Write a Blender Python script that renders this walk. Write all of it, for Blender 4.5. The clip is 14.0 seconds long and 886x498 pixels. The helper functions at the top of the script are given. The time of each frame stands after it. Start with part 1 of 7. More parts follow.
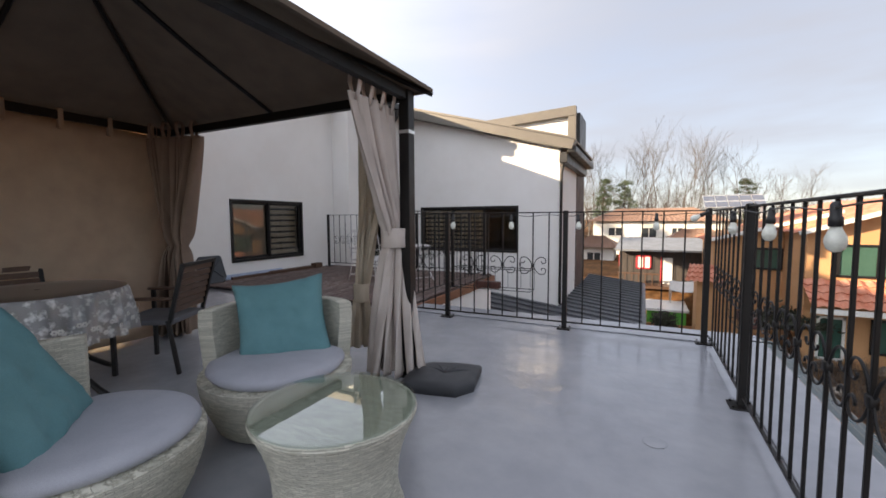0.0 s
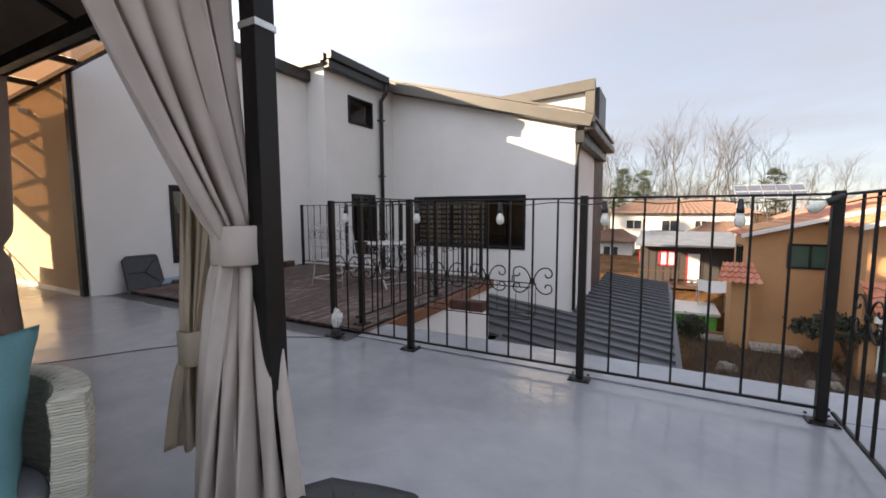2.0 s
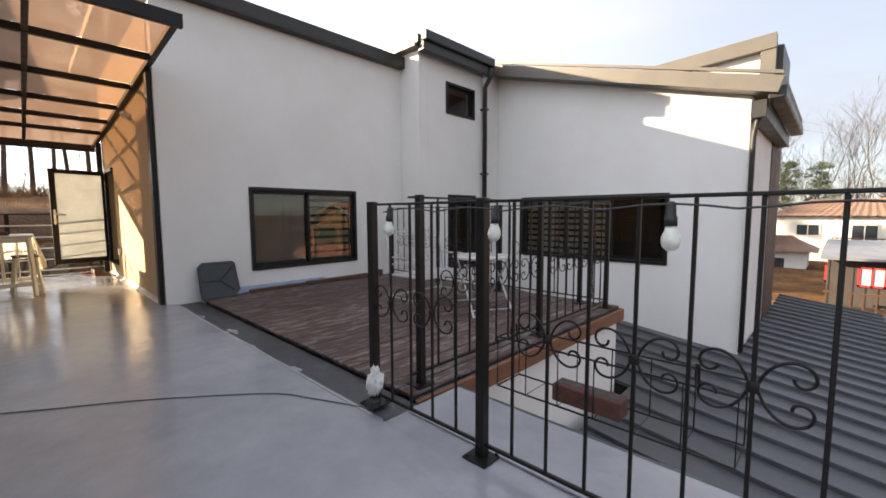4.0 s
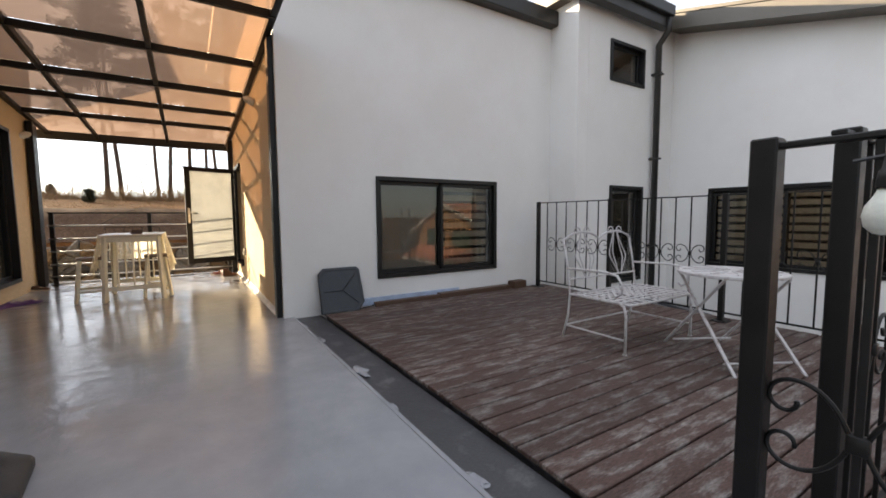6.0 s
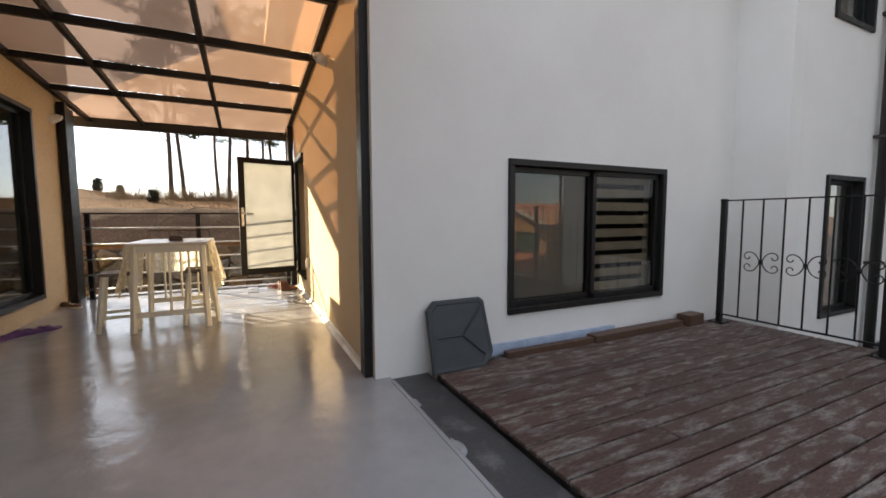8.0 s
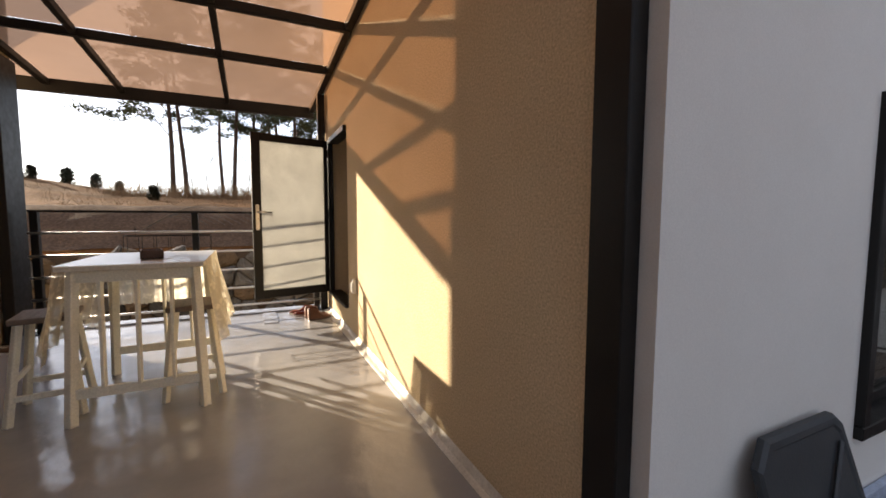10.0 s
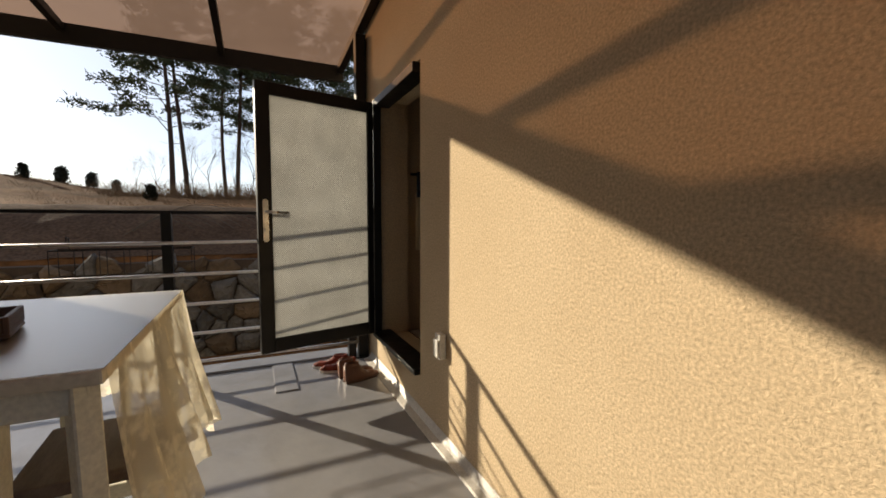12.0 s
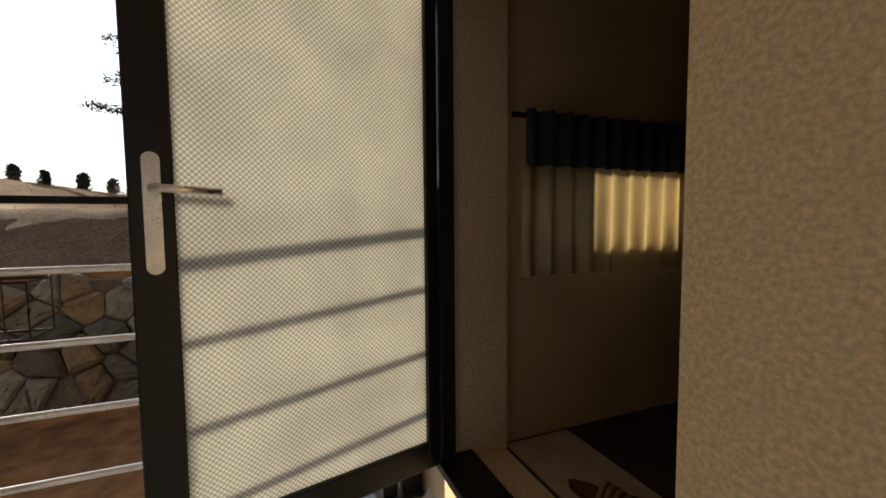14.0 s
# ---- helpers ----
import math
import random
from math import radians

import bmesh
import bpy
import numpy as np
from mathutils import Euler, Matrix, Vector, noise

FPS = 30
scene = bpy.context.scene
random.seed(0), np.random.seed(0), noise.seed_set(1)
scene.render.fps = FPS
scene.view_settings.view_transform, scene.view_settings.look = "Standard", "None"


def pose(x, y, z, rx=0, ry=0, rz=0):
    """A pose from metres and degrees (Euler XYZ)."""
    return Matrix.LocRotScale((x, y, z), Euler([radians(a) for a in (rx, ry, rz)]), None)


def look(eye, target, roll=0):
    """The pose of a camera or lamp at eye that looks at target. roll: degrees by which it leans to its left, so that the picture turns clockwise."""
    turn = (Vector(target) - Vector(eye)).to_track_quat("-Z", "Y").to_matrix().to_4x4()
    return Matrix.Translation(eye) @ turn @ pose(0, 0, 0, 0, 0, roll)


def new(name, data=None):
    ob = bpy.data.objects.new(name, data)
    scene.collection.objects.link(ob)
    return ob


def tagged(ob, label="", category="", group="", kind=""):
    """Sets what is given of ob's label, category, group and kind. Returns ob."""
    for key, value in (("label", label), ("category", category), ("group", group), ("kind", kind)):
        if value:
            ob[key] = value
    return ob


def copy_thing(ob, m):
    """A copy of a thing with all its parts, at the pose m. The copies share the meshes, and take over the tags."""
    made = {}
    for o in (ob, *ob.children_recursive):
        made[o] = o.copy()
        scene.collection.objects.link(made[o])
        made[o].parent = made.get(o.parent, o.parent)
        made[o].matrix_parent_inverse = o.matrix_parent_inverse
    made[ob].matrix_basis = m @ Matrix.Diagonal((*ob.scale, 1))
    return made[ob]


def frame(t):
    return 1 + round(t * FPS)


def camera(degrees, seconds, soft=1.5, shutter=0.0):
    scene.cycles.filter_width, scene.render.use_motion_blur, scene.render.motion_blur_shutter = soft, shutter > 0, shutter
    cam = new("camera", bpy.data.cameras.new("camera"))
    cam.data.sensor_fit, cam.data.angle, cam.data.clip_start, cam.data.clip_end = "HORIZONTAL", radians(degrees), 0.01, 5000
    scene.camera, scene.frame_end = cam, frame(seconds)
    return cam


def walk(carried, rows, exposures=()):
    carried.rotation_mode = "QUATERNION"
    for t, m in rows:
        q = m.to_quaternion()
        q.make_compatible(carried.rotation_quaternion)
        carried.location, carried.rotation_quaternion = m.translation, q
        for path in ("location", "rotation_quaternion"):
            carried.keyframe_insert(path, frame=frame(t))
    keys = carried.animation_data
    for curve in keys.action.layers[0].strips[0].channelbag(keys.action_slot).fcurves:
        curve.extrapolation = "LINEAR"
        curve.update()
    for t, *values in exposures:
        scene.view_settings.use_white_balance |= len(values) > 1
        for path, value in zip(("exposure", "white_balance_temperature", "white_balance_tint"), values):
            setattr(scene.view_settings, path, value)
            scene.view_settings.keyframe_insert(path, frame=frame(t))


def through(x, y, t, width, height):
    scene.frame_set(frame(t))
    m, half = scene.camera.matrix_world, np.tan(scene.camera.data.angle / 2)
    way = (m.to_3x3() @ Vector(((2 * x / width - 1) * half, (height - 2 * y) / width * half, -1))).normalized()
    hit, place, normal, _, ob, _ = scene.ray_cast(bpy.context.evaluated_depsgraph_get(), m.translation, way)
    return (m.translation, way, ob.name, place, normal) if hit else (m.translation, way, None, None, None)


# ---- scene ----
cam = camera(94.9, 14.0, soft=1.7)
PATH = [
    (0, (-0.022, 0.621, 1.264), (-0.902, 2.411, 1.119), -0.3),
    (0.5, (-0.11, 1.06, 1.25), (-0.986, 2.851, 1.096), -0.2),
    (1, (-0.151, 1.508, 1.252), (-1.029, 3.297, 1.088), -0.1),
    (1.5, (-0.237, 1.899, 1.249), (-1.133, 3.679, 1.076), -0.1),
    (2, (-0.326, 2.309, 1.248), (-1.262, 4.066, 1.064), -0.2),
    (2.2, (-0.346, 2.489, 1.255), (-1.311, 4.231, 1.07), -0.2),
    (4.3, (-1.216, 3.865, 1.29), (-2.669, 5.227, 1.11), -0.2),
    (4.5, (-1.364, 3.922, 1.303), (-2.861, 5.236, 1.117), -0.2),
    (5, (-1.803, 4.059, 1.275), (-3.389, 5.263, 1.094), -0.3),
    (5.5, (-2.305, 4.149, 1.197), (-3.957, 5.265, 1.036), -0.3),
    (6, (-2.783, 4.212, 1.186), (-4.473, 5.269, 1.027), -0.4),
    (6.5, (-3.275, 4.264, 1.195), (-5.003, 5.259, 1.04), -0.2),
    (7, (-3.81, 4.245, 1.202), (-5.568, 5.185, 1.046), -0.2),
    (7.5, (-4.332, 4.276, 1.221), (-6.111, 5.175, 1.062), -0.2),
    (8, (-4.867, 4.283, 1.22), (-6.662, 5.15, 1.065), -0.2),
    (8.2, (-5.084, 4.266, 1.242), (-6.882, 5.127, 1.086), -0.2),
    (10.3, (-7.395, 4.139, 1.245), (-9.197, 4.992, 1.091), 0.2),
    (10.5, (-7.608, 4.118, 1.262), (-9.404, 4.983, 1.103), 0.3),
    (11, (-8.11, 4.085, 1.25), (-9.912, 4.94, 1.098), 0.1),
    (11.5, (-8.597, 4.138, 1.255), (-10.403, 4.984, 1.1), 0.2),
    (12, (-9.073, 4.167, 1.258), (-10.883, 5.005, 1.109), 0.2),
    (12.5, (-9.572, 4.21, 1.268), (-11.381, 5.051, 1.115), 0.1),
    (13, (-10.062, 4.267, 1.27), (-11.878, 5.089, 1.098), 0.1),
    (13.5, (-10.54, 4.36, 1.224), (-12.367, 5.162, 1.081), -0.4),
    (14, (-10.983, 4.53, 1.213), (-12.839, 5.266, 1.082), -0.5),
]
walk(cam, [(t, look(eye, target, roll)) for t, eye, target, roll in PATH], exposures=[(0, 1.69, 7250, 14), (2.2, 1.68, 7250, 14), (4.3, 1.95, 7300, 12), (8.2, 2.04, 7250, 10), (10.3, 1.5, 7000, 14), (11, 1.26, 7000, 13), (11.5, 0.96, 6750, 10), (12, 0.6, 6700, 10), (12.5, 0.42, 6650, 10), (13.2, 0.5, 6650, 10), (13.6, 0.66, 6700, 10), (14, 1.15, 6950, 8)])

# ---- light ----
SUN_TO = Vector((-0.752, -0.588, 0.297)).normalized()      # towards the low western sun
world = bpy.data.worlds.new("world")
scene.world = world
world.use_nodes = True
wn = world.node_tree.nodes
sky = wn.new("ShaderNodeTexSky")
sky.sky_type = "NISHITA"
sky.sun_disc = False
sky.sun_elevation = math.asin(SUN_TO.z)
sky.sun_rotation = math.atan2(SUN_TO.x, SUN_TO.y) % (2 * math.pi)
sky.air_density, sky.dust_density, sky.ozone_density = 0.75, 0.4, 1.0
wn["Background"].inputs["Strength"].default_value = 0.12
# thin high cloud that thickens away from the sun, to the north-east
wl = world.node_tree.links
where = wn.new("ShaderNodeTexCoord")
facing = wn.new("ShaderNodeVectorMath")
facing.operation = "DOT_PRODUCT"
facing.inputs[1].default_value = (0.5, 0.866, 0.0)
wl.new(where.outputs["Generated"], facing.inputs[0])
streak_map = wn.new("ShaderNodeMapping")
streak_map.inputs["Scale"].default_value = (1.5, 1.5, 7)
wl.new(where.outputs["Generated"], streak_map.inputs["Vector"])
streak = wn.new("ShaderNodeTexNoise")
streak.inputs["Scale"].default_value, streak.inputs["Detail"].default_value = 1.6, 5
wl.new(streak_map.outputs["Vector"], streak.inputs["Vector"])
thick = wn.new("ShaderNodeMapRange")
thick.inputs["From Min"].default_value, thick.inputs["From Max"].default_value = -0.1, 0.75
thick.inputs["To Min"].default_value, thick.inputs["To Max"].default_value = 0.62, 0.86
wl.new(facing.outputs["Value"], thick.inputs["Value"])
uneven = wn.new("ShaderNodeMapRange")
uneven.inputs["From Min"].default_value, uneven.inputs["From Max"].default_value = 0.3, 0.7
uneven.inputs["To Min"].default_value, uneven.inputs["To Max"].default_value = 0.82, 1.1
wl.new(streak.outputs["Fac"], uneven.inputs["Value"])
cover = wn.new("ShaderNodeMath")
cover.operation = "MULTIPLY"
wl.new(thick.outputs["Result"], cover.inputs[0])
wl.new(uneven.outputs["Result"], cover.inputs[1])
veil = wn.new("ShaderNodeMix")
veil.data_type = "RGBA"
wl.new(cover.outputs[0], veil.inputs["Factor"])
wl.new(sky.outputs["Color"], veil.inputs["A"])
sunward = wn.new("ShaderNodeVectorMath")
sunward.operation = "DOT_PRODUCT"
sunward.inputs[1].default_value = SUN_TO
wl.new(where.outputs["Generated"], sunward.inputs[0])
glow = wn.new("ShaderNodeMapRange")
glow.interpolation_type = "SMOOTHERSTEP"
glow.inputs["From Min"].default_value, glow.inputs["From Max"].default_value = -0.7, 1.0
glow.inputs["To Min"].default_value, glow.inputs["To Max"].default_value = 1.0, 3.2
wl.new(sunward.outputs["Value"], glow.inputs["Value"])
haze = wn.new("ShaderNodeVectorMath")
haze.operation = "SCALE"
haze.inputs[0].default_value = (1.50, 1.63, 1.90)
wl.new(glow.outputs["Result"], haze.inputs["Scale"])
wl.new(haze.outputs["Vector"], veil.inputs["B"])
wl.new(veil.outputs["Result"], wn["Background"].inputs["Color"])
sun = new("sun", bpy.data.lights.new("sun", "SUN"))
sun.data.energy, sun.data.angle, sun.data.color = 4.4, radians(0.6), (1.0, 0.86, 0.66)
sun.matrix_world = look(SUN_TO * 60, (0, 0, 0))


# ---- materials ----
def material(name, color, rough=0.6, metal=0.0, second=None, scale=6.0, grain=80.0, bump=0.1, amount=0.5, stretch=(1, 1, 1), depth=0.01, grain_amount=0.12, per_object=0.0, spec=0.5, coat=0.0, blotch=(0.4, 0.62)):
    """Two-scale noise paint: broad stains towards the second colour, fine grain in tone, fine bump."""
    m = bpy.data.materials.new(name)
    m.use_nodes = True
    nt = m.node_tree
    n, l = nt.nodes, nt.links
    b = n["Principled BSDF"]
    co = n.new("ShaderNodeTexCoord")
    mp = n.new("ShaderNodeMapping")
    mp.inputs["Scale"].default_value = stretch
    l.new(co.outputs["Object"], mp.inputs["Vector"])
    big = n.new("ShaderNodeTexNoise")
    big.inputs["Scale"].default_value, big.inputs["Detail"].default_value, big.inputs["Roughness"].default_value = scale, 6, 0.65
    fine = n.new("ShaderNodeTexNoise")
    fine.inputs["Scale"].default_value, fine.inputs["Detail"].default_value = grain, 4
    for tex in (big, fine):
        l.new(mp.outputs["Vector"], tex.inputs["Vector"])
    ramp = n.new("ShaderNodeMapRange")
    ramp.inputs["From Min"].default_value, ramp.inputs["From Max"].default_value = blotch
    ramp.inputs["To Max"].default_value = amount
    l.new(big.outputs["Fac"], ramp.inputs["Value"])
    mix = n.new("ShaderNodeMix")
    mix.data_type = "RGBA"
    mix.inputs["A"].default_value = (*color, 1)
    mix.inputs["B"].default_value = (*(second or [c * 0.7 for c in color]), 1)
    l.new(ramp.outputs["Result"], mix.inputs["Factor"])
    tone = n.new("ShaderNodeMapRange")
    tone.inputs["From Min"].default_value, tone.inputs["From Max"].default_value = 0.3, 0.7
    tone.inputs["To Min"].default_value, tone.inputs["To Max"].default_value = 1 - grain_amount, 1 + grain_amount
    l.new(fine.outputs["Fac"], tone.inputs["Value"])
    hsv = n.new("ShaderNodeHueSaturation")
    l.new(mix.outputs["Result"], hsv.inputs["Color"])
    value = tone.outputs["Result"]
    if per_object:
        info = n.new("ShaderNodeObjectInfo")
        rng = n.new("ShaderNodeMapRange")
        rng.inputs["To Min"].default_value, rng.inputs["To Max"].default_value = 1 - per_object, 1 + per_object
        l.new(info.outputs["Random"], rng.inputs["Value"])
        mul = n.new("ShaderNodeMath")
        mul.operation = "MULTIPLY"
        l.new(value, mul.inputs[0])
        l.new(rng.outputs["Result"], mul.inputs[1])
        value = mul.outputs[0]
        shift = n.new("ShaderNodeVectorMath")
        shift.operation = "SCALE"
        shift.inputs[0].default_value = (37, 53, 29)
        l.new(info.outputs["Random"], shift.inputs["Scale"])
        l.new(shift.outputs["Vector"], mp.inputs["Location"])
    l.new(value, hsv.inputs["Value"])
    l.new(hsv.outputs["Color"], b.inputs["Base Color"])
    rr = n.new("ShaderNodeMapRange")
    rr.inputs["From Min"].default_value, rr.inputs["From Max"].default_value = 0.3, 0.7
    rr.inputs["To Min"].default_value, rr.inputs["To Max"].default_value = max(rough - 0.1, 0.02), min(rough + 0.1, 1)
    l.new(big.outputs["Fac"], rr.inputs["Value"])
    l.new(rr.outputs["Result"], b.inputs["Roughness"])
    b.inputs["Metallic"].default_value = metal
    b.inputs["Specular IOR Level"].default_value = spec
    b.inputs["Coat Weight"].default_value = coat
    if bump:
        bp = n.new("ShaderNodeBump")
        bp.inputs["Strength"].default_value, bp.inputs["Distance"].default_value = bump, depth
        l.new(fine.outputs["Fac"], bp.inputs["Height"])
        l.new(bp.outputs["Normal"], b.inputs["Normal"])
    return m


def glass(name, tint, rough=0.02, see=0.5, floor=0.06):
    """A window pane: mirror-like gloss, stronger at a slant, over tinted clear glass."""
    m = bpy.data.materials.new(name)
    m.use_nodes = True
    n, l = m.node_tree.nodes, m.node_tree.links
    n.remove(n["Principled BSDF"])
    clear = n.new("ShaderNodeBsdfTransparent")
    clear.inputs["Color"].default_value = (*[c * see for c in tint], 1)
    gloss = n.new("ShaderNodeBsdfGlossy")
    gloss.inputs["Roughness"].default_value = rough
    lw = n.new("ShaderNodeLayerWeight")
    pw = n.new("ShaderNodeMath")
    pw.operation = "POWER"
    pw.inputs[1].default_value = 3.5
    l.new(lw.outputs["Facing"], pw.inputs[0])
    fr = n.new("ShaderNodeMapRange")
    fr.inputs["To Min"].default_value, fr.inputs["To Max"].default_value = floor, 0.95
    l.new(pw.outputs[0], fr.inputs["Value"])
    mx = n.new("ShaderNodeMixShader")
    l.new(fr.outputs["Result"], mx.inputs["Fac"])
    l.new(clear.outputs["BSDF"], mx.inputs[1])
    l.new(gloss.outputs["BSDF"], mx.inputs[2])
    l.new(mx.outputs["Shader"], n["Material Output"].inputs["Surface"])
    return m


def thin_cloth(name, color, through, lets=0.0, rough_scale=300):
    """Cloth or plastic that lets light through: diffuse, translucent and, where woven open, clear."""
    m = bpy.data.materials.new(name)
    m.use_nodes = True
    n, l = m.node_tree.nodes, m.node_tree.links
    n.remove(n["Principled BSDF"])
    co = n.new("ShaderNodeTexCoord")
    tex = n.new("ShaderNodeTexNoise")
    tex.inputs["Scale"].default_value, tex.inputs["Detail"].default_value = 5, 6
    l.new(co.outputs["Object"], tex.inputs["Vector"])
    hue = n.new("ShaderNodeMapRange")
    hue.inputs["To Min"].default_value, hue.inputs["To Max"].default_value = 0.75, 1.2
    l.new(tex.outputs["Fac"], hue.inputs["Value"])
    hsv = n.new("ShaderNodeHueSaturation")
    hsv.inputs["Color"].default_value = (*color, 1)
    l.new(hue.outputs["Result"], hsv.inputs["Value"])
    dif = n.new("ShaderNodeBsdfDiffuse")
    tra = n.new("ShaderNodeBsdfTranslucent")
    l.new(hsv.outputs["Color"], dif.inputs["Color"])
    l.new(hsv.outputs["Color"], tra.inputs["Color"])
    fine = n.new("ShaderNodeTexNoise")
    fine.inputs["Scale"].default_value = rough_scale
    l.new(co.outputs["Object"], fine.inputs["Vector"])
    bp = n.new("ShaderNodeBump")
    bp.inputs["Strength"].default_value, bp.inputs["Distance"].default_value = 0.2, 0.003
    l.new(fine.outputs["Fac"], bp.inputs["Height"])
    l.new(bp.outputs["Normal"], dif.inputs["Normal"])
    mx = n.new("ShaderNodeMixShader")
    mx.inputs["Fac"].default_value = through
    l.new(dif.outputs["BSDF"], mx.inputs[1])
    l.new(tra.outputs["BSDF"], mx.inputs[2])
    out = mx
    if lets:
        clear = n.new("ShaderNodeBsdfTransparent")
        clear.inputs["Color"].default_value = (*[min(1, c * 1.3) for c in color], 1)
        out = n.new("ShaderNodeMixShader")
        out.inputs["Fac"].default_value = lets
        l.new(mx.outputs["Shader"], out.inputs[1])
        l.new(clear.outputs["BSDF"], out.inputs[2])
    l.new(out.outputs["Shader"], n["Material Output"].inputs["Surface"])
    return m


WHITE_WALL = material("white_render", (0.74, 0.72, 0.69), 0.85, second=(0.66, 0.63, 0.59), scale=0.7, grain=220, bump=0.25, depth=0.004, grain_amount=0.04)
TAN_WALL = material("tan_stucco", (0.61, 0.49, 0.33), 0.9, second=(0.55, 0.43, 0.28), scale=1.2, grain=110, bump=0.5, depth=0.005, grain_amount=0.24, spec=0.2)


def trowel(m, scale, strength, depth):
    """Curled, trowelled relief: a warped noise with steep sides, in place of the plain grain bump."""
    n, l = m.node_tree.nodes, m.node_tree.links
    b = n["Principled BSDF"]
    co = n.new("ShaderNodeTexCoord")
    tex = n.new("ShaderNodeTexNoise")
    tex.inputs["Scale"].default_value, tex.inputs["Detail"].default_value = scale, 4
    tex.inputs["Roughness"].default_value, tex.inputs["Distortion"].default_value = 0.68, 0.8
    l.new(co.outputs["Object"], tex.inputs["Vector"])
    steep = n.new("ShaderNodeMapRange")
    steep.interpolation_type = "SMOOTHSTEP"
    steep.inputs["From Min"].default_value, steep.inputs["From Max"].default_value = 0.36, 0.60
    l.new(tex.outputs["Fac"], steep.inputs["Value"])
    bp = n.new("ShaderNodeBump")
    bp.inputs["Strength"].default_value, bp.inputs["Distance"].default_value = strength, depth
    l.new(steep.outputs["Result"], bp.inputs["Height"])
    l.new(bp.outputs["Normal"], b.inputs["Normal"])


trowel(TAN_WALL, 85, 0.34, 0.004)
BLACK_METAL = material("black_painted_iron", (0.006, 0.0055, 0.0055), 0.45, second=(0.014, 0.011, 0.009), spec=0.3, scale=14, grain=160, bump=0.15, depth=0.002)
DARK_FRAME = material("dark_grey_frame", (0.009, 0.0085, 0.0085), 0.42, second=(0.014, 0.013, 0.0125), spec=0.3, scale=9, grain=140, bump=0.05, depth=0.001)
FLOOR = material("grey_coated_floor", (0.265, 0.272, 0.295), 0.17, second=(0.335, 0.342, 0.36), scale=0.9, grain=5, bump=0.3, depth=0.024, amount=0.75, grain_amount=0.05, spec=0.5)
DECK = material("worn_brown_deck", (0.082, 0.050, 0.042), 0.7, second=(0.255, 0.235, 0.22), scale=7.5, grain=55, bump=0.5, depth=0.004, amount=0.75, stretch=(2.6, 0.55, 1), grain_amount=0.3, per_object=0.2, spec=0.25, blotch=(0.48, 0.67))
SLATE = material("dark_metal_roof", (0.072, 0.075, 0.082), 0.42, second=(0.095, 0.097, 0.102), scale=2, grain=60, bump=0.1, depth=0.003, metal=0.2)
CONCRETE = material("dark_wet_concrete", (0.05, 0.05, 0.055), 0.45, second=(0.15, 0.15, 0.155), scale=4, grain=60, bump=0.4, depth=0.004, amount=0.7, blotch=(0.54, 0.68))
FASCIA = material("bronze_roof_trim", (0.032, 0.030, 0.028), 0.42, second=(0.05, 0.047, 0.043), scale=3, grain=90, bump=0.05, depth=0.002, metal=0.3)
FASCIA_TAN = material("taupe_roof_trim", (0.115, 0.102, 0.085), 0.5, second=(0.14, 0.125, 0.104), scale=3, grain=90, bump=0.05, depth=0.002, metal=0.2)
# Near-black: the shade of the unlit rooms is put into this colour.
DARK_ROOM = material("shaded_room_plaster", (0.042, 0.032, 0.026), 0.9, scale=2)
ORANGE = material("orange_stucco", (0.50, 0.27, 0.125), 0.9, second=(0.42, 0.22, 0.10), scale=0.6, grain=40, bump=0.4, depth=0.01)
TILE_RED = material("terracotta_tiles", (0.42, 0.15, 0.085), 0.8, second=(0.55, 0.30, 0.22), scale=3, grain=20, bump=0.3, depth=0.01, per_object=0.2)
CREAM = material("cream_house_wall", (0.70, 0.68, 0.62), 0.9, scale=0.4, grain=30)
BROWN_ROOF = material("brown_shingle_roof", (0.23, 0.14, 0.10), 0.85, second=(0.30, 0.19, 0.14), scale=1.2, grain=14, bump=0.4)
DARK_SHED = material("dark_brown_boards", (0.055, 0.045, 0.04), 0.8, scale=2, grain=30, stretch=(8, 8, 1))
GLASS = glass("window_glass", (0.78, 0.78, 0.76), 0.01, 0.85, 0.045)
GLASS_CLEAR = glass("clear_glass", (0.93, 0.97, 0.95), 0.01, 0.95)
GROUND = material("dry_winter_ground", (0.165, 0.082, 0.036), 0.95, second=(0.065, 0.037, 0.02), scale=0.35, grain=4, bump=0.6, depth=0.06, amount=0.7, grain_amount=0.35, spec=0.05)


# ---- building helpers ----
def thing(name, label, category, at=(0, 0, 0), turn=0.0, group="", kind=""):
    ob = new(name)
    ob.empty_display_size = 0.1
    ob.matrix_world = pose(*at, 0, 0, turn)
    return tagged(ob, label, category, group, kind)


def finish(bm, mat, name, smooth=False):
    me = bpy.data.meshes.new(name)
    bm.normal_update()
    bm.to_mesh(me)
    bm.free()
    me.materials.append(mat)
    if smooth:
        me.shade_smooth()
    return me


def part(name, bm, mat, parent=None, label="", smooth=False):
    """Links a bmesh as one mesh object under a thing or a part."""
    ob = new(name, finish(bm, mat, name, smooth))
    ob.parent = parent
    return tagged(ob, label)


def put(name, mesh, parent, m=None, label=""):
    """Another object on a mesh that is already there."""
    ob = new(name, mesh)
    ob.parent = parent
    if m is not None:
        ob.matrix_basis = m
    return tagged(ob, label)


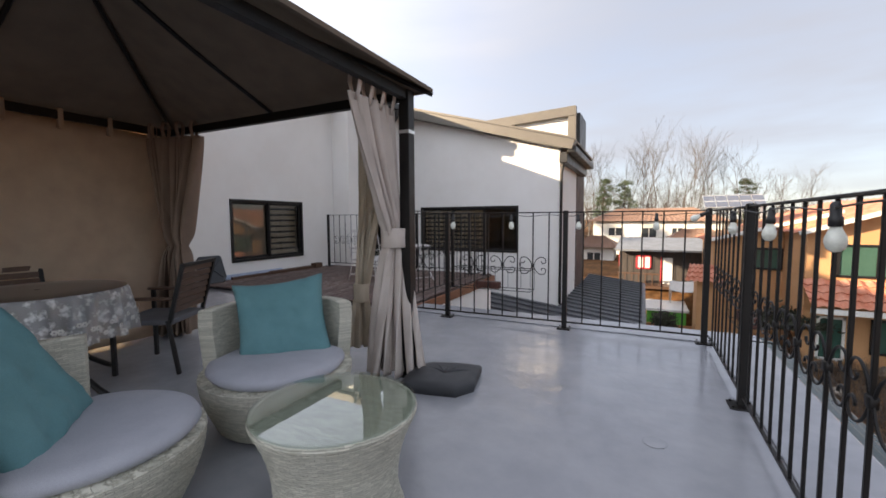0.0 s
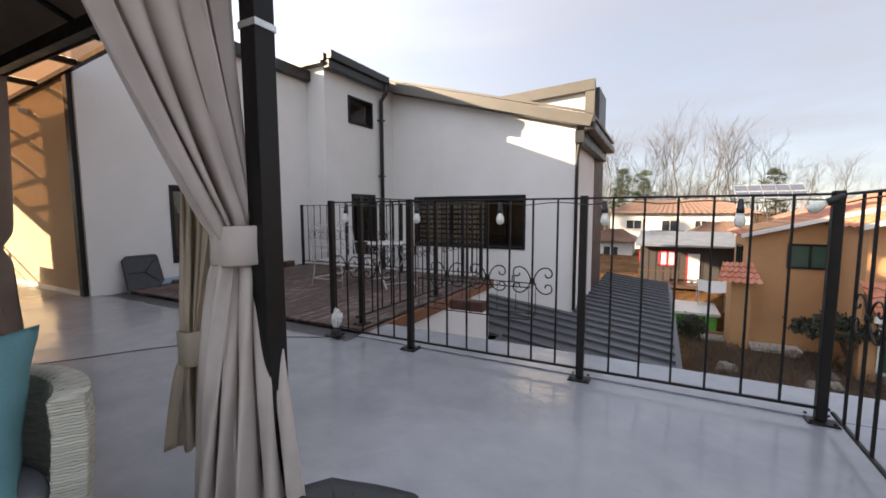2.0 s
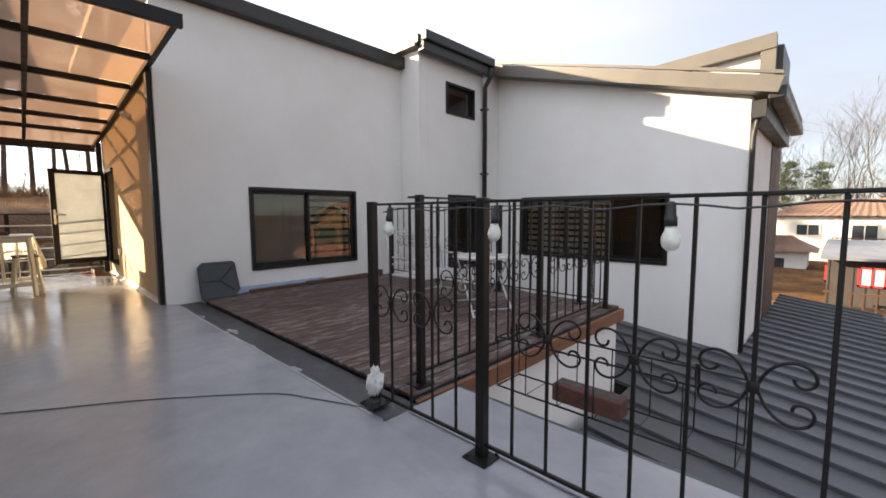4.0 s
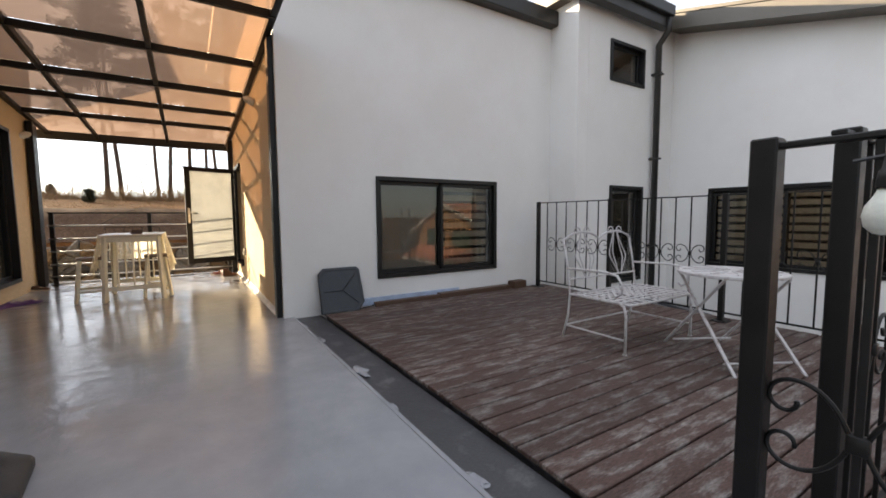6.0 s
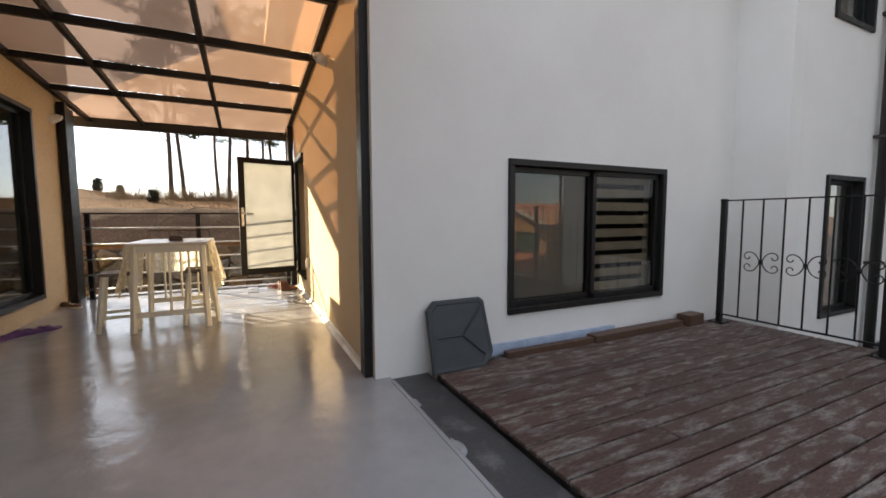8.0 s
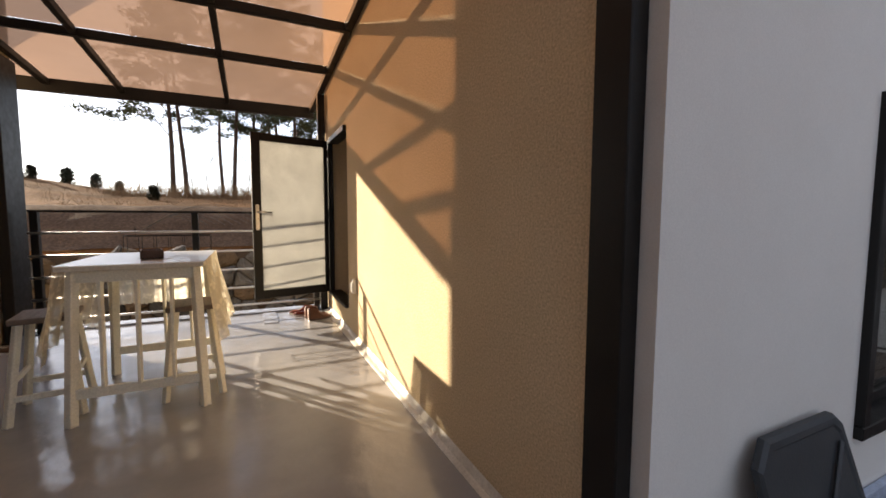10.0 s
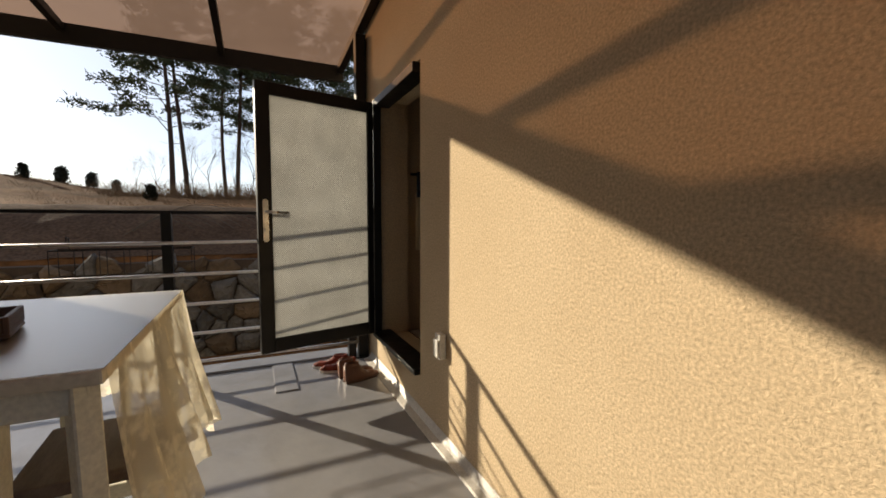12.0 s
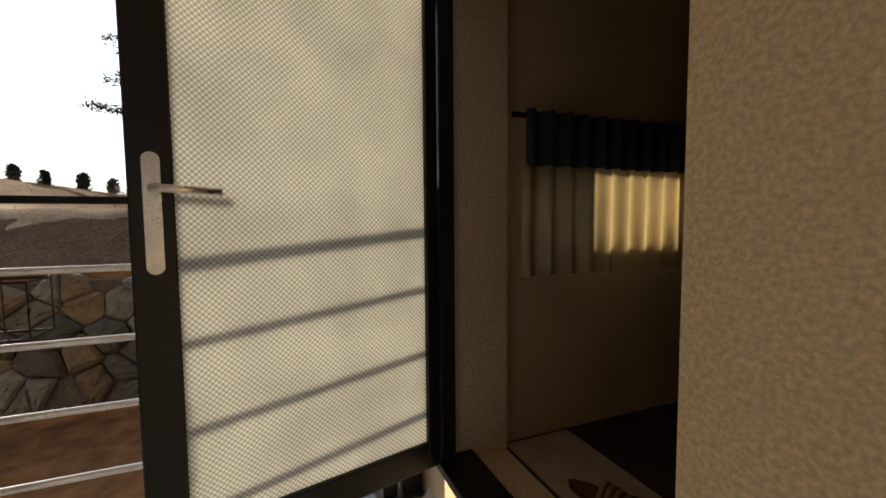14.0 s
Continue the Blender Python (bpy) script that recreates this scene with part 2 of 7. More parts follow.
def box(bm, lo, hi, bevel=0.0, segments=1):
    lo, hi = Vector(lo), Vector(hi)
    made = bmesh.ops.create_cube(bm, size=1, matrix=Matrix.LocRotScale((lo + hi) / 2, None, hi - lo))
    if bevel:
        edges = list({e for v in made["verts"] for e in v.link_edges})
        bmesh.ops.bevel(bm, geom=edges, offset=bevel, segments=segments, profile=0.6, affect="EDGES")
    return bm


def boxed(lo, hi, bevel=0.0, segments=1):
    return box(bmesh.new(), lo, hi, bevel, segments)


def bar(bm, a, b, w, d, bevel=0.0):
    """A straight bar of w by d from a to b."""
    a, b = Vector(a), Vector(b)
    q = (b - a).to_track_quat("Z", "Y")
    m = Matrix.LocRotScale((a + b) / 2, q, (w, d, (b - a).length))
    made = bmesh.ops.create_cube(bm, size=1, matrix=m)
    if bevel:
        edges = list({e for v in made["verts"] for e in v.link_edges})
        bmesh.ops.bevel(bm, geom=edges, offset=bevel, segments=1, affect="EDGES")
    return bm


def tube(bm, points, radius, sides=6, cap=True):
    """A round bar along points; radius is a number or one for each point."""
    pts = [Vector(p) for p in points]
    rings, side = [], None
    for i, p in enumerate(pts):
        d = (pts[min(i + 1, len(pts) - 1)] - pts[max(i - 1, 0)]).normalized()
        if side is None:
            side = d.orthogonal().normalized()
        side = (side - d * side.dot(d))
        side = side.normalized() if side.length > 1e-6 else d.orthogonal().normalized()
        up = d.cross(side)
        r = radius[i] if isinstance(radius, (list, tuple)) else radius
        rings.append([bm.verts.new(p + (side * math.cos(a) + up * math.sin(a)) * r) for a in [2 * math.pi * k / sides for k in range(sides)]])
    for a, b in zip(rings, rings[1:]):
        for k in range(sides):
            bm.faces.new((a[k], a[(k + 1) % sides], b[(k + 1) % sides], b[k]))
    if cap:
        bm.faces.new(rings[0][::-1])
        bm.faces.new(rings[-1])
    return bm


def lathe(bm, profile, n=32, centre=(0, 0)):
    rings = []
    for r, z in profile:
        rings.append([bm.verts.new((centre[0] + r * math.cos(2 * math.pi * k / n), centre[1] + r * math.sin(2 * math.pi * k / n), z)) for k in range(n)])
    for a, b in zip(rings, rings[1:]):
        for k in range(n):
            bm.faces.new((a[k], a[(k + 1) % n], b[(k + 1) % n], b[k]))
    bm.faces.new(rings[0][::-1])
    bm.faces.new(rings[-1])
    return bm


def sheet(bm, rows, closed=False):
    """Joins rows of points into one surface."""
    grid = [[bm.verts.new(p) for p in row] for row in rows]
    for a, b in zip(grid, grid[1:]):
        for k in range(len(a) - (0 if closed else 1)):
            j = (k + 1) % len(a)
            bm.faces.new((a[k], a[j], b[j], b[k]))
    return grid


def solid(ob, thickness):
    mod = ob.modifiers.new("thickness", "SOLIDIFY")
    mod.thickness, mod.offset = thickness, 0
    return ob


def pierced(bm, axis, at, thick, u0, u1, z0, z1, holes):
    """A wall slab in a plane axis = at (its face), thick behind it, with rectangular holes (u0, u1, z0, z1)."""
    us = sorted({u0, u1, *[c for h in holes for c in h[:2]]})
    zs = sorted({z0, z1, *[c for h in holes for c in h[2:]]})
    for a, b in zip(us, us[1:]):
        for c, d in zip(zs, zs[1:]):
            mu, mz = (a + b) / 2, (c + d) / 2
            if any(h[0] < mu < h[1] and h[2] < mz < h[3] for h in holes):
                continue
            lo, hi = sorted((at, at + thick))
            box(bm, (lo, a, c) if axis == "x" else (a, lo, c), (hi, b, d) if axis == "x" else (b, hi, d))
    bmesh.ops.remove_doubles(bm, verts=bm.verts, dist=1e-4)
    return bm


# ---- large structure ----
FLOOR_EDGE_Y = 5.91                       # north edge of the slab, past the railing
FLOOR_EDGE_X = 1.10                       # east edge
f = new("floor", finish(boxed((-12.95, -9, -0.35), (FLOOR_EDGE_X, 5.235, 0)), FLOOR, "floor"))
tagged(f, "glossy blue-grey waterproof coated terrace floor", "floor", kind="structure")
part("floor_strip", boxed((-2.95, 5.233, -0.35), (FLOOR_EDGE_X, FLOOR_EDGE_Y, 0)), FLOOR, f)
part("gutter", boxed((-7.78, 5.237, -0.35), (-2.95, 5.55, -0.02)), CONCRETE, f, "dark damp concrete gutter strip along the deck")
part("kerb", boxed((-2.95, 5.415, 0), (FLOOR_EDGE_X, FLOOR_EDGE_Y, 0.014), 0.010, 2), FLOOR, f)
part("kerb", boxed((0.665, -9, 0), (FLOOR_EDGE_X, 5.41, 0.014), 0.010, 2), FLOOR, f)
part("gutter_lip", boxed((-7.7, 5.218, -0.018), (-2.98, 5.246, 0.005), 0.003, 2), FLOOR, f)

for x, y, r in ((-6.72, 5.26, 0.06), (-5.74, 5.30, 0.085), (-5.05, 5.255, 0.045), (-4.2, 5.27, 0.05), (-7.3, 5.25, 0.05)):
    bm = bmesh.new()
    bmesh.ops.create_icosphere(bm, subdivisions=2, radius=r)
    for v in bm.verts:
        v.co = Vector((v.co.x * 1.4, v.co.y * 0.6, v.co.z * 0.22)) * (1 + 0.6 * noise.noise(v.co * 30 + Vector((x, y, 0))))
        v.co += Vector((x, y, -0.008))
    part("coating_lump", bm, FLOOR, f, "smeared lump of pale floor coating")

# the white house west of the deck: wall with a sliding window, a bay, and the long wall behind the lower roof
HX = -7.78
w = new("wall_west", finish(pierced(bmesh.new(), "x", HX, -0.25, 5.12, 9.5, -1.5, 4.33, [(6.31, 8.32, 0.368, 1.718)]), WHITE_WALL, "wall_west"))
tagged(w, "plain white rendered house wall", "wall", kind="structure")
w = new("wall_bay_side", finish(boxed((-12.49, 9.5, -1.5), (-7.22, 9.75, 4.618)), WHITE_WALL, "wall_bay_side"))
tagged(w, "narrow white rendered return of the bay", "wall", kind="structure")
w = new("wall_bay", finish(pierced(bmesh.new(), "x", -7.22, -0.25, 9.752, 12.2, -1.5, 4.618, [(10.29, 11.25, 3.44, 4.11), (10.35, 11.30, 0.0, 1.70)]), WHITE_WALL, "wall_bay"))
tagged(w, "white rendered bay wall with a small high window", "wall", kind="structure")


def long_wall():
    bm = pierced(bmesh.new(), "y", 12.2, 0.25, -7.22, -2.12, -1.6, 3.0, [(-6.5, -3.27, 0.28, 1.655)])
    vs = [(-7.22, 12.2, 3.0), (-2.12, 12.2, 3.0), (-2.12, 12.2, 3.18), (-7.22, 12.2, 4.62)]
    a = [bm.verts.new(v) for v in vs]
    b = [bm.verts.new((x, y + 0.25, z)) for x, y, z in vs]
    bm.faces.new(a)
    bm.faces.new(b[::-1])
    for i in range(4):
        bm.faces.new((a[i], b[i], b[(i + 1) % 4], a[(i + 1) % 4]))
    return bm


w = new("wall_north", finish(long_wall(), WHITE_WALL, "wall_north"))
tagged(w, "white rendered wall under a sloping roof edge", "wall", kind="structure")
w = new("wall_north_end", finish(boxed((-2.37, 12.452, -1.6), (-2.12, 15.3, 3.1)), WHITE_WALL, "wall_north_end"))
tagged(w, "white rendered end wall of the house", "wall", kind="structure")
w = new("wall_brown_end", finish(boxed((-2.37, 15.3, -1.6), (-2.10, 17.2, 3.1)), material("brown_cladding", (0.075, 0.045, 0.035), 0.7, second=(0.05, 0.03, 0.025), scale=3, grain=30), "wall_brown_end"))
tagged(w, "dark brown clad end of the house", "wall", kind="structure")
w = new("wall_tan_return", finish(boxed((-8.031, 5.1, -0.35), (-7.9625, 5.118, 4.33)), TAN_WALL, "wall_tan_return"))
tagged(w, "tan stucco edge strip at the house corner", "wall", kind="structure")
w = new("wall_tan", finish(pierced(bmesh.new(), "y", 5.1, 0.28, -12.75, -8.032, -0.35, 4.33, [(-12.42, -11.425, 0.26, 2.22)]), TAN_WALL, "wall_tan"))
tagged(w, "rough tan stucco wall of the covered passage", "wall", kind="structure")
w = new("wall_house_end", finish(pierced(bmesh.new(), "x", -12.75, 0.25, 5.381, 12.4, -1.6, 4.4, [(5.56, 6.34, 1.06, 1.62)]), TAN_WALL, "wall_house_end"))
tagged(w, "stucco end wall of the house", "wall", kind="structure")

# the annex south of the passage
w = new("wall_annex", finish(pierced(bmesh.new(), "y", 1.95, -0.28, -12.95, -6.0, -0.35, 4.1, [(-11.62, -9.6, 0.22, 2.56)]), TAN_WALL, "wall_annex"))
tagged(w, "yellow tan stucco wall with a glazed door", "wall", kind="structure")
# Unseen annex bulk and side wall, sized to keep low sun off the terrace.
w = new("wall_annex_sunblock", finish(boxed((-12.95, -11, -1.6), (-6.0, -1.5, 4.1)), TAN_WALL, "wall_annex_sunblock"))
tagged(w, "unseen tan stucco annex bulk that shades the terrace", "wall", kind="structure")
w = new("wall_annex_side", finish(boxed((-6.25, -1.5, -0.35), (-6.0, 1.669, 4.1)), TAN_WALL, "wall_annex_side"))
tagged(w, "unseen tan stucco annex side that shades the terrace", "wall", kind="structure")
w = new("wall_annex_end", finish(boxed((-12.95, -1.5, -0.35), (-12.5, 1.669, 4.1)), TAN_WALL, "wall_annex_end"))
tagged(w, "tan stucco west wall of the annex", "wall", kind="structure")
c = new("ceiling", finish(boxed((-12.9, -1.5, 4.1), (-5.9, 2.05, 4.25)), FASCIA, "ceiling"))
tagged(c, "dark metal roof slab of the annex", "roof", kind="structure")

# rooms behind the openings; their indoor shade is in the wall colour
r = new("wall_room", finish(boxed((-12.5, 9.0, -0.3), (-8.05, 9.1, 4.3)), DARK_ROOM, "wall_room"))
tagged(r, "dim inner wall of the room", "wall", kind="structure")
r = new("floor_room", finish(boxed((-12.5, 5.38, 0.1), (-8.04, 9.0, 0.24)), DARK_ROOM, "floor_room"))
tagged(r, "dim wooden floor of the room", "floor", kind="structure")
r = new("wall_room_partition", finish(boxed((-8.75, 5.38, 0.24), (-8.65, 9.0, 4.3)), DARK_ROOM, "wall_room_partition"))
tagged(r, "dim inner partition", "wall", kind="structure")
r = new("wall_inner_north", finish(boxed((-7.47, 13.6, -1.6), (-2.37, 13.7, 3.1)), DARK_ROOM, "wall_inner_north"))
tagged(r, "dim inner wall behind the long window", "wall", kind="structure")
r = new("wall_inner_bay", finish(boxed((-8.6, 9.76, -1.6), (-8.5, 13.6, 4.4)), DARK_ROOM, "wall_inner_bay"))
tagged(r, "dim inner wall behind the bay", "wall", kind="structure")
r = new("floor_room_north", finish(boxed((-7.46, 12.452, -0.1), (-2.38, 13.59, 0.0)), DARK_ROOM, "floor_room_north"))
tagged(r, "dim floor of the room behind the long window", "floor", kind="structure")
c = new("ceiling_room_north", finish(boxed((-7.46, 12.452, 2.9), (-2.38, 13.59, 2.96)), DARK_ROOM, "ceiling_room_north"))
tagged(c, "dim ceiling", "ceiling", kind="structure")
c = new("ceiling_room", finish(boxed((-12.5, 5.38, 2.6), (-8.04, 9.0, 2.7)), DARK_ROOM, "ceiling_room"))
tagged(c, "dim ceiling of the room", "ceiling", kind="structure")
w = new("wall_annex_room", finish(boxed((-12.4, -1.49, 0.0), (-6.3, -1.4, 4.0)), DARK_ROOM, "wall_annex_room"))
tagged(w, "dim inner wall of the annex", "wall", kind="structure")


# ---- roofs ----
def roof_west():
    t = thing("roof", "dark metal roof edge with a folded fascia", "roof", kind="structure")
    part("fascia", boxed((-7.86, 4.6, 4.27), (-7.62, 9.496, 4.50), 0.01), FASCIA, t)
    part("roof_sheet", boxed((-13.2, 4.7, 4.335), (-7.862, 9.35, 4.47)), FASCIA_TAN, t)
    part("bay_roof", boxed((-13.2, 9.352, 4.62), (-7.08, 14.2, 4.78)), FASCIA_TAN, t, "pale taupe metal roof of the bay")
    part("bay_fascia", boxed((-7.12, 9.40, 4.46), (-6.96, 11.6, 4.64), 0.01), FASCIA, t)
    part("gutter", boxed((-7.078, 9.40, 4.642), (-6.88, 11.6, 4.83), 0.015), FASCIA, t)
    part("bay_soffit", boxed((-13.0, 9.30, 4.55), (-7.122, 9.50, 4.618)), FASCIA_TAN, t)
    return t


roof_west()


def roof_north():
    t = thing("north_roof", "long taupe metal roof edge sloping to the gable end", "roof", kind="structure")
    bm = bmesh.new()
    bar(bm, (-7.1, 12.0, 4.68), (-1.72, 12.0, 3.20), 0.42, 0.24)
    part("fascia", bm, FASCIA_TAN, t)
    bm = bmesh.new()
    bar(bm, (-7.1, 11.86, 4.86), (-1.70, 11.86, 3.38), 0.06, 0.05)
    part("drip_edge", bm, FASCIA_TAN, t)
    bm = bmesh.new()
    sheet(bm, [[(-7.1, 12.1, 4.84), (-1.70, 12.1, 3.36)], [(-7.1, 16.4, 4.84), (-1.70, 16.4, 3.36)]])
    solid(part("roof_sheet", bm, FASCIA_TAN, t), 0.05)
    part("side_gutter", boxed((-1.88, 11.9, 3.02), (-1.66, 16.2, 3.20), 0.02), FASCIA, t, "dark metal side gutter")
    part("side_fascia", boxed((-2.1, 12.0, 2.78), (-1.89, 16.2, 3.06), 0.01), FASCIA, t)
    return t


roof_north()


def upper_gable():
    t = thing("upper_gable", "white upper gable with taupe metal trim", "gable", kind="structure")
    bm = bmesh.new()
    vs = [(-6.0, 15.0, 3.9), (-2.35, 15.0, 3.2), (-2.35, 15.0, 4.75), (-6.0, 15.0, 4.58)]
    a = [bm.verts.new(v) for v in vs]
    b = [bm.verts.new((x, y + 4, z)) for x, y, z in vs]
    bm.faces.new(a)
    bm.faces.new(b[::-1])
    for i in range(4):
        bm.faces.new((a[i], b[i], b[(i + 1) % 4], a[(i + 1) % 4]))
    part("gable_wall", bm, WHITE_WALL, t)
    bm = bmesh.new()
    bar(bm, (-6.6, 14.9, 4.60), (-2.1, 14.9, 4.83), 0.22, 0.3)
    part("rake_trim", bm, FASCIA_TAN, t)
    part("corner_trim", boxed((-2.36, 14.82, 3.2), (-2.1, 15.1, 4.82)), FASCIA_TAN, t)
    part("side_cladding", boxed((-2.12, 15.1, 3.0), (-2.0, 16.6, 4.80)), FASCIA, t, "dark side cladding")
    return t


upper_gable()
t = thing("downpipe", "dark round rainwater downpipe with brackets", "downpipe", kind="structure")
part("pipe", tube(bmesh.new(), [(-6.95, 11.50, 4.62), (-6.95, 11.52, 4.42), (-7.13, 11.54, 4.22), (-7.13, 11.54, -1.0)], 0.055, 10), FASCIA, t, smooth=True)
for z in (0.6, 2.2, 3.7):
    part("bracket", boxed((-7.22, 11.47, z), (-7.06, 11.61, z + 0.035)), FASCIA, t)
t = thing("downpipe", "slim dark downpipe on the gable corner", "downpipe", kind="structure")
part("pipe", tube(bmesh.new(), [(-1.85, 12.05, 3.05), (-2.02, 12.12, 2.75), (-2.06, 12.14, 2.5), (-2.06, 12.14, -1.1)], 0.04, 8), FASCIA, t, smooth=True)


# ---- lower ribbed roof ----
def lower_z(x):
    return -0.95 - 0.13 * (x + 4)


def lower_roof():
    t = thing("lower_roof", "dark grey standing-seam metal roof below the terrace", "roof", kind="structure")
    bm = bmesh.new()
    sheet(bm, [[(-7.2, 9.4, lower_z(-7.2)), (-2.9, 9.4, lower_z(-2.9))], [(-7.2, 12.19, lower_z(-7.2)), (-2.9, 12.19, lower_z(-2.9))]])
    sheet(bm, [[(-2.9, 6.9, lower_z(-2.9)), (0.0, 6.9, lower_z(0))], [(-2.9, 12.19, lower_z(-2.9)), (0.0, 12.19, lower_z(0))], [(-2.1, 12.2, lower_z(-2.1)), (0.0, 12.2, lower_z(0))], [(-2.1, 19.5, lower_z(-2.1)), (0.0, 19.5, lower_z(0))]])
    solid(part("roof_sheet", bm, SLATE, t), 0.05)
    y = 6.95
    while y < 19.5:
        x0 = -2.85 if y < 9.45 else (-7.15 if y < 12.15 else -2.1)
        bm = bmesh.new()
        bar(bm, (x0, y, lower_z(x0) + 0.045), (0.02, y, lower_z(0.02) + 0.045), 0.06, 0.07, 0.008)
        part("seam", bm, SLATE, t)
        y += 0.49
    part("eave_gutter", boxed((0.0, 6.9, lower_z(0) - 0.12), (0.12, 19.5, lower_z(0) + 0.01)), SLATE, t)
    return t


lower_roof()
w = new("wall_lower", finish(boxed((-7.2, 6.92, -4), (-0.25, 19.3, -1.62)), CREAM, "wall_lower"))
tagged(w, "cream lower storey wall", "wall", kind="structure")
w = new("wall_terrace", finish(boxed((-12.9, -9, -4), (0.7, 5.5, -0.352)), CREAM, "wall_terrace"))
tagged(w, "cream storey under the terrace", "wall", kind="structure")
w = new("wall_under_deck", finish(boxed((-7.5, 5.56, -4), (-3.06, 9.22, -0.17)), WHITE_WALL, "wall_under_deck"))
tagged(w, "white wall under the timber deck", "wall", kind="structure")
TEAL = material("dark_teal_flashing", (0.045, 0.075, 0.08), 0.35, scale=4, metal=0.2)
t = thing("flashing", "dark teal folded metal flashing below the railing", "flashing", kind="structure")
for k, name in enumerate(("upper_fold", "middle_fold", "lower_fold")):
    q = 0.085 * k
    part(name, boxed((-3.0, FLOOR_EDGE_Y + 0.002 + q, -0.09 - 0.05 * k), (FLOOR_EDGE_X + 0.085 + q, FLOOR_EDGE_Y + 0.085 + q, -0.02 - 0.05 * k), 0.012, 2), TEAL, t)
    part(name, boxed((FLOOR_EDGE_X + 0.002 + q, -9, -0.092 - 0.05 * k), (FLOOR_EDGE_X + 0.085 + q, FLOOR_EDGE_Y, -0.022 - 0.05 * k), 0.012, 2), TEAL, t)


# ---- iron railings ----
def scroll_mesh():
    """Two C-scrolls back to back: each end curls outwards."""
    bm = bmesh.new()
    for sx in (-1, 1):
        for sz in (-1, 1):
            x, z, pts, n = 0.009, 0.0, [], 26
            for i in range(n):
                pts.append((sx * x, 0, sz * z))
                turn = radians(20 + 395 * (i / n) ** 1.7)
                step = 0.0165 * (1 - 0.55 * i / n)
                x += step * math.sin(turn)
                z += step * math.cos(turn)
            tube(bm, pts, 0.0055, 5)
    box(bm, (-0.018, -0.012, -0.02), (0.018, 0.012, 0.02), 0.003)
    return finish(bm, BLACK_METAL, "scroll", True)


SCROLL = scroll_mesh()


def bm_baluster(h):
    bm = bmesh.new()
    bar(bm, (0, 0, 0.0), (0, 0, h), 0.014, 0.014, 0.002)
    return finish(bm, BLACK_METAL, "baluster")


def railing(a, b, posts, label, height=1.345, base=0.0, spacing=0.184, post=0.053, low=0.07, plain=99.0):
    """An iron railing from a to b (plan), with posts at these distances along it."""
    a, b = Vector((*a, base)), Vector((*b, base))
    length = (b - a).length
    turn = math.degrees(math.atan2(b.y - a.y, b.x - a.x))
    t = thing("iron_railing", label, "railing", a, turn, "black iron railings of the terrace")
    part("top_rail", boxed((0, -0.016, height - 0.014), (length, 0.016, height), 0.003), BLACK_METAL, t)
    part("bottom_rail", boxed((0, -0.009, low), (length, 0.009, low + 0.018), 0.002), BLACK_METAL, t)
    pm = boxed((-post / 2, -post / 2, 0.012), (post / 2, post / 2, height + 0.012), 0.004)
    pm = finish(pm, BLACK_METAL, "post")
    plate = boxed((-0.075, -0.075, 0), (0.075, 0.075, 0.012), 0.003)
    for sx in (-0.055, 0.055):
        for sy in (-0.055, 0.055):
            lathe(plate, [(0.009, 0.012), (0.009, 0.022)], 6, (sx, sy))
    plate = finish(plate, BLACK_METAL, "base_plate")
    for d in posts:
        p = put("post", pm, t, pose(d, 0, 0))
        put("base_plate", plate, p)
    balu = bm_baluster(height - 0.014 - low)
    spots = [0.0, *posts, length]
    for d0, d1 in zip(spots, spots[1:]):
        n = max(int(round((d1 - d0) / spacing)), 1)
        for k in range(1, n):
            d = d0 + (d1 - d0) * k / n
            put("baluster", balu, t, pose(d, 0, low))
            if k % 2 == (0 if n > 5 else 1) and n > 2 and d < plain:
                put("scroll", SCROLL, t, pose(d, 0, 0.715))
    return t


railing((-3.22, 5.345), (0.60, 5.40), (0.03, 0.935, 2.41, 3.78), "black wrought-iron railing along the terrace edge with scrolls and bulbs", plain=2.28)
railing((0.60, 5.36), (0.62, -8.5), (1.49, 4.1, 6.7, 9.3, 11.9), "black wrought-iron side railing with scrollwork above the gardens", spacing=0.165)
railing((-3.14, 5.62), (-3.14, 9.08), (0.10, 1.75, 3.42), "black wrought-iron railing on the timber deck edge", height=1.37, base=0.03, low=0.09)
railing((-7.62, 9.05), (-3.16, 9.08), (0.04, 1.36, 2.75, 4.1), "black wrought-iron railing with scrolls before the bay", height=1.37, base=0.03, low=0.09)

# ---- timber deck ----
t = thing("timber_deck", "worn brown timber deck with peeling grey stain", "deck", kind="structure")
DECK_TOP = 0.03
WOOD_EDGE = material("orange_brown_timber", (0.21, 0.085, 0.04), 0.6, second=(0.13, 0.055, 0.03), scale=2.5, grain=60, bump=0.3, depth=0.003, stretch=(6, 0.6, 6))
part("fascia_board", boxed((-3.03, 5.56, -0.15), (-2.99, 9.30, 0.0), 0.004), WOOD_EDGE, t, "orange-brown timber edge board")
part("fascia_board", boxed((-7.68, 9.26, -0.15), (-3.032, 9.30, 0.0), 0.004), WOOD_EDGE, t)
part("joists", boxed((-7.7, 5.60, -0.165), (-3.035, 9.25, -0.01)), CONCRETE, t)

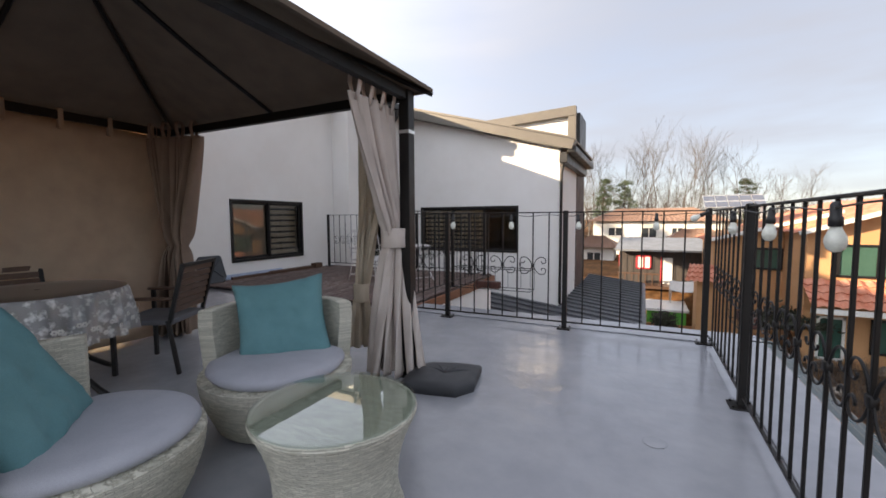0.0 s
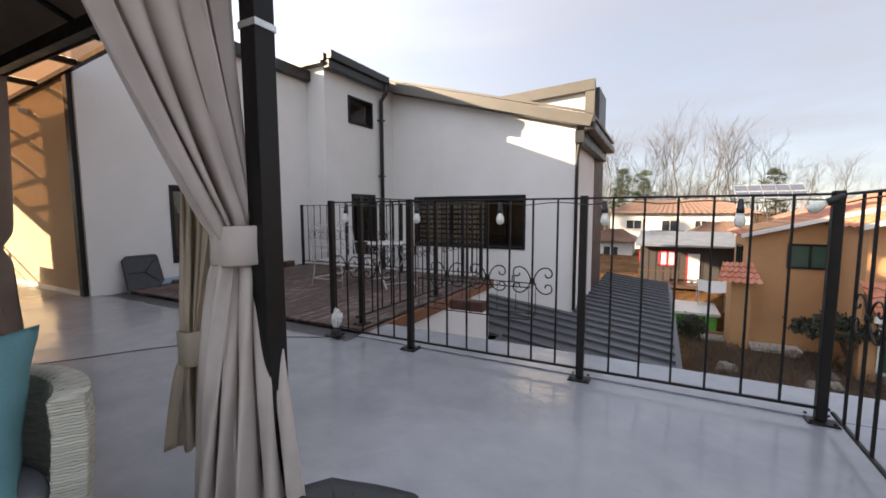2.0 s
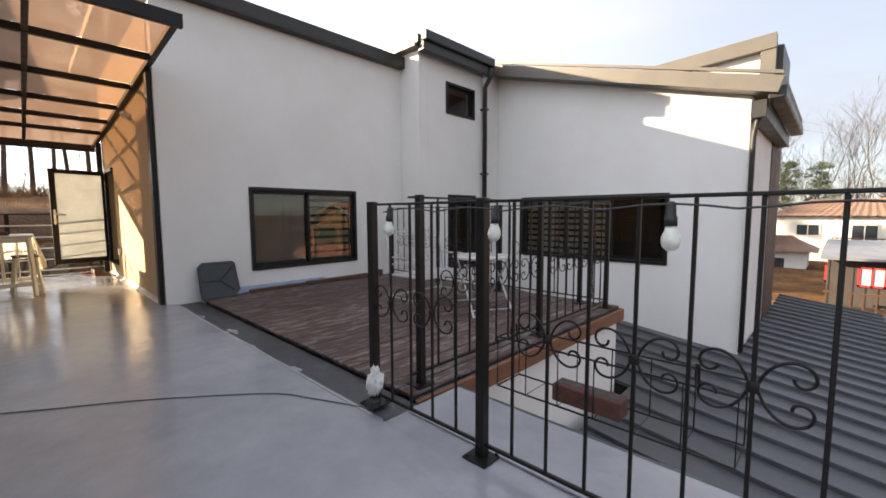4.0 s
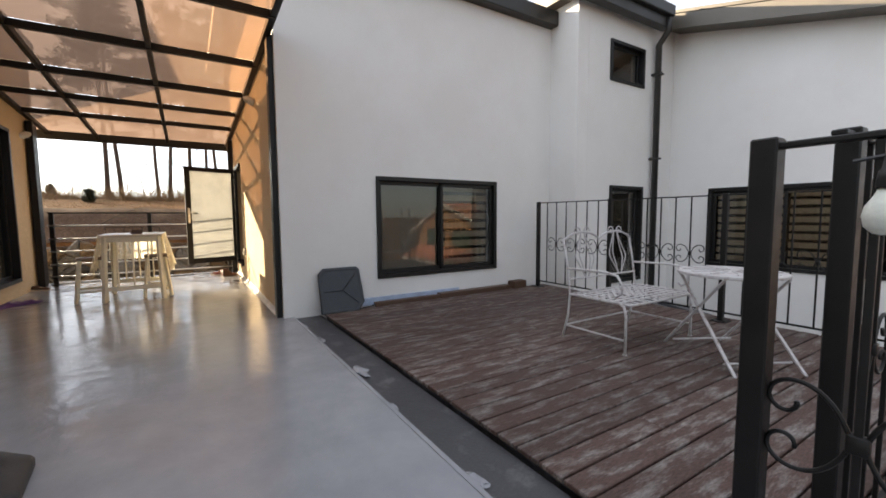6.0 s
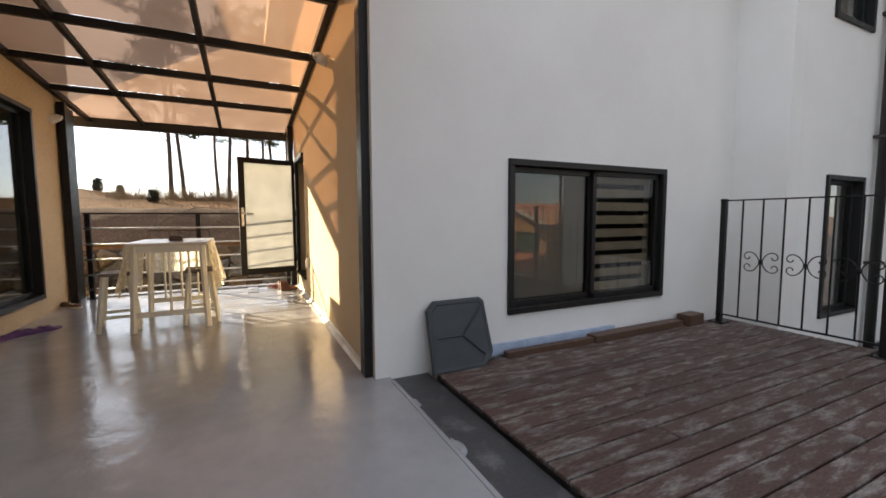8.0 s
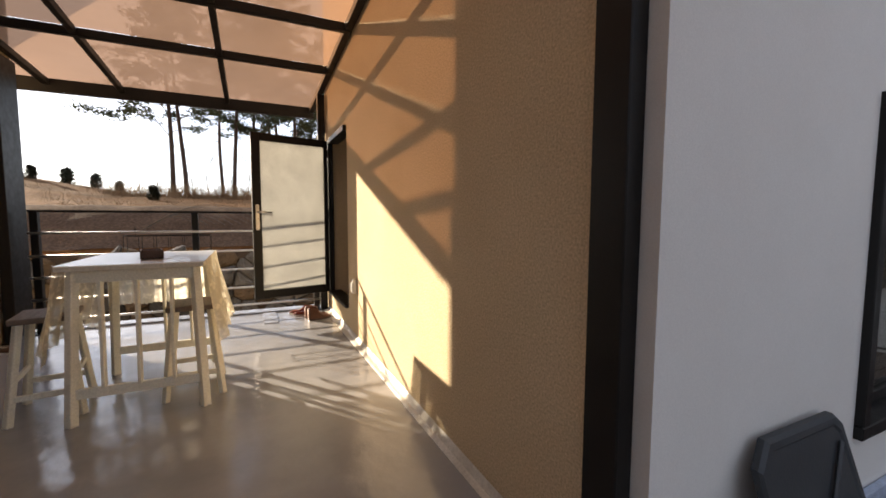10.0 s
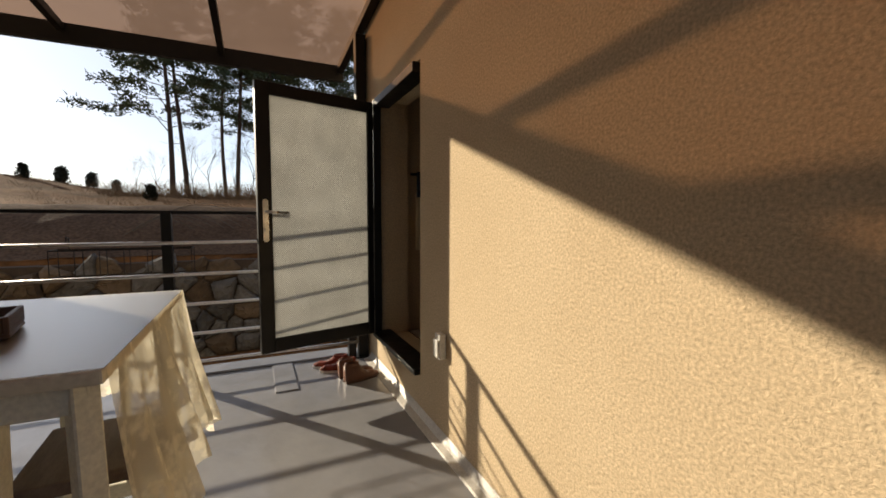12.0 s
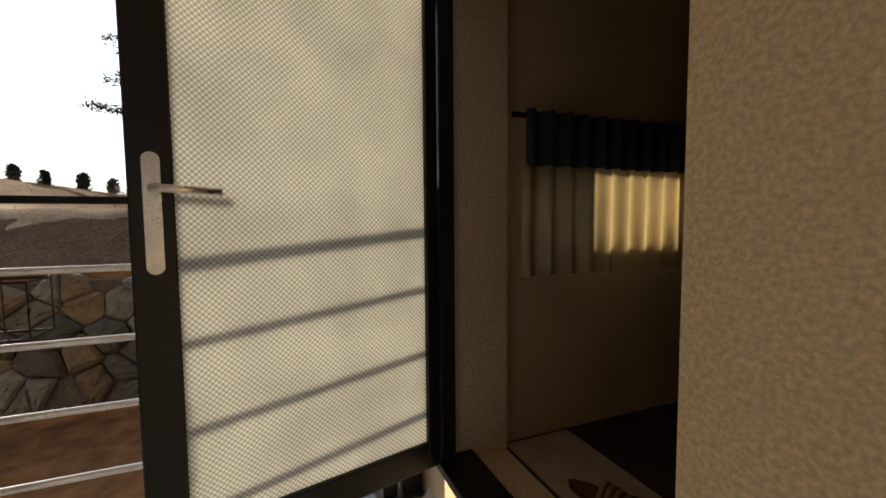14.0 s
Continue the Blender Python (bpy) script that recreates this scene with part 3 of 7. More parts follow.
# ---- more materials ----
WICKER = material("grey_cream_wicker", (0.54, 0.50, 0.41), 0.65, second=(0.27, 0.25, 0.20), scale=16, grain=160, bump=0.4, depth=0.002, stretch=(1, 1, 5), grain_amount=0.2, blotch=(0.42, 0.55))
SEAT_GREY = material("pale_grey_seat_fabric", (0.40, 0.41, 0.45), 0.9, second=(0.35, 0.36, 0.40), scale=5, grain=400, bump=0.3, depth=0.002)
SEAT_DARK = material("dark_grey_sling", (0.11, 0.11, 0.12), 0.85, second=(0.09, 0.09, 0.10), scale=6, grain=350, bump=0.3, depth=0.002)
TEAL_CLOTH = material("teal_cushion_fabric", (0.105, 0.245, 0.265), 0.85, second=(0.085, 0.205, 0.225), scale=5, grain=350, bump=0.3, depth=0.002)
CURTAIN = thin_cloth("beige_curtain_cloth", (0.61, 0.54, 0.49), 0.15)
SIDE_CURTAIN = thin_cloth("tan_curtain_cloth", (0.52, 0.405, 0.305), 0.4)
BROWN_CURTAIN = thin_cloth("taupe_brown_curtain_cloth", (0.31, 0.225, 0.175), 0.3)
SHEER = thin_cloth("cream_mosquito_net", (0.60, 0.52, 0.41), 0.3, 0.10, 700)
CANOPY = thin_cloth("taupe_canopy_fabric", (0.21, 0.17, 0.135), 0.30)
def lace(name, color, through, least, most):
    """Clear vinyl printed with opaque white lace motifs."""
    m = thin_cloth(name, color, through, 0.5)
    n, l = m.node_tree.nodes, m.node_tree.links
    out = n["Material Output"].inputs["Surface"].links[0].from_node
    co = n.new("ShaderNodeTexCoord")
    motif = n.new("ShaderNodeTexVoronoi")
    motif.feature = "SMOOTH_F1"
    motif.inputs["Scale"].default_value = 19
    warp = n.new("ShaderNodeTexNoise")
    warp.inputs["Scale"].default_value, warp.inputs["Detail"].default_value = 42, 3
    l.new(co.outputs["Object"], warp.inputs["Vector"])
    l.new(co.outputs["Object"], motif.inputs["Vector"])
    add = n.new("ShaderNodeMath")
    l.new(motif.outputs["Distance"], add.inputs[0])
    l.new(warp.outputs["Fac"], add.inputs[1])
    rng = n.new("ShaderNodeMapRange")
    rng.inputs["From Min"].default_value, rng.inputs["From Max"].default_value = 0.62, 0.92
    rng.inputs["To Min"].default_value, rng.inputs["To Max"].default_value = least, most
    l.new(add.outputs[0], rng.inputs["Value"])
    l.new(rng.outputs["Result"], out.inputs["Fac"])
    return m


LACE = lace("clear_lace_vinyl", (0.93, 0.93, 0.92), 0.3, 0.15, 0.68)
OLD_LACE = lace("yellowed_lace_vinyl", (0.93, 0.88, 0.74), 0.6, 0.05, 0.38)
VINYL = glass("clear_vinyl_sheet", (0.95, 0.94, 0.90), 0.34, 0.97, 0.05)
TOP_PAINT = material("pale_painted_tabletop", (0.60, 0.56, 0.46), 0.35, second=(0.52, 0.48, 0.38), scale=4, grain=60, bump=0.05, depth=0.002)
CREAM_PAINT = material("cream_painted_wood", (0.74, 0.71, 0.60), 0.5, second=(0.66, 0.62, 0.50), scale=6, grain=90, bump=0.15, depth=0.002)
SEAT_WOOD = material("worn_grey_brown_board", (0.17, 0.125, 0.095), 0.6, second=(0.10, 0.075, 0.058), scale=6, grain=70, bump=0.3, depth=0.002, stretch=(1, 5, 5))
DARK_WOOD = material("dark_brown_wood", (0.085, 0.042, 0.024), 0.5, second=(0.05, 0.028, 0.017), scale=5, grain=70, bump=0.3, depth=0.002, stretch=(1, 6, 6))
WHITE_IRON = material("chipped_white_iron", (0.48, 0.46, 0.455), 0.6, second=(0.28, 0.22, 0.19), scale=18, grain=120, bump=0.3, depth=0.002, amount=0.8, blotch=(0.52, 0.66))
STEEL = material("brushed_stainless_steel", (0.75, 0.74, 0.72), 0.34, metal=0.85, second=(0.5, 0.5, 0.49), scale=20, grain=200, bump=0.05, depth=0.001)
RUBBER = material("black_weight_pad_plastic", (0.022, 0.024, 0.028), 0.55, second=(0.04, 0.042, 0.046), scale=7, grain=120, bump=0.3, depth=0.002)
MAT_GREY = material("charcoal_plastic_lid", (0.021, 0.026, 0.032), 0.5, second=(0.045, 0.05, 0.055), scale=6, grain=110, bump=0.3, depth=0.002)
FROST = thin_cloth("frosted_dotted_glass", (0.60, 0.60, 0.575), 0.72, 0.0, 260)
BULB = material("opal_bulb", (0.72, 0.74, 0.66), 0.3, second=(0.66, 0.68, 0.6), scale=8, grain=50, bump=0.0)
BRICK = material("perforated_red_brick", (0.10, 0.038, 0.027), 0.85, second=(0.055, 0.024, 0.018), scale=12, grain=90, bump=0.5, depth=0.003)
LEATHER = material("worn_brown_leather", (0.135, 0.05, 0.022), 0.5, second=(0.10, 0.035, 0.016), scale=14, grain=90, bump=0.3, depth=0.002)
PURPLE = material("purple_rubber", (0.075, 0.022, 0.14), 0.6, scale=10)
BLIND = material("beige_zebra_blind", (0.66, 0.54, 0.40), 0.9, second=(0.52, 0.38, 0.27), scale=7, grain=200, bump=0.1, depth=0.001)
STONE = material("field_stone", (0.088, 0.087, 0.087), 0.9, second=(0.04, 0.037, 0.034), scale=5, grain=26, bump=0.6, depth=0.02, per_object=0.5, spec=0.15)
EARTH = material("bare_dark_earth", (0.042, 0.03, 0.022), 0.95, second=(0.025, 0.018, 0.013), scale=2, grain=14, bump=0.6, depth=0.03)
BARK = material("pine_bark", (0.075, 0.046, 0.032), 0.9, second=(0.06, 0.038, 0.026), scale=3, grain=20, bump=0.6, depth=0.02)
NEEDLE = material("pine_needles", (0.055, 0.075, 0.032), 0.7, second=(0.035, 0.05, 0.022), scale=1.5, grain=20, bump=0.0, grain_amount=0.3)
TWIG = material("bare_grey_twigs", (0.085, 0.072, 0.062), 0.9, second=(0.075, 0.06, 0.05), scale=1, grain=10, bump=0.0)
CONIFER = material("dark_conifer_leaf", (0.022, 0.026, 0.012), 0.8, second=(0.03, 0.03, 0.015), scale=3, grain=30, bump=0.0)
DRY_BUSH = material("dry_shrub_twigs", (0.20, 0.115, 0.052), 0.9, second=(0.13, 0.09, 0.045), scale=2, grain=20, bump=0.0, grain_amount=0.3)
SOLAR = material("solar_cells", (0.10, 0.115, 0.15), 0.18, second=(0.13, 0.14, 0.17), scale=2, grain=20, bump=0.0)
WHITE_PLASTIC = material("white_plastic", (0.7, 0.69, 0.65), 0.4, scale=8, grain=90, bump=0.05)
CONCRETE_PALE = material("pale_path_concrete", (0.36, 0.34, 0.31), 0.85, second=(0.26, 0.245, 0.22), scale=2, grain=40, bump=0.3, depth=0.004)
GREEN = material("bright_green_panel", (0.10, 0.42, 0.05), 0.5, scale=3)
RED_TRIM = material("red_window_trim", (0.5, 0.03, 0.04), 0.5, scale=3)
CABLE = material("black_cable_rubber", (0.018, 0.018, 0.018), 0.5, scale=10)


def weave_in(m, flat=False):
    """Lay a basket weave on a wicker material: round the upright axis, or across a flat top."""
    n, l = m.node_tree.nodes, m.node_tree.links
    b = n["Principled BSDF"]
    co = n.new("ShaderNodeTexCoord")
    sep = n.new("ShaderNodeSeparateXYZ")
    l.new(co.outputs["Object"], sep.inputs[0])
    put_in = n.new("ShaderNodeCombineXYZ")
    if flat:
        l.new(sep.outputs["X"], put_in.inputs["X"])
        l.new(sep.outputs["Y"], put_in.inputs["Y"])
    else:
        ang = n.new("ShaderNodeMath")
        ang.operation = "ARCTAN2"
        l.new(sep.outputs["Y"], ang.inputs[0])
        l.new(sep.outputs["X"], ang.inputs[1])
        arc = n.new("ShaderNodeMath")
        arc.operation = "MULTIPLY"
        arc.inputs[1].default_value = 0.36
        l.new(ang.outputs[0], arc.inputs[0])
        l.new(arc.outputs[0], put_in.inputs["X"])
        l.new(sep.outputs["Z"], put_in.inputs["Y"])
    wob = n.new("ShaderNodeTexNoise")
    wob.inputs["Scale"].default_value = 30
    l.new(co.outputs["Object"], wob.inputs["Vector"])
    mad = n.new("ShaderNodeVectorMath")
    mad.operation = "MULTIPLY_ADD"
    mad.inputs[1].default_value = (0.016, 0.012, 0)
    l.new(wob.outputs["Color"], mad.inputs[0])
    l.new(put_in.outputs[0], mad.inputs[2])
    br = n.new("ShaderNodeTexBrick")
    br.inputs["Scale"].default_value = 1.0
    br.inputs["Brick Width"].default_value, br.inputs["Row Height"].default_value = 0.042, 0.0095
    br.inputs["Mortar Size"].default_value, br.inputs["Mortar Smooth"].default_value = 0.0016, 1.0
    br.inputs["Color1"].default_value, br.inputs["Color2"].default_value = (0.74, 0.72, 0.61, 1), (0.46, 0.46, 0.38, 1)
    br.inputs["Mortar"].default_value = (0.33, 0.325, 0.255, 1)
    l.new(mad.outputs[0], br.inputs["Vector"])
    mix = n.new("ShaderNodeMix")
    mix.data_type = "RGBA"
    mix.inputs["Factor"].default_value = 0.68
    old = b.inputs["Base Color"].links[0].from_socket
    l.new(old, mix.inputs["A"])
    l.new(br.outputs["Color"], mix.inputs["B"])
    l.new(mix.outputs["Result"], b.inputs["Base Color"])
    bp = n.new("ShaderNodeBump")
    bp.invert = True
    bp.inputs["Strength"].default_value, bp.inputs["Distance"].default_value = 0.9, 0.006
    l.new(br.outputs["Fac"], bp.inputs["Height"])
    l.new(bp.outputs["Normal"], b.inputs["Normal"])


weave_in(WICKER)
WICKER_TOP = material("flat_wicker", (0.54, 0.50, 0.41), 0.65, second=(0.27, 0.25, 0.20), scale=16, grain=160, bump=0.4, depth=0.002)
weave_in(WICKER_TOP, True)


def dotted_frost():
    """Add the fine diagonal dot pattern of figured glass to the frosted pane."""
    n, l = FROST.node_tree.nodes, FROST.node_tree.links
    co = n.new("ShaderNodeTexCoord")
    mp = n.new("ShaderNodeMapping")
    mp.inputs["Rotation"].default_value = (0, radians(45), 0)
    mp.inputs["Scale"].default_value = (1, 0, 1)
    l.new(co.outputs["Object"], mp.inputs["Vector"])
    vo = n.new("ShaderNodeTexVoronoi")
    vo.inputs["Scale"].default_value, vo.inputs["Randomness"].default_value = 88, 0.0
    l.new(mp.outputs["Vector"], vo.inputs["Vector"])
    rng = n.new("ShaderNodeMapRange")
    rng.inputs["From Min"].default_value, rng.inputs["From Max"].default_value = 0.15, 0.6
    rng.inputs["To Min"].default_value, rng.inputs["To Max"].default_value = 1.22, 0.5
    l.new(vo.outputs["Distance"], rng.inputs["Value"])
    hsv = [x for x in n if x.bl_idname == "ShaderNodeHueSaturation"][0]
    old = hsv.inputs["Value"].links[0].from_socket
    mul = n.new("ShaderNodeMath")
    mul.operation = "MULTIPLY"
    l.new(old, mul.inputs[0])
    l.new(rng.outputs["Result"], mul.inputs[1])
    l.new(mul.outputs[0], hsv.inputs["Value"])


dotted_frost()


def polycarbonate():
    m = glass("bronze_polycarbonate", (0.82, 0.50, 0.315), 0.08, 0.52)
    n, l = m.node_tree.nodes, m.node_tree.links
    out = n["Material Output"]
    first = out.inputs["Surface"].links[0].from_node
    tra = n.new("ShaderNodeBsdfTranslucent")
    tra.inputs["Color"].default_value = (0.26, 0.17, 0.12, 1)
    co = n.new("ShaderNodeTexCoord")
    tex = n.new("ShaderNodeTexNoise")
    tex.inputs["Scale"].default_value, tex.inputs["Detail"].default_value = 1.5, 5
    l.new(co.outputs["Object"], tex.inputs["Vector"])
    rng = n.new("ShaderNodeMapRange")
    rng.inputs["To Min"].default_value, rng.inputs["To Max"].default_value = 0.48, 0.74
    l.new(tex.outputs["Fac"], rng.inputs["Value"])
    mx = n.new("ShaderNodeMixShader")
    l.new(rng.outputs["Result"], mx.inputs["Fac"])
    l.new(first.outputs["Shader"], mx.inputs[1])
    l.new(tra.outputs["BSDF"], mx.inputs[2])
    l.new(mx.outputs["Shader"], out.inputs["Surface"])
    return m


POLY = polycarbonate()


SHEER_DIM = material("grey_brown_sheer", (0.46, 0.40, 0.34), 0.95, second=(0.36, 0.31, 0.26), scale=3, grain=160, bump=0.2, depth=0.002, stretch=(1, 6, 0.3))


# ---- windows and doors of the setting ----
def sliding_window(name, label, axis, at, u0, u1, z0, z1, inward, sashes=2, blind=(), sheer=()):
    """A dark aluminium sliding window; axis is the wall's normal, inward the sign of the way indoors."""
    t = thing(name, label, "window", kind="structure")

    def slab(a0, a1, c0, c1, d0, d1):
        p, q = sorted((at + inward * d0, at + inward * d1))
        return boxed((p, a0, c0) if axis == "x" else (a0, p, c0), (q, a1, c1) if axis == "x" else (a1, q, c1), 0.004)

    fw = 0.055
    for nm, args in (("frame_head", (u0, u1, z1 - fw, z1)), ("frame_sill", (u0, u1, z0, z0 + fw)), ("frame_jamb", (u0, u0 + fw, z0 + fw, z1 - fw)), ("frame_jamb", (u1 - fw, u1, z0 + fw, z1 - fw))):
        part(nm, slab(*args, -0.03, 0.14), DARK_FRAME, t)
    n, a, b = sashes, u0 + fw, u1 - fw
    wdt = (b - a) / n
    for i in range(n):
        s0, s1, d = a + i * wdt, a + (i + 1) * wdt + (0.03 if i < n - 1 else 0), (0.02 if i % 2 else 0.06)
        bm = bmesh.new()
        for q in ((s0, s1, z1 - fw - 0.05, z1 - fw), (s0, s1, z0 + fw, z0 + fw + 0.05), (s0, s0 + 0.045, z0 + fw, z1 - fw), (s1 - 0.045, s1, z0 + fw, z1 - fw)):
            lo, hi = sorted((at + inward * d, at + inward * (d + 0.035)))
            box(bm, (lo, q[0], q[2]) if axis == "x" else (q[0], lo, q[2]), (hi, q[1], q[3]) if axis == "x" else (q[1], hi, q[3]), 0.003)
        sash = part("sash", bm, DARK_FRAME, t)
        pane = part("pane", slab(s0 + 0.04, s1 - 0.04, z0 + fw + 0.045, z1 - fw - 0.045, d + 0.014, d + 0.019), GLASS, sash)
        pane.visible_shadow = False
        if i in sheer:
            part("sheer_curtain", slab(s0 + 0.05, s1 - 0.05, z0 + fw + 0.05, z1 - fw - 0.02, 0.118, 0.122), SHEER_DIM, t, "drawn grey-brown sheer curtain")
        if i in blind:
            z = z0 + fw + 0.05
            while z < z1 - fw - 0.1:
                part("blind_slat", slab(s0 + 0.06, s1 - 0.06, z, z + 0.085, 0.105, 0.111), BLIND, t, "beige zebra blind band")
                z += 0.135
    return t


sliding_window("window_1", "dark framed sliding window with a zebra blind", "x", HX, 6.31, 8.32, 0.368, 1.718, -1, 2, (1,), (0,))
sliding_window("window_2", "small high dark framed window", "x", -7.22, 10.29, 11.25, 3.44, 4.11, -1, 1)
sliding_window("window_3", "narrow dark framed window behind the railing", "x", -7.22, 10.35, 11.30, 0.0, 1.70, -1, 1)
sliding_window("window_4", "wide dark framed sliding window with blinds", "y", 12.2, -6.5, -3.27, 0.28, 1.655, 1, 3, (0, 1))
sliding_window("window_5", "dark framed glazed patio door of the annex", "y", 1.95, -11.62, -9.6, 0.22, 2.56, -1, 2)
sliding_window("window_6", "small room window facing west", "x", -12.75, 5.56, 6.34, 1.06, 1.62, 1, 1)

t = thing("door_frame", "black metal door frame in the stucco wall", "door frame", kind="structure")
for nm, lo, hi in (("jamb", (-12.42, 5.07, 0.30), (-12.375, 5.13, 2.22)), ("jamb", (-11.455, 5.26, 0.30), (-11.426, 5.36, 2.22)), ("head", (-12.374, 5.07, 2.16), (-11.476, 5.20, 2.22)), ("threshold", (-12.419, 5.06, 0.262), (-11.427, 5.22, 0.30))):
    part(nm, boxed(lo, hi, 0.004), DARK_FRAME, t)


def glazed_door():
    """The open leaf: hinged at its origin, its width along x."""
    ang = math.degrees(math.atan2(4.205 - 5.06, -12.19 + 12.40))
    t = thing("door_leaf", "open black-framed door with dotted frosted glass", "door", (-12.40, 5.06, 0.29), ang)
    L, Hh = 0.90, 1.905
    for nm, lo, hi in (("stile", (0, -0.022, 0), (0.05, 0.022, Hh)), ("stile", (L - 0.095, -0.022, 0), (L, 0.022, Hh)), ("top_rail", (0.05, -0.022, Hh - 0.085), (L - 0.095, 0.022, Hh)), ("bottom_rail", (0.05, -0.022, 0), (L - 0.095, 0.022, 0.10))):
        part(nm, boxed(lo, hi, 0.004), DARK_FRAME, t)
    pane = part("pane", boxed((0.045, -0.004, 0.095), (L - 0.09, 0.004, Hh - 0.08)), FROST, t, "dotted frosted glass pane")
    for s in (-1, 1):
        bm = bmesh.new()
        rim = [(L - 0.049 + 0.019 * math.cos(a), (1.081 if math.sin(a) >= 0 else 0.819) + 0.019 * math.sin(a)) for a in [2 * math.pi * (k + 0.5) / 24 for k in range(24)]]
        g = sheet(bm, [[(x, s * d, z) for x, z in rim] for d in (0.0221, 0.029)], True)
        bm.faces.new(g[0][::-1])
        bm.faces.new(g[1])
        plate = part("handle_plate", bm, STEEL, t, "brushed steel handle plate")
        part("lever", tube(bmesh.new(), [(L - 0.05, s * 0.026, 1.01), (L - 0.05, s * 0.065, 1.01), (L - 0.07, s * 0.072, 1.01), (L - 0.195, s * 0.072, 1.004)], 0.0108, 10), STEEL, plate, smooth=True)
        bm = bmesh.new()
        tube(bm, [(L - 0.05, s * 0.026, 0.885), (L - 0.05, s * 0.048, 0.885)], 0.016, 12)
        part("lock_cylinder", bm, STEEL, plate)
    for z in (0.2, 0.95, 1.7):
        part("hinge", tube(bmesh.new(), [(-0.008, 0.0, z), (-0.008, 0.0, z + 0.1)], 0.012, 8), DARK_FRAME, t)
    return t


glazed_door()


def room_curtain():
    t = thing("cafe_curtain", "small cream print cafe curtain with a dark blue valance", "curtain", (-12.44, 5.90, 0.98))
    FABRIC = thin_cloth("cream_print_fabric", (0.80, 0.72, 0.54), 0.55)
    NAVY = material("navy_valance", (0.02, 0.028, 0.05), 0.9, scale=8)
    rows = [[(0.02 * math.sin(u * 2 * math.pi * 9), -0.44 + 0.96 * u, z) for u in [k / 90 for k in range(91)]] for z in (0.0, 0.25, 0.50)]
    bm = bmesh.new()
    sheet(bm, rows)
    solid(part("curtain", bm, FABRIC, t, smooth=True), 0.003)
    rows = [[(0.05 + 0.022 * math.sin(u * 2 * math.pi * 11), -0.45 + 0.99 * u, z) for u in [k / 110 for k in range(111)]] for z in (0.46, 0.57, 0.68)]
    bm = bmesh.new()
    sheet(bm, rows)
    solid(part("valance", bm, NAVY, t, smooth=True), 0.003)
    part("rod", tube(bmesh.new(), [(0.03, -0.5, 0.66), (0.03, 0.56, 0.66)], 0.012, 8), DARK_FRAME, t)


room_curtain()


# ---- pergola roof of the passage ----
def pergola_z(x):
    return 2.86 + 0.066 * (x + 13.72)


def pergola():
    t = thing("pergola", "black steel lean-to pergola with bronze polycarbonate roof", "pergola", kind="structure")
    xs = [-13.72, -12.13, -11.1, -10.02, -8.77, -7.43, -6.15]
    ys = [1.98, 2.72, 3.92, 5.06]
    for y in ys:
        bm = bmesh.new()
        wide = 0.07 if y in (1.98, 5.06) else 0.055
        bar(bm, (xs[0], y, pergola_z(xs[0]) + 0.005), (xs[-1], y, pergola_z(xs[-1]) + 0.005), wide, 0.07, 0.004)
        part("rafter", bm, BLACK_METAL, t)
    for x in xs:
        deep = 0.16 if x == xs[0] else 0.14 if x == xs[-1] else 0.075
        z = pergola_z(x) - (0.03 if deep > 0.15 else 0.04 if deep > 0.1 else 0.0) + 0.002
        part("purlin", boxed((x - 0.035, 1.40 if x == xs[0] else 1.95, z - deep / 2), (x + 0.035, 5.09, z + deep / 2), 0.004), BLACK_METAL, t)
    for x0, x1 in zip(xs, xs[1:]):
        for y0, y1 in zip(ys, ys[1:]):
            bm = bmesh.new()
            z0, z1 = pergola_z(x0) + 0.05, pergola_z(x1) + 0.05
            sheet(bm, [[(x0 + 0.01, y0 + 0.005, z0), (x0 + 0.01, y1 - 0.005, z0)], [(x1 - 0.01, y0 + 0.005, z1), (x1 - 0.01, y1 - 0.005, z1)]])
            part("panel", bm, POLY, t, "bronze clear polycarbonate panel")
    # Extra unseen strip past the rafters, added to tint sun on the passage wall.
    bm = bmesh.new()
    sheet(bm, [[(-13.71, 1.42, pergola_z(-13.72) + 0.05), (-13.71, 1.975, pergola_z(-13.72) + 0.05)], [(-12.97, 1.42, pergola_z(-12.97) + 0.05), (-12.97, 1.975, pergola_z(-12.97) + 0.05)]])
    part("panel", bm, POLY, t, "bronze clear polycarbonate panel")
    for x, y, top in ((-12.42, 2.02, 2.84), (-12.70, 5.04, 2.84), (-6.30, 2.02, 3.05)):
        p = part("post", boxed((x - 0.045, y - 0.045, 0), (x + 0.045, y + 0.045, top), 0.005), BLACK_METAL, t)
        part("base_plate", boxed((x - 0.07, y - 0.062, 0), (x + 0.07, y + 0.048, 0.012), 0.003), BLACK_METAL, p)
    part("wall_post", boxed((-7.962, 5.055, 0), (-7.835, 5.118, 3.24), 0.004), BLACK_METAL, t, "slim black steel post at the house corner")
    # Black board added where the annex wall end lies in shade.
    part("wall_end_shade", boxed((-12.95, 1.952, 0), (-12.47, 1.99, 2.84), 0.004), BLACK_METAL, t, "black board for the shaded wall end beside the post")
    return t


pergola()


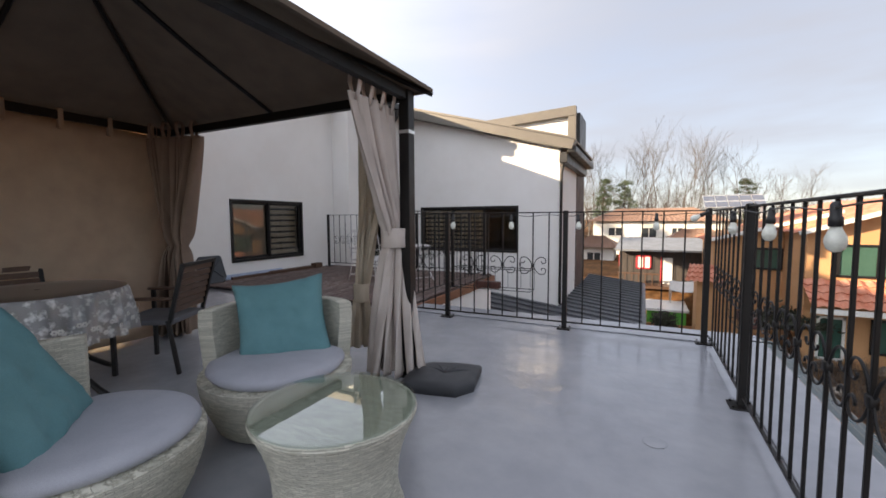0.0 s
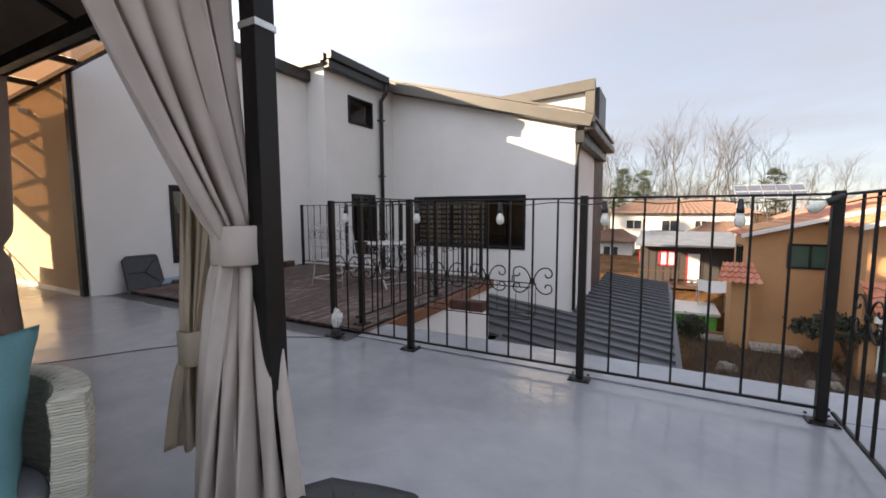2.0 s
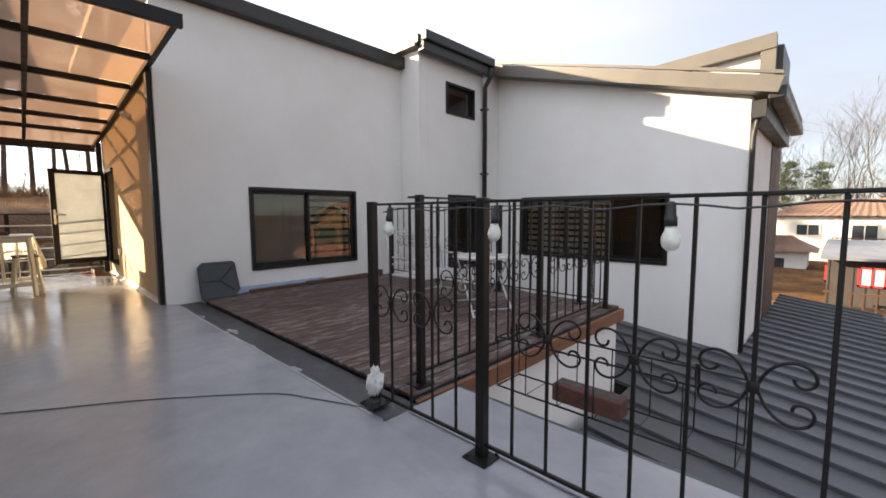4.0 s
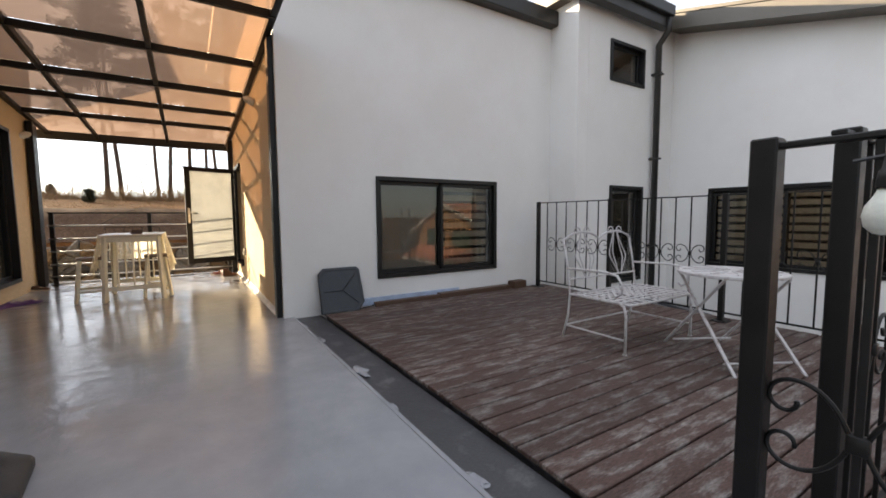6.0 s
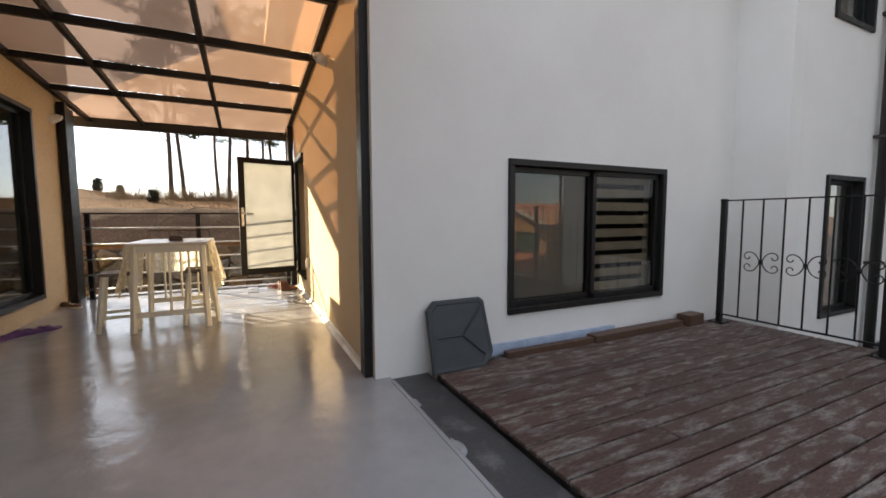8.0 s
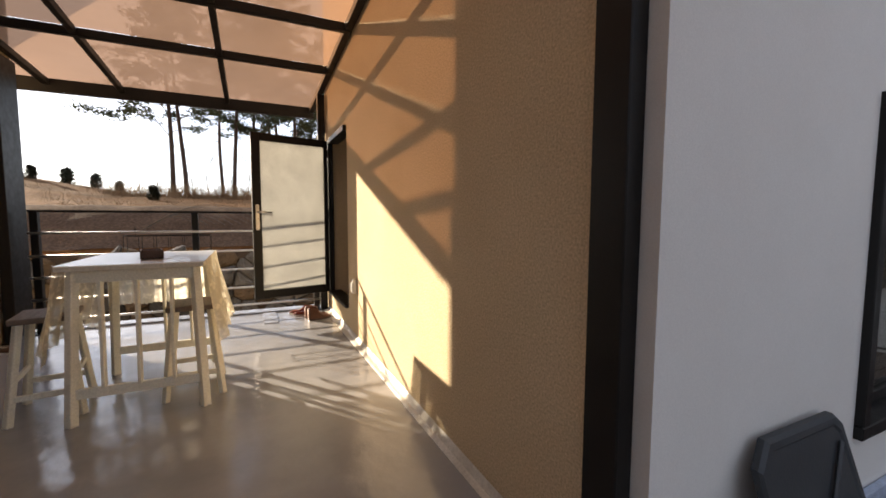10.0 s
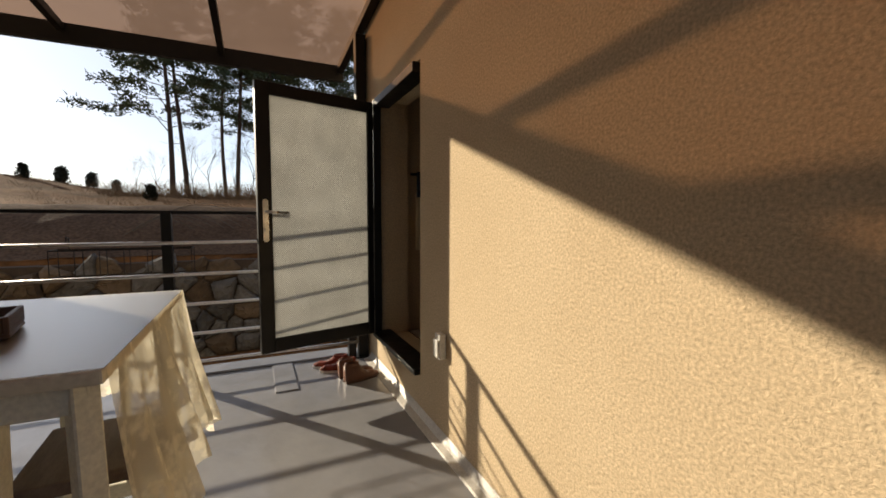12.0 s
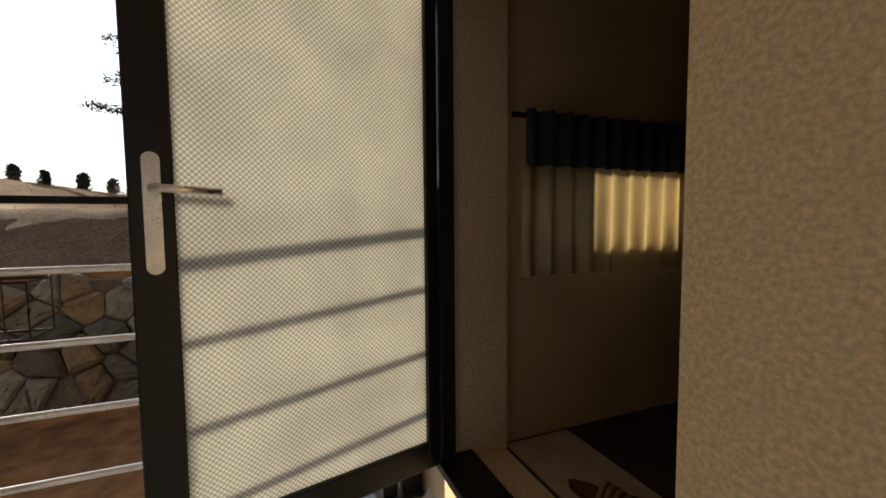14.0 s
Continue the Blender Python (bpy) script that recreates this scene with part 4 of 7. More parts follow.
def spot_lamp(at, turn):
    t = thing("wall_spotlight", "small white outdoor spotlight on the pergola edge", "lamp", at, turn, "passage spotlights")
    bm = lathe(bmesh.new(), [(0.035, 0.0), (0.05, 0.03), (0.055, 0.12), (0.05, 0.13)], 16)
    bmesh.ops.rotate(bm, verts=bm.verts, cent=(0, 0, 0), matrix=Euler((radians(-115), 0, 0)).to_matrix())
    part("head", bm, WHITE_PLASTIC, t, smooth=True)
    part("bracket", boxed((-0.03, -0.02, -0.02), (0.03, 0.09, 0.02), 0.004), WHITE_PLASTIC, t)


spot_lamp((-9.36, 4.99, 2.90), 0)
spot_lamp((-12.22, 2.06, 2.60), 180)


# ---- west railing with steel rails ----
def west_railing():
    t = thing("steel_railing", "black post railing with horizontal stainless rails", "railing", (-12.70, 2.14, 0), 90)
    for d in (0.0, 1.43, 2.80):
        p = part("post", boxed((d - 0.033, -0.033, 0.0), (d + 0.033, 0.033, 1.30), 0.004), BLACK_METAL, t)
        part("base_plate", boxed((d - 0.06, -0.06, 0), (d + 0.06, 0.06, 0.01)), BLACK_METAL, p)
    part("top_rail", boxed((-0.05, -0.02, 1.285), (2.85, 0.02, 1.31), 0.003), BLACK_METAL, t)
    for z in (0.15, 0.37, 0.60, 0.83, 1.07):
        part("rail", tube(bmesh.new(), [(-0.05, -0.045, z), (2.85, -0.045, z)], 0.0125, 10), STEEL, t, smooth=True)
    return t


west_railing()


def wire_basket(at, turn, length=0.75, height=0.22, depth=0.2):
    t = thing("wire_basket", "black wire flower-box holder hung on the railing", "basket", at, turn, "wire baskets on the railings")
    for z in (0, height):
        part("hoop", tube(bmesh.new(), [(0, 0, z), (length, 0, z), (length, depth, z), (0, depth, z), (0, 0, z)], 0.005, 5), BLACK_METAL, t)
    n = 6
    for k in range(n + 1):
        x = length * k / n
        part("wire", tube(bmesh.new(), [(x, 0, height), (x, 0, 0), (x, depth, 0), (x, depth, height)], 0.003, 4), BLACK_METAL, t)
    for x in (0.12, length - 0.12):
        part("hook", tube(bmesh.new(), [(x, 0, height), (x, -0.01, height + 0.09), (x, -0.05, height + 0.10), (x, -0.06, height + 0.05)], 0.005, 5), BLACK_METAL, t)
    return t


wire_basket((-12.80, 2.85, 0.82), 90, 0.86, 0.2, 0.16)
wire_basket((-2.24, 5.43, 0.385), 0, 1.02, 0.26, 0.2)
wire_basket((0.70, 5.05, 0.36), -90, 0.8, 0.22, 0.18)


def perforated_brick(at, turn, size=(0.32, 0.10, 0.085)):
    L, D, Hh = size
    t = thing("perforated_brick", "dark red perforated brick lying in the wire holder", "brick", at, turn, "bricks in the holders")
    bm = boxed((0, 0, 0), (L, D, Hh), 0.006)
    part("block", bm, BRICK, t)
    # The block is uncut; black discs stand for the shade in its holes.
    for k in range(5):
        x = L * (k + 0.7) / 5.4
        part("hole", lathe(bmesh.new(), [(0.027, Hh), (0.027, Hh + 0.0015)], 12, (x, D / 2)), CABLE, t, "black disc for the shade in a core hole")


perforated_brick((-1.95, 5.47, 0.385), 0)
perforated_brick((0.74, 4.95, 0.365), -90)


# ---- string lights ----
def string_bulb(at, lean=0.0):
    t = thing("string_light", "opal bulb in a black socket hanging from the railing", "light bulb", at, 0, "string lights along the railing")
    t.matrix_world = pose(*at, 0, lean, 0)
    part("socket", lathe(bmesh.new(), [(0.010, 0.0), (0.016, -0.012), (0.017, -0.05), (0.021, -0.055), (0.021, -0.085)][::-1], 14), CABLE, t, smooth=True)
    part("bulb", lathe(bmesh.new(), [(0.015, -0.083), (0.020, -0.10), (0.030, -0.122), (0.0315, -0.14), (0.026, -0.16), (0.012, -0.172), (0.002, -0.174)][::-1], 18), BULB, t, smooth=True)


for x in (-2.98, -2.18, -1.43, -0.67, 0.10):
    string_bulb((x, 5.325, 1.318), random.uniform(-8, 8))
string_bulb((0.545, 5.25, 1.328), 62)
for y in (4.22, 3.22, 2.46, 1.7, 0.9, 0.1, -0.8, -1.7):
    string_bulb((0.565, y, 1.318), random.uniform(-6, 6))
t = thing("light_cable", "black string-light cable along the railing top", "cable")
pts = [(-3.04 + 3.6 * k / 40, 5.322, 1.288 + 0.022 * abs(math.sin(k * 0.62))) for k in range(41)]
part("cable", tube(bmesh.new(), pts, 0.004, 5), CABLE, t)
pts = [(0.562, 5.28 - 13.0 * k / 90, 1.288 + 0.022 * abs(math.sin(k * 0.5))) for k in range(91)]
part("cable", tube(bmesh.new(), pts, 0.004, 5), CABLE, t)
t = thing("floor_cable", "thin grey cable lying across the terrace floor", "cable")
ctrl = [(-4.95, 3.40), (-4.69, 3.78), (-4.37, 4.28), (-3.86, 4.90), (-3.56, 5.08), (-3.12, 5.28)]
pts = []
for i in range(len(ctrl) - 1):
    p = [Vector((*ctrl[min(max(j, 0), len(ctrl) - 1)], 0.006)) for j in (i - 1, i, i + 1, i + 2)]
    for k in range(8):
        s = k / 8
        pts.append(0.5 * (2 * p[1] + (p[2] - p[0]) * s + (2 * p[0] - 5 * p[1] + 4 * p[2] - p[3]) * s * s + (3 * p[1] - p[0] - 3 * p[2] + p[3]) * s ** 3))
part("cable", tube(bmesh.new(), pts, 0.0045, 6), material("grey_cable_sheath", (0.10, 0.10, 0.105), 0.6, scale=9), t)
t = thing("taped_bundle", "white plastic bag taped round the railing post", "bag", (-3.06, 5.30, 0.05))
bm = bmesh.new()
bmesh.ops.create_icosphere(bm, subdivisions=4, radius=1)
for v in bm.verts:
    n = noise.fractal(v.co * 2.4, 1.0, 2.0, 3)
    v.co = Vector((v.co.x * 0.042, v.co.y * 0.046, v.co.z * 0.085)) * (1 + 0.7 * n) + Vector((-0.03, -0.03, 0.15))
part("bag", bm, WHITE_PLASTIC, t, smooth=True)
part("adapter", boxed((-0.05, -0.10, 0.0), (0.03, -0.03, 0.06), 0.01), CABLE, t)


# ---- gazebo ----
GX0, GX1, GY0, GY1, GH = -4.78, -1.70, 0.36, 3.40, 2.26


def gazebo():
    t = thing("gazebo", "black steel garden gazebo with a taupe fabric canopy", "gazebo")
    for x in (GX0, GX1):
        for y in (GY0, GY1):
            p = part("post", boxed((x - 0.045, y - 0.045, 0.01), (x + 0.045, y + 0.045, GH), 0.005), BLACK_METAL, t)
            part("base_plate", boxed((x - 0.075, y - 0.075, 0), (x + 0.075, y + 0.075, 0.012), 0.003), BLACK_METAL, p)
            part("collar", boxed((x - 0.048, y - 0.048, 1.93), (x + 0.048, y + 0.048, 1.955)), STEEL, p)
    for z0, z1, w in ((GH - 0.075, GH, 0.028),):
        for lo, hi in (((GX0, GY1 - w, z0), (GX1, GY1 + w, z1)), ((GX0, GY0 - w, z0), (GX1, GY0 + w, z1)), ((GX0 - w, GY0, z0), (GX0 + w, GY1, z1)), ((GX1 - w, GY0, z0), (GX1 + w, GY1, z1))):
            part("beam", boxed(lo, hi, 0.003), BLACK_METAL, t)
    cx, cy, top = (GX0 + GX1) / 2, (GY0 + GY1) / 2, 3.08
    o = 0.15
    c = [(GX0 - o, GY0 - o, GH + 0.02), (GX1 + o, GY0 - o, GH + 0.02), (GX1 + o, GY1 + o, GH + 0.02), (GX0 - o, GY1 + o, GH + 0.02)]
    for i in range(4):
        a, b = Vector(c[i]), Vector(c[(i + 1) % 4])
        apex = Vector((cx, cy, top))
        bm = bmesh.new()
        rows = []
        for r in range(13):
            s = r / 12 * 0.93
            row = []
            for k in range(17):
                u = k / 16
                p = a.lerp(b, u).lerp(apex, s)
                p.z -= 0.055 * math.sin(math.pi * s) * math.sin(math.pi * u) ** 0.6
                row.append(p)
            rows.append(row)
        sheet(bm, rows)
        solid(part("canopy_panel", bm, CANOPY, t, "taupe canopy fabric", smooth=True), 0.004)
        bm = bmesh.new()
        tube(bm, [Vector(c[i]) + Vector((0, 0, -0.03)), a.lerp(apex, 0.5) + Vector((0, 0, -0.03)), apex + Vector((0, 0, -0.04))], 0.017, 6)
        part("hip_rib", bm, BLACK_METAL, t)
        m = a.lerp(b, 0.5)
        bm = bmesh.new()
        tube(bm, [m + Vector((0, 0, -0.03)), m.lerp(apex, 0.5) + Vector((0, 0, -0.075)), apex + Vector((0, 0, -0.06))], 0.018, 6)
        part("rib", bm, BLACK_METAL, t)
        bm = bmesh.new()
        bar(bm, a + Vector((0, 0, 0.0)), b + Vector((0, 0, 0.0)), 0.012, 0.03)
        part("valance_edge", bm, CANOPY, t, "stitched canopy hem")
    bm = bmesh.new()
    sheet(bm, [[(cx + 0.5 * sx, cy + 0.5 * sy, top - 0.10) for sx, sy in ((-1, -1), (1, -1), (1, 1), (-1, 1))], [(cx + 0.01 * sx, cy + 0.01 * sy, top + 0.18) for sx, sy in ((-1, -1), (1, -1), (1, 1), (-1, 1))]], True)
    solid(part("vent_cap", bm, CANOPY, t), 0.004)


gazebo()


def drape(name, label, a, b, z_top, knot, z_knot, c, d, z_bot, folds, mat, tie=None, tight=0.10, deep=0.045, out=(0.3, 0.3), seed=0, tabs=0):
    """A gathered curtain: hung between a and b, drawn to a knot, spread again between c and d at the hem."""
    t = thing(name, label, "curtain")
    rnd = random.Random(seed)
    phases = [rnd.uniform(0, 6.28) for _ in range(6)]
    A, B, C, D, K = (Vector((*p, 0)) for p in (a, b, c, d, knot))
    n, levels, rows = 150, 64, []
    for j in range(levels + 1):
        z = z_top + (z_bot - z_top) * j / levels
        row = []
        for k in range(n + 1):
            u = k / n
            along_top = A.lerp(B, u)
            kd = (B - A).normalized()
            knotted = K + kd * (u - 0.5) * tight
            low = C.lerp(D, u)
            if z > z_knot:
                s = (z_top - z) / (z_top - z_knot)
                e = s ** 1.25
                p = along_top.lerp(knotted, e)
                amp = deep * (0.55 + 0.7 * s)
                line = kd
            else:
                s = (z_knot - z) / max(z_knot - z_bot, 1e-3)
                e = min(1, s ** 0.75)
                p = knotted.lerp(low, e)
                amp = deep * (1.0 + 0.5 * s)
                line = (kd * (1 - e) + (D - C).normalized() * e).normalized()
            side = Vector((-line.y, line.x, 0))
            pinch = 1 - 0.5 * math.exp(-((z - z_knot) / 0.07) ** 2)
            w = math.sin(2 * math.pi * folds * u + phases[0] + 0.5 * math.sin(z * 3 + phases[1])) + 0.45 * math.sin(2 * math.pi * folds * 1.7 * u + phases[2] + z * 0.9) + 0.2 * math.sin(2 * math.pi * folds * 3.3 * u + phases[3] - z * 2.0)
            p = p + side * amp * pinch * w
            p = p + line * 0.018 * math.sin(2 * math.pi * folds * 2 * u + phases[4] + 2 * z)
            dz = 0.012 * math.sin(2 * math.pi * folds * u + phases[5]) if j == levels else 0
            row.append((p.x, p.y, z + dz))
        rows.append(row)
    bm = bmesh.new()
    sheet(bm, rows)
    solid(part("cloth", bm, mat, t, smooth=True), 0.004)
    for k in range(tabs):
        p = A.lerp(B, (k + 0.5) / tabs)
        line = (B - A).normalized()
        side = Vector((-line.y, line.x, 0))
        bm = bmesh.new()
        loop = [(-0.008, -0.05), (-0.030, 0.02), (-0.042, 0.07), (-0.040, 0.115), (-0.02, 0.155), (0.02, 0.155), (0.040, 0.115), (0.042, 0.07), (0.030, 0.02), (0.008, -0.05)]
        sheet(bm, [[p + line * q + side * d + Vector((0, 0, z_top + h)) for d, h in loop] for q in (-0.021, 0.0, 0.021)])
        solid(part("tab", bm, mat, t, "cloth hanging tab", True), 0.004)
    if tie:
        prof = []
        for zz, rr in ((-0.075, 1.0), (-0.07, 1.06), (0.0, 1.03), (0.07, 1.08), (0.075, 1.0)):
            prof.append([(K.x + (tie * rr + 0.006 * math.sin(5 * q)) * math.cos(q), K.y + (tie * rr + 0.006 * math.sin(5 * q)) * math.sin(q), z_knot + zz) for q in [2 * math.pi * m / 28 for m in range(28)]])
        bm = bmesh.new()
        sheet(bm, prof, True)
        solid(part("tie_band", bm, mat, t, "matching cloth tie band", True), 0.005)
    return t


drape("gazebo_curtain", "beige gazebo curtain gathered by a tie band at the post", (-1.76, 2.78), (-1.78, 3.36), 2.11, (-1.80, 3.36), 1.12, (-1.96, 3.19), (-1.56, 3.43), 0.03, 5, CURTAIN, tie=0.098, tight=0.16, deep=0.04, seed=3, tabs=4)
drape("mosquito_net", "cream mosquito net knotted beside the post curtain", (-2.10, 3.33), (-1.82, 3.36), 2.10, (-2.12, 3.34), 0.66, (-2.22, 3.27), (-2.03, 3.39), 0.20, 3, SHEER, tie=0.055, tight=0.07, deep=0.026, seed=5)
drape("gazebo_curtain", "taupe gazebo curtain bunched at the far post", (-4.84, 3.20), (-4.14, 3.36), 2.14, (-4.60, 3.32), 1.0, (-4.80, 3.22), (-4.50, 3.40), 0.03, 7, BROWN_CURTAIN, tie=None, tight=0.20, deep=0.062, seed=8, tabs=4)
bm = bmesh.new()
rows = []
for j in range(25):
    z = 2.185 - 2.165 * j / 24
    rows.append([(GX0 - 0.02 + 0.018 * math.sin(9 * u + z) + 0.012 * math.sin(23 * u - 2 * z) + 0.03 * math.sin(3 * (u + 0.35 * z)) * (1 - abs(z - 1) / 1.3), GY0 + 0.05 + 2.95 * u, z) for u in [k / 80 for k in range(81)]])
sheet(bm, rows)
t = thing("side_curtain", "drawn tan side curtain of the gazebo", "curtain")
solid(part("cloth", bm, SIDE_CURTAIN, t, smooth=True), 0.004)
for k in range(8):
    y = GY0 + 0.2 + k * 0.38
    part("tab", boxed((GX0 - 0.035, y - 0.02, 2.10), (GX0 + 0.035, y + 0.02, 2.28), 0.006), SIDE_CURTAIN, t, "cloth hanging tab")


def weight_pad(at, turn):
    t = thing("weight_pad", "black plastic gazebo weight pad on the floor", "weight", at, turn, "gazebo weight pads")
    bm = bmesh.new()
    out = [(-0.27, -0.25), (0.16, -0.25), (0.27, -0.12), (0.27, 0.25), (-0.14, 0.25), (-0.27, 0.12)]
    rings = []
    for s, z in ((0.98, 0.0), (1.0, 0.015), (1.0, 0.055), (0.95, 0.075), (0.7, 0.085), (0.25, 0.09)):
        ring = []
        m = len(out)
        for i in range(m):
            p, q = Vector(out[i]), Vector(out[(i + 1) % m])
            for k in range(8):
                c = p.lerp(q, k / 8)
                ring.append((c.x * s, c.y * s, z + 0.004 * math.sin(c.x * 14) * (z > 0.05)))
        rings.append(ring)
    grid = sheet(bm, rings, True)
    bm.faces.new(grid[-1])
    part("pad", bm, RUBBER, t, smooth=True)
    for k in range(5):
        a = radians(-150 + 30 * k)
        pts = [(0.02 + 0.22 * q * math.cos(a) * -1, -0.02 - 0.22 * q * math.sin(a) + 0.02 * math.sin(3 * q), 0.090 - 0.012 * q * q) for q in [i / 5 for i in range(6)]]
        part("ridge", tube(bmesh.new(), pts, [0.009, 0.010, 0.010, 0.008, 0.006, 0.003], 6), RUBBER, t, smooth=True)


weight_pad((-1.39, 3.38, 0), 12)
weight_pad((-5.24, 3.30, 0), 5)


# ---- wicker set ----
def woven(bm, ring, z0, z1, course, count):
    """A woven skin: ring(angle, s) gives the plan point, courses go over and under the stakes."""
    levels = int((z1 - z0) / course * 3)
    n = count * 4
    rows = []
    for j in range(levels + 1):
        z = z0 + (z1 - z0) * j / levels
        s = j / levels
        c = (z - z0) / course
        row = []
        for k in range(n):
            a = 2 * math.pi * k / n
            x, y, nx, ny = ring(a, s)
            weave = math.cos(a * count + math.pi * math.floor(c)) * 0.0016 + 0.0022 * abs(math.sin(math.pi * c))
            row.append((x + nx * weave, y + ny * weave, z))
        rows.append(row)
    return sheet(bm, rows, True)


def pillow(parent, m, size=0.59):
    bm = bmesh.new()
    n = 28
    for s in (1, -1):
        rows = []
        for j in range(n + 1):
            row = []
            for k in range(n + 1):
                u, v = 2 * k / n - 1, 2 * j / n - 1
                pinch = 1 - 0.10 * (1 - abs(u) ** 2) * abs(v) ** 3
                pin2 = 1 - 0.10 * (1 - abs(v) ** 2) * abs(u) ** 3
                puff = max(0, (1 - u ** 4) * (1 - v ** 4)) ** 0.55
                wr = (0.020 * noise.noise(Vector((u * 2.2, v * 2.2, s * 3.1))) + 0.011 * noise.noise(Vector((u * 5 + v * 3, v * 4 - u * 3, s * 7.1)))) * puff
                wr -= 0.016 * max(0, abs(u) + abs(v) - 1.0) * abs(math.sin(9 * math.atan2(abs(v), abs(u) + 1e-3)))
                row.append(m @ Vector((u * size / 2 * pin2, s * (0.075 * puff) + wr, v * size / 2 * pinch)))
            rows.append(row if s > 0 else row[::-1])
        sheet(bm, rows)
    bmesh.ops.remove_doubles(bm, verts=bm.verts, dist=1e-4)
    t = thing("throw_pillow", "teal square throw pillow leaning on the wicker chair", "pillow", parent[0], parent[1], "teal pillows")
    part("cushion", bm, TEAL_CLOTH, t, smooth=True)
    return t


def tub_chair(at, turn, pillow_turn, slide=0.02, back=0.10, low=0.628):
    """A wicker tub chair that faces its own -y."""
    t = thing("wicker_chair", "grey-cream woven wicker tub chair with pale grey seat", "chair", at, turn, "wicker tub chairs")

    def drum(a, s):
        r = 0.355 + 0.098 * math.sin(s * math.pi / 2)
        return r * math.cos(a), r * math.sin(a) * (1.06 if math.sin(a) < 0 else 1.0), math.cos(a), math.sin(a)

    bm = bmesh.new()
    g = woven(bm, drum, 0.02, 0.335, 0.021, 46)
    bm.faces.new(g[0][::-1])
    bm.faces.new(g[-1])
    part("base", bm, WICKER, t, smooth=True)
    open0, open1 = radians(10), radians(170)      # the back wraps from arm to arm round +y

    def wall(a, s):
        lean = 0.456 + 0.030 * s - 0.05 * max(0, s - 0.75)
        inner = lean - 0.085
        q = a / (2 * math.pi)
        if q < 0.46:
            ang = open0 + (open1 - open0) * q / 0.46
            return lean * math.cos(ang), lean * math.sin(ang), math.cos(ang), math.sin(ang)
        if q < 0.5:
            r = lean + (inner - lean) * (q - 0.46) / 0.04
            return r * math.cos(open1), r * math.sin(open1), math.cos(open1 + 1.57), math.sin(open1 + 1.57)
        if q < 0.96:
            ang = open1 + (open0 - open1) * (q - 0.5) / 0.46
            return inner * math.cos(ang), inner * math.sin(ang), -math.cos(ang), -math.sin(ang)
        r = inner + (lean - inner) * (q - 0.96) / 0.04
        return r * math.cos(open0), r * math.sin(open0), math.cos(open0 - 1.57), math.sin(open0 - 1.57)

    bm = bmesh.new()
    g = woven(bm, wall, 0.32, 0.70, 0.021, 70)
    m = len(g[-1])
    half = m // 2
    for k in range(half - 1):
        a, b = k, m - 1 - k
        if len({g[-1][a], g[-1][a + 1], g[-1][b - 1], g[-1][b]}) == 4:
            try:
                bm.faces.new((g[-1][a], g[-1][a + 1], g[-1][b - 1], g[-1][b]))
            except ValueError:
                pass
    part("backrest", bm, WICKER, t, smooth=True)
    prof = [(0.02, 0.335), (0.30, 0.335), (0.345, 0.345), (0.362, 0.372), (0.35, 0.40), (0.31, 0.415), (0.15, 0.422), (0.01, 0.423)]
    bm = lathe(bmesh.new(), prof, 40)
    for v in bm.verts:
        wide = min(max((0.11 - v.co.y) / 0.12, 0), 1)
        v.co.x *= 1 + 0.14 * wide
        v.co.y -= max(0, -v.co.y) * 0.28
    part("seat_cushion", bm, SEAT_GREY, t, "pale grey round seat cushion", True)
    for a in range(4):
        x, y = 0.25 * math.cos(a * 1.57 + 0.78), 0.25 * math.sin(a * 1.57 + 0.78)
        part("foot", lathe(bmesh.new(), [(0.018, 0), (0.022, 0.025)], 10, (x, y)), CABLE, t)
    pillow((at, turn), pose(slide, back, low, -26, pillow_turn, 0))
    return t


tub_chair((-2.10, 2.45, 0), 44, -6, 0.02, 0.13, 0.592)
tub_chair((-2.12, 1.40, 0), 140, -12, -0.06, 0.15, 0.60)


def wicker_table():
    t = thing("wicker_table", "round waisted wicker tea table with a glass top", "table", (-1.185, 1.935, 0))

    def waist(a, s):
        r = 0.26 + (0.084 * ((s - 0.3) / 0.7) ** 2 if s > 0.3 else 0.03 * ((0.3 - s) / 0.3) ** 2)
        return r * math.cos(a), r * math.sin(a), math.cos(a), math.sin(a)

    bm = bmesh.new()
    g = woven(bm, waist, 0.01, 0.45, 0.02, 40)
    bm.faces.new(g[0][::-1])
    bm.faces.new(g[-1])
    part("base", bm, WICKER, t, smooth=True)
    bm = bmesh.new()
    rows = []
    for i in range(72):
        a = 2 * math.pi * i / 72
        rows.append([((0.336 + 0.013 * math.cos(b)) * math.cos(a), (0.336 + 0.013 * math.cos(b)) * math.sin(a), 0.461 + 0.013 * math.sin(b)) for b in [2 * math.pi * k / 10 for k in range(10)]])
    rows.append(rows[0])
    sheet(bm, rows, True)
    part("rim", bm, WICKER, t, "woven rim", True)
    part("glass_top", lathe(bmesh.new(), [(0.343, 0.476), (0.346, 0.478), (0.346, 0.484), (0.343, 0.486)], 64), GLASS_CLEAR, t, "clear glass top")
    bm = lathe(bmesh.new(), [(0.33, 0.452), (0.33, 0.468)], 48)
    for v in bm.verts:
        v.co.z += 0.002 * math.sin(v.co.x * 150)
    part("woven_top", bm, WICKER_TOP, t)


wicker_table()


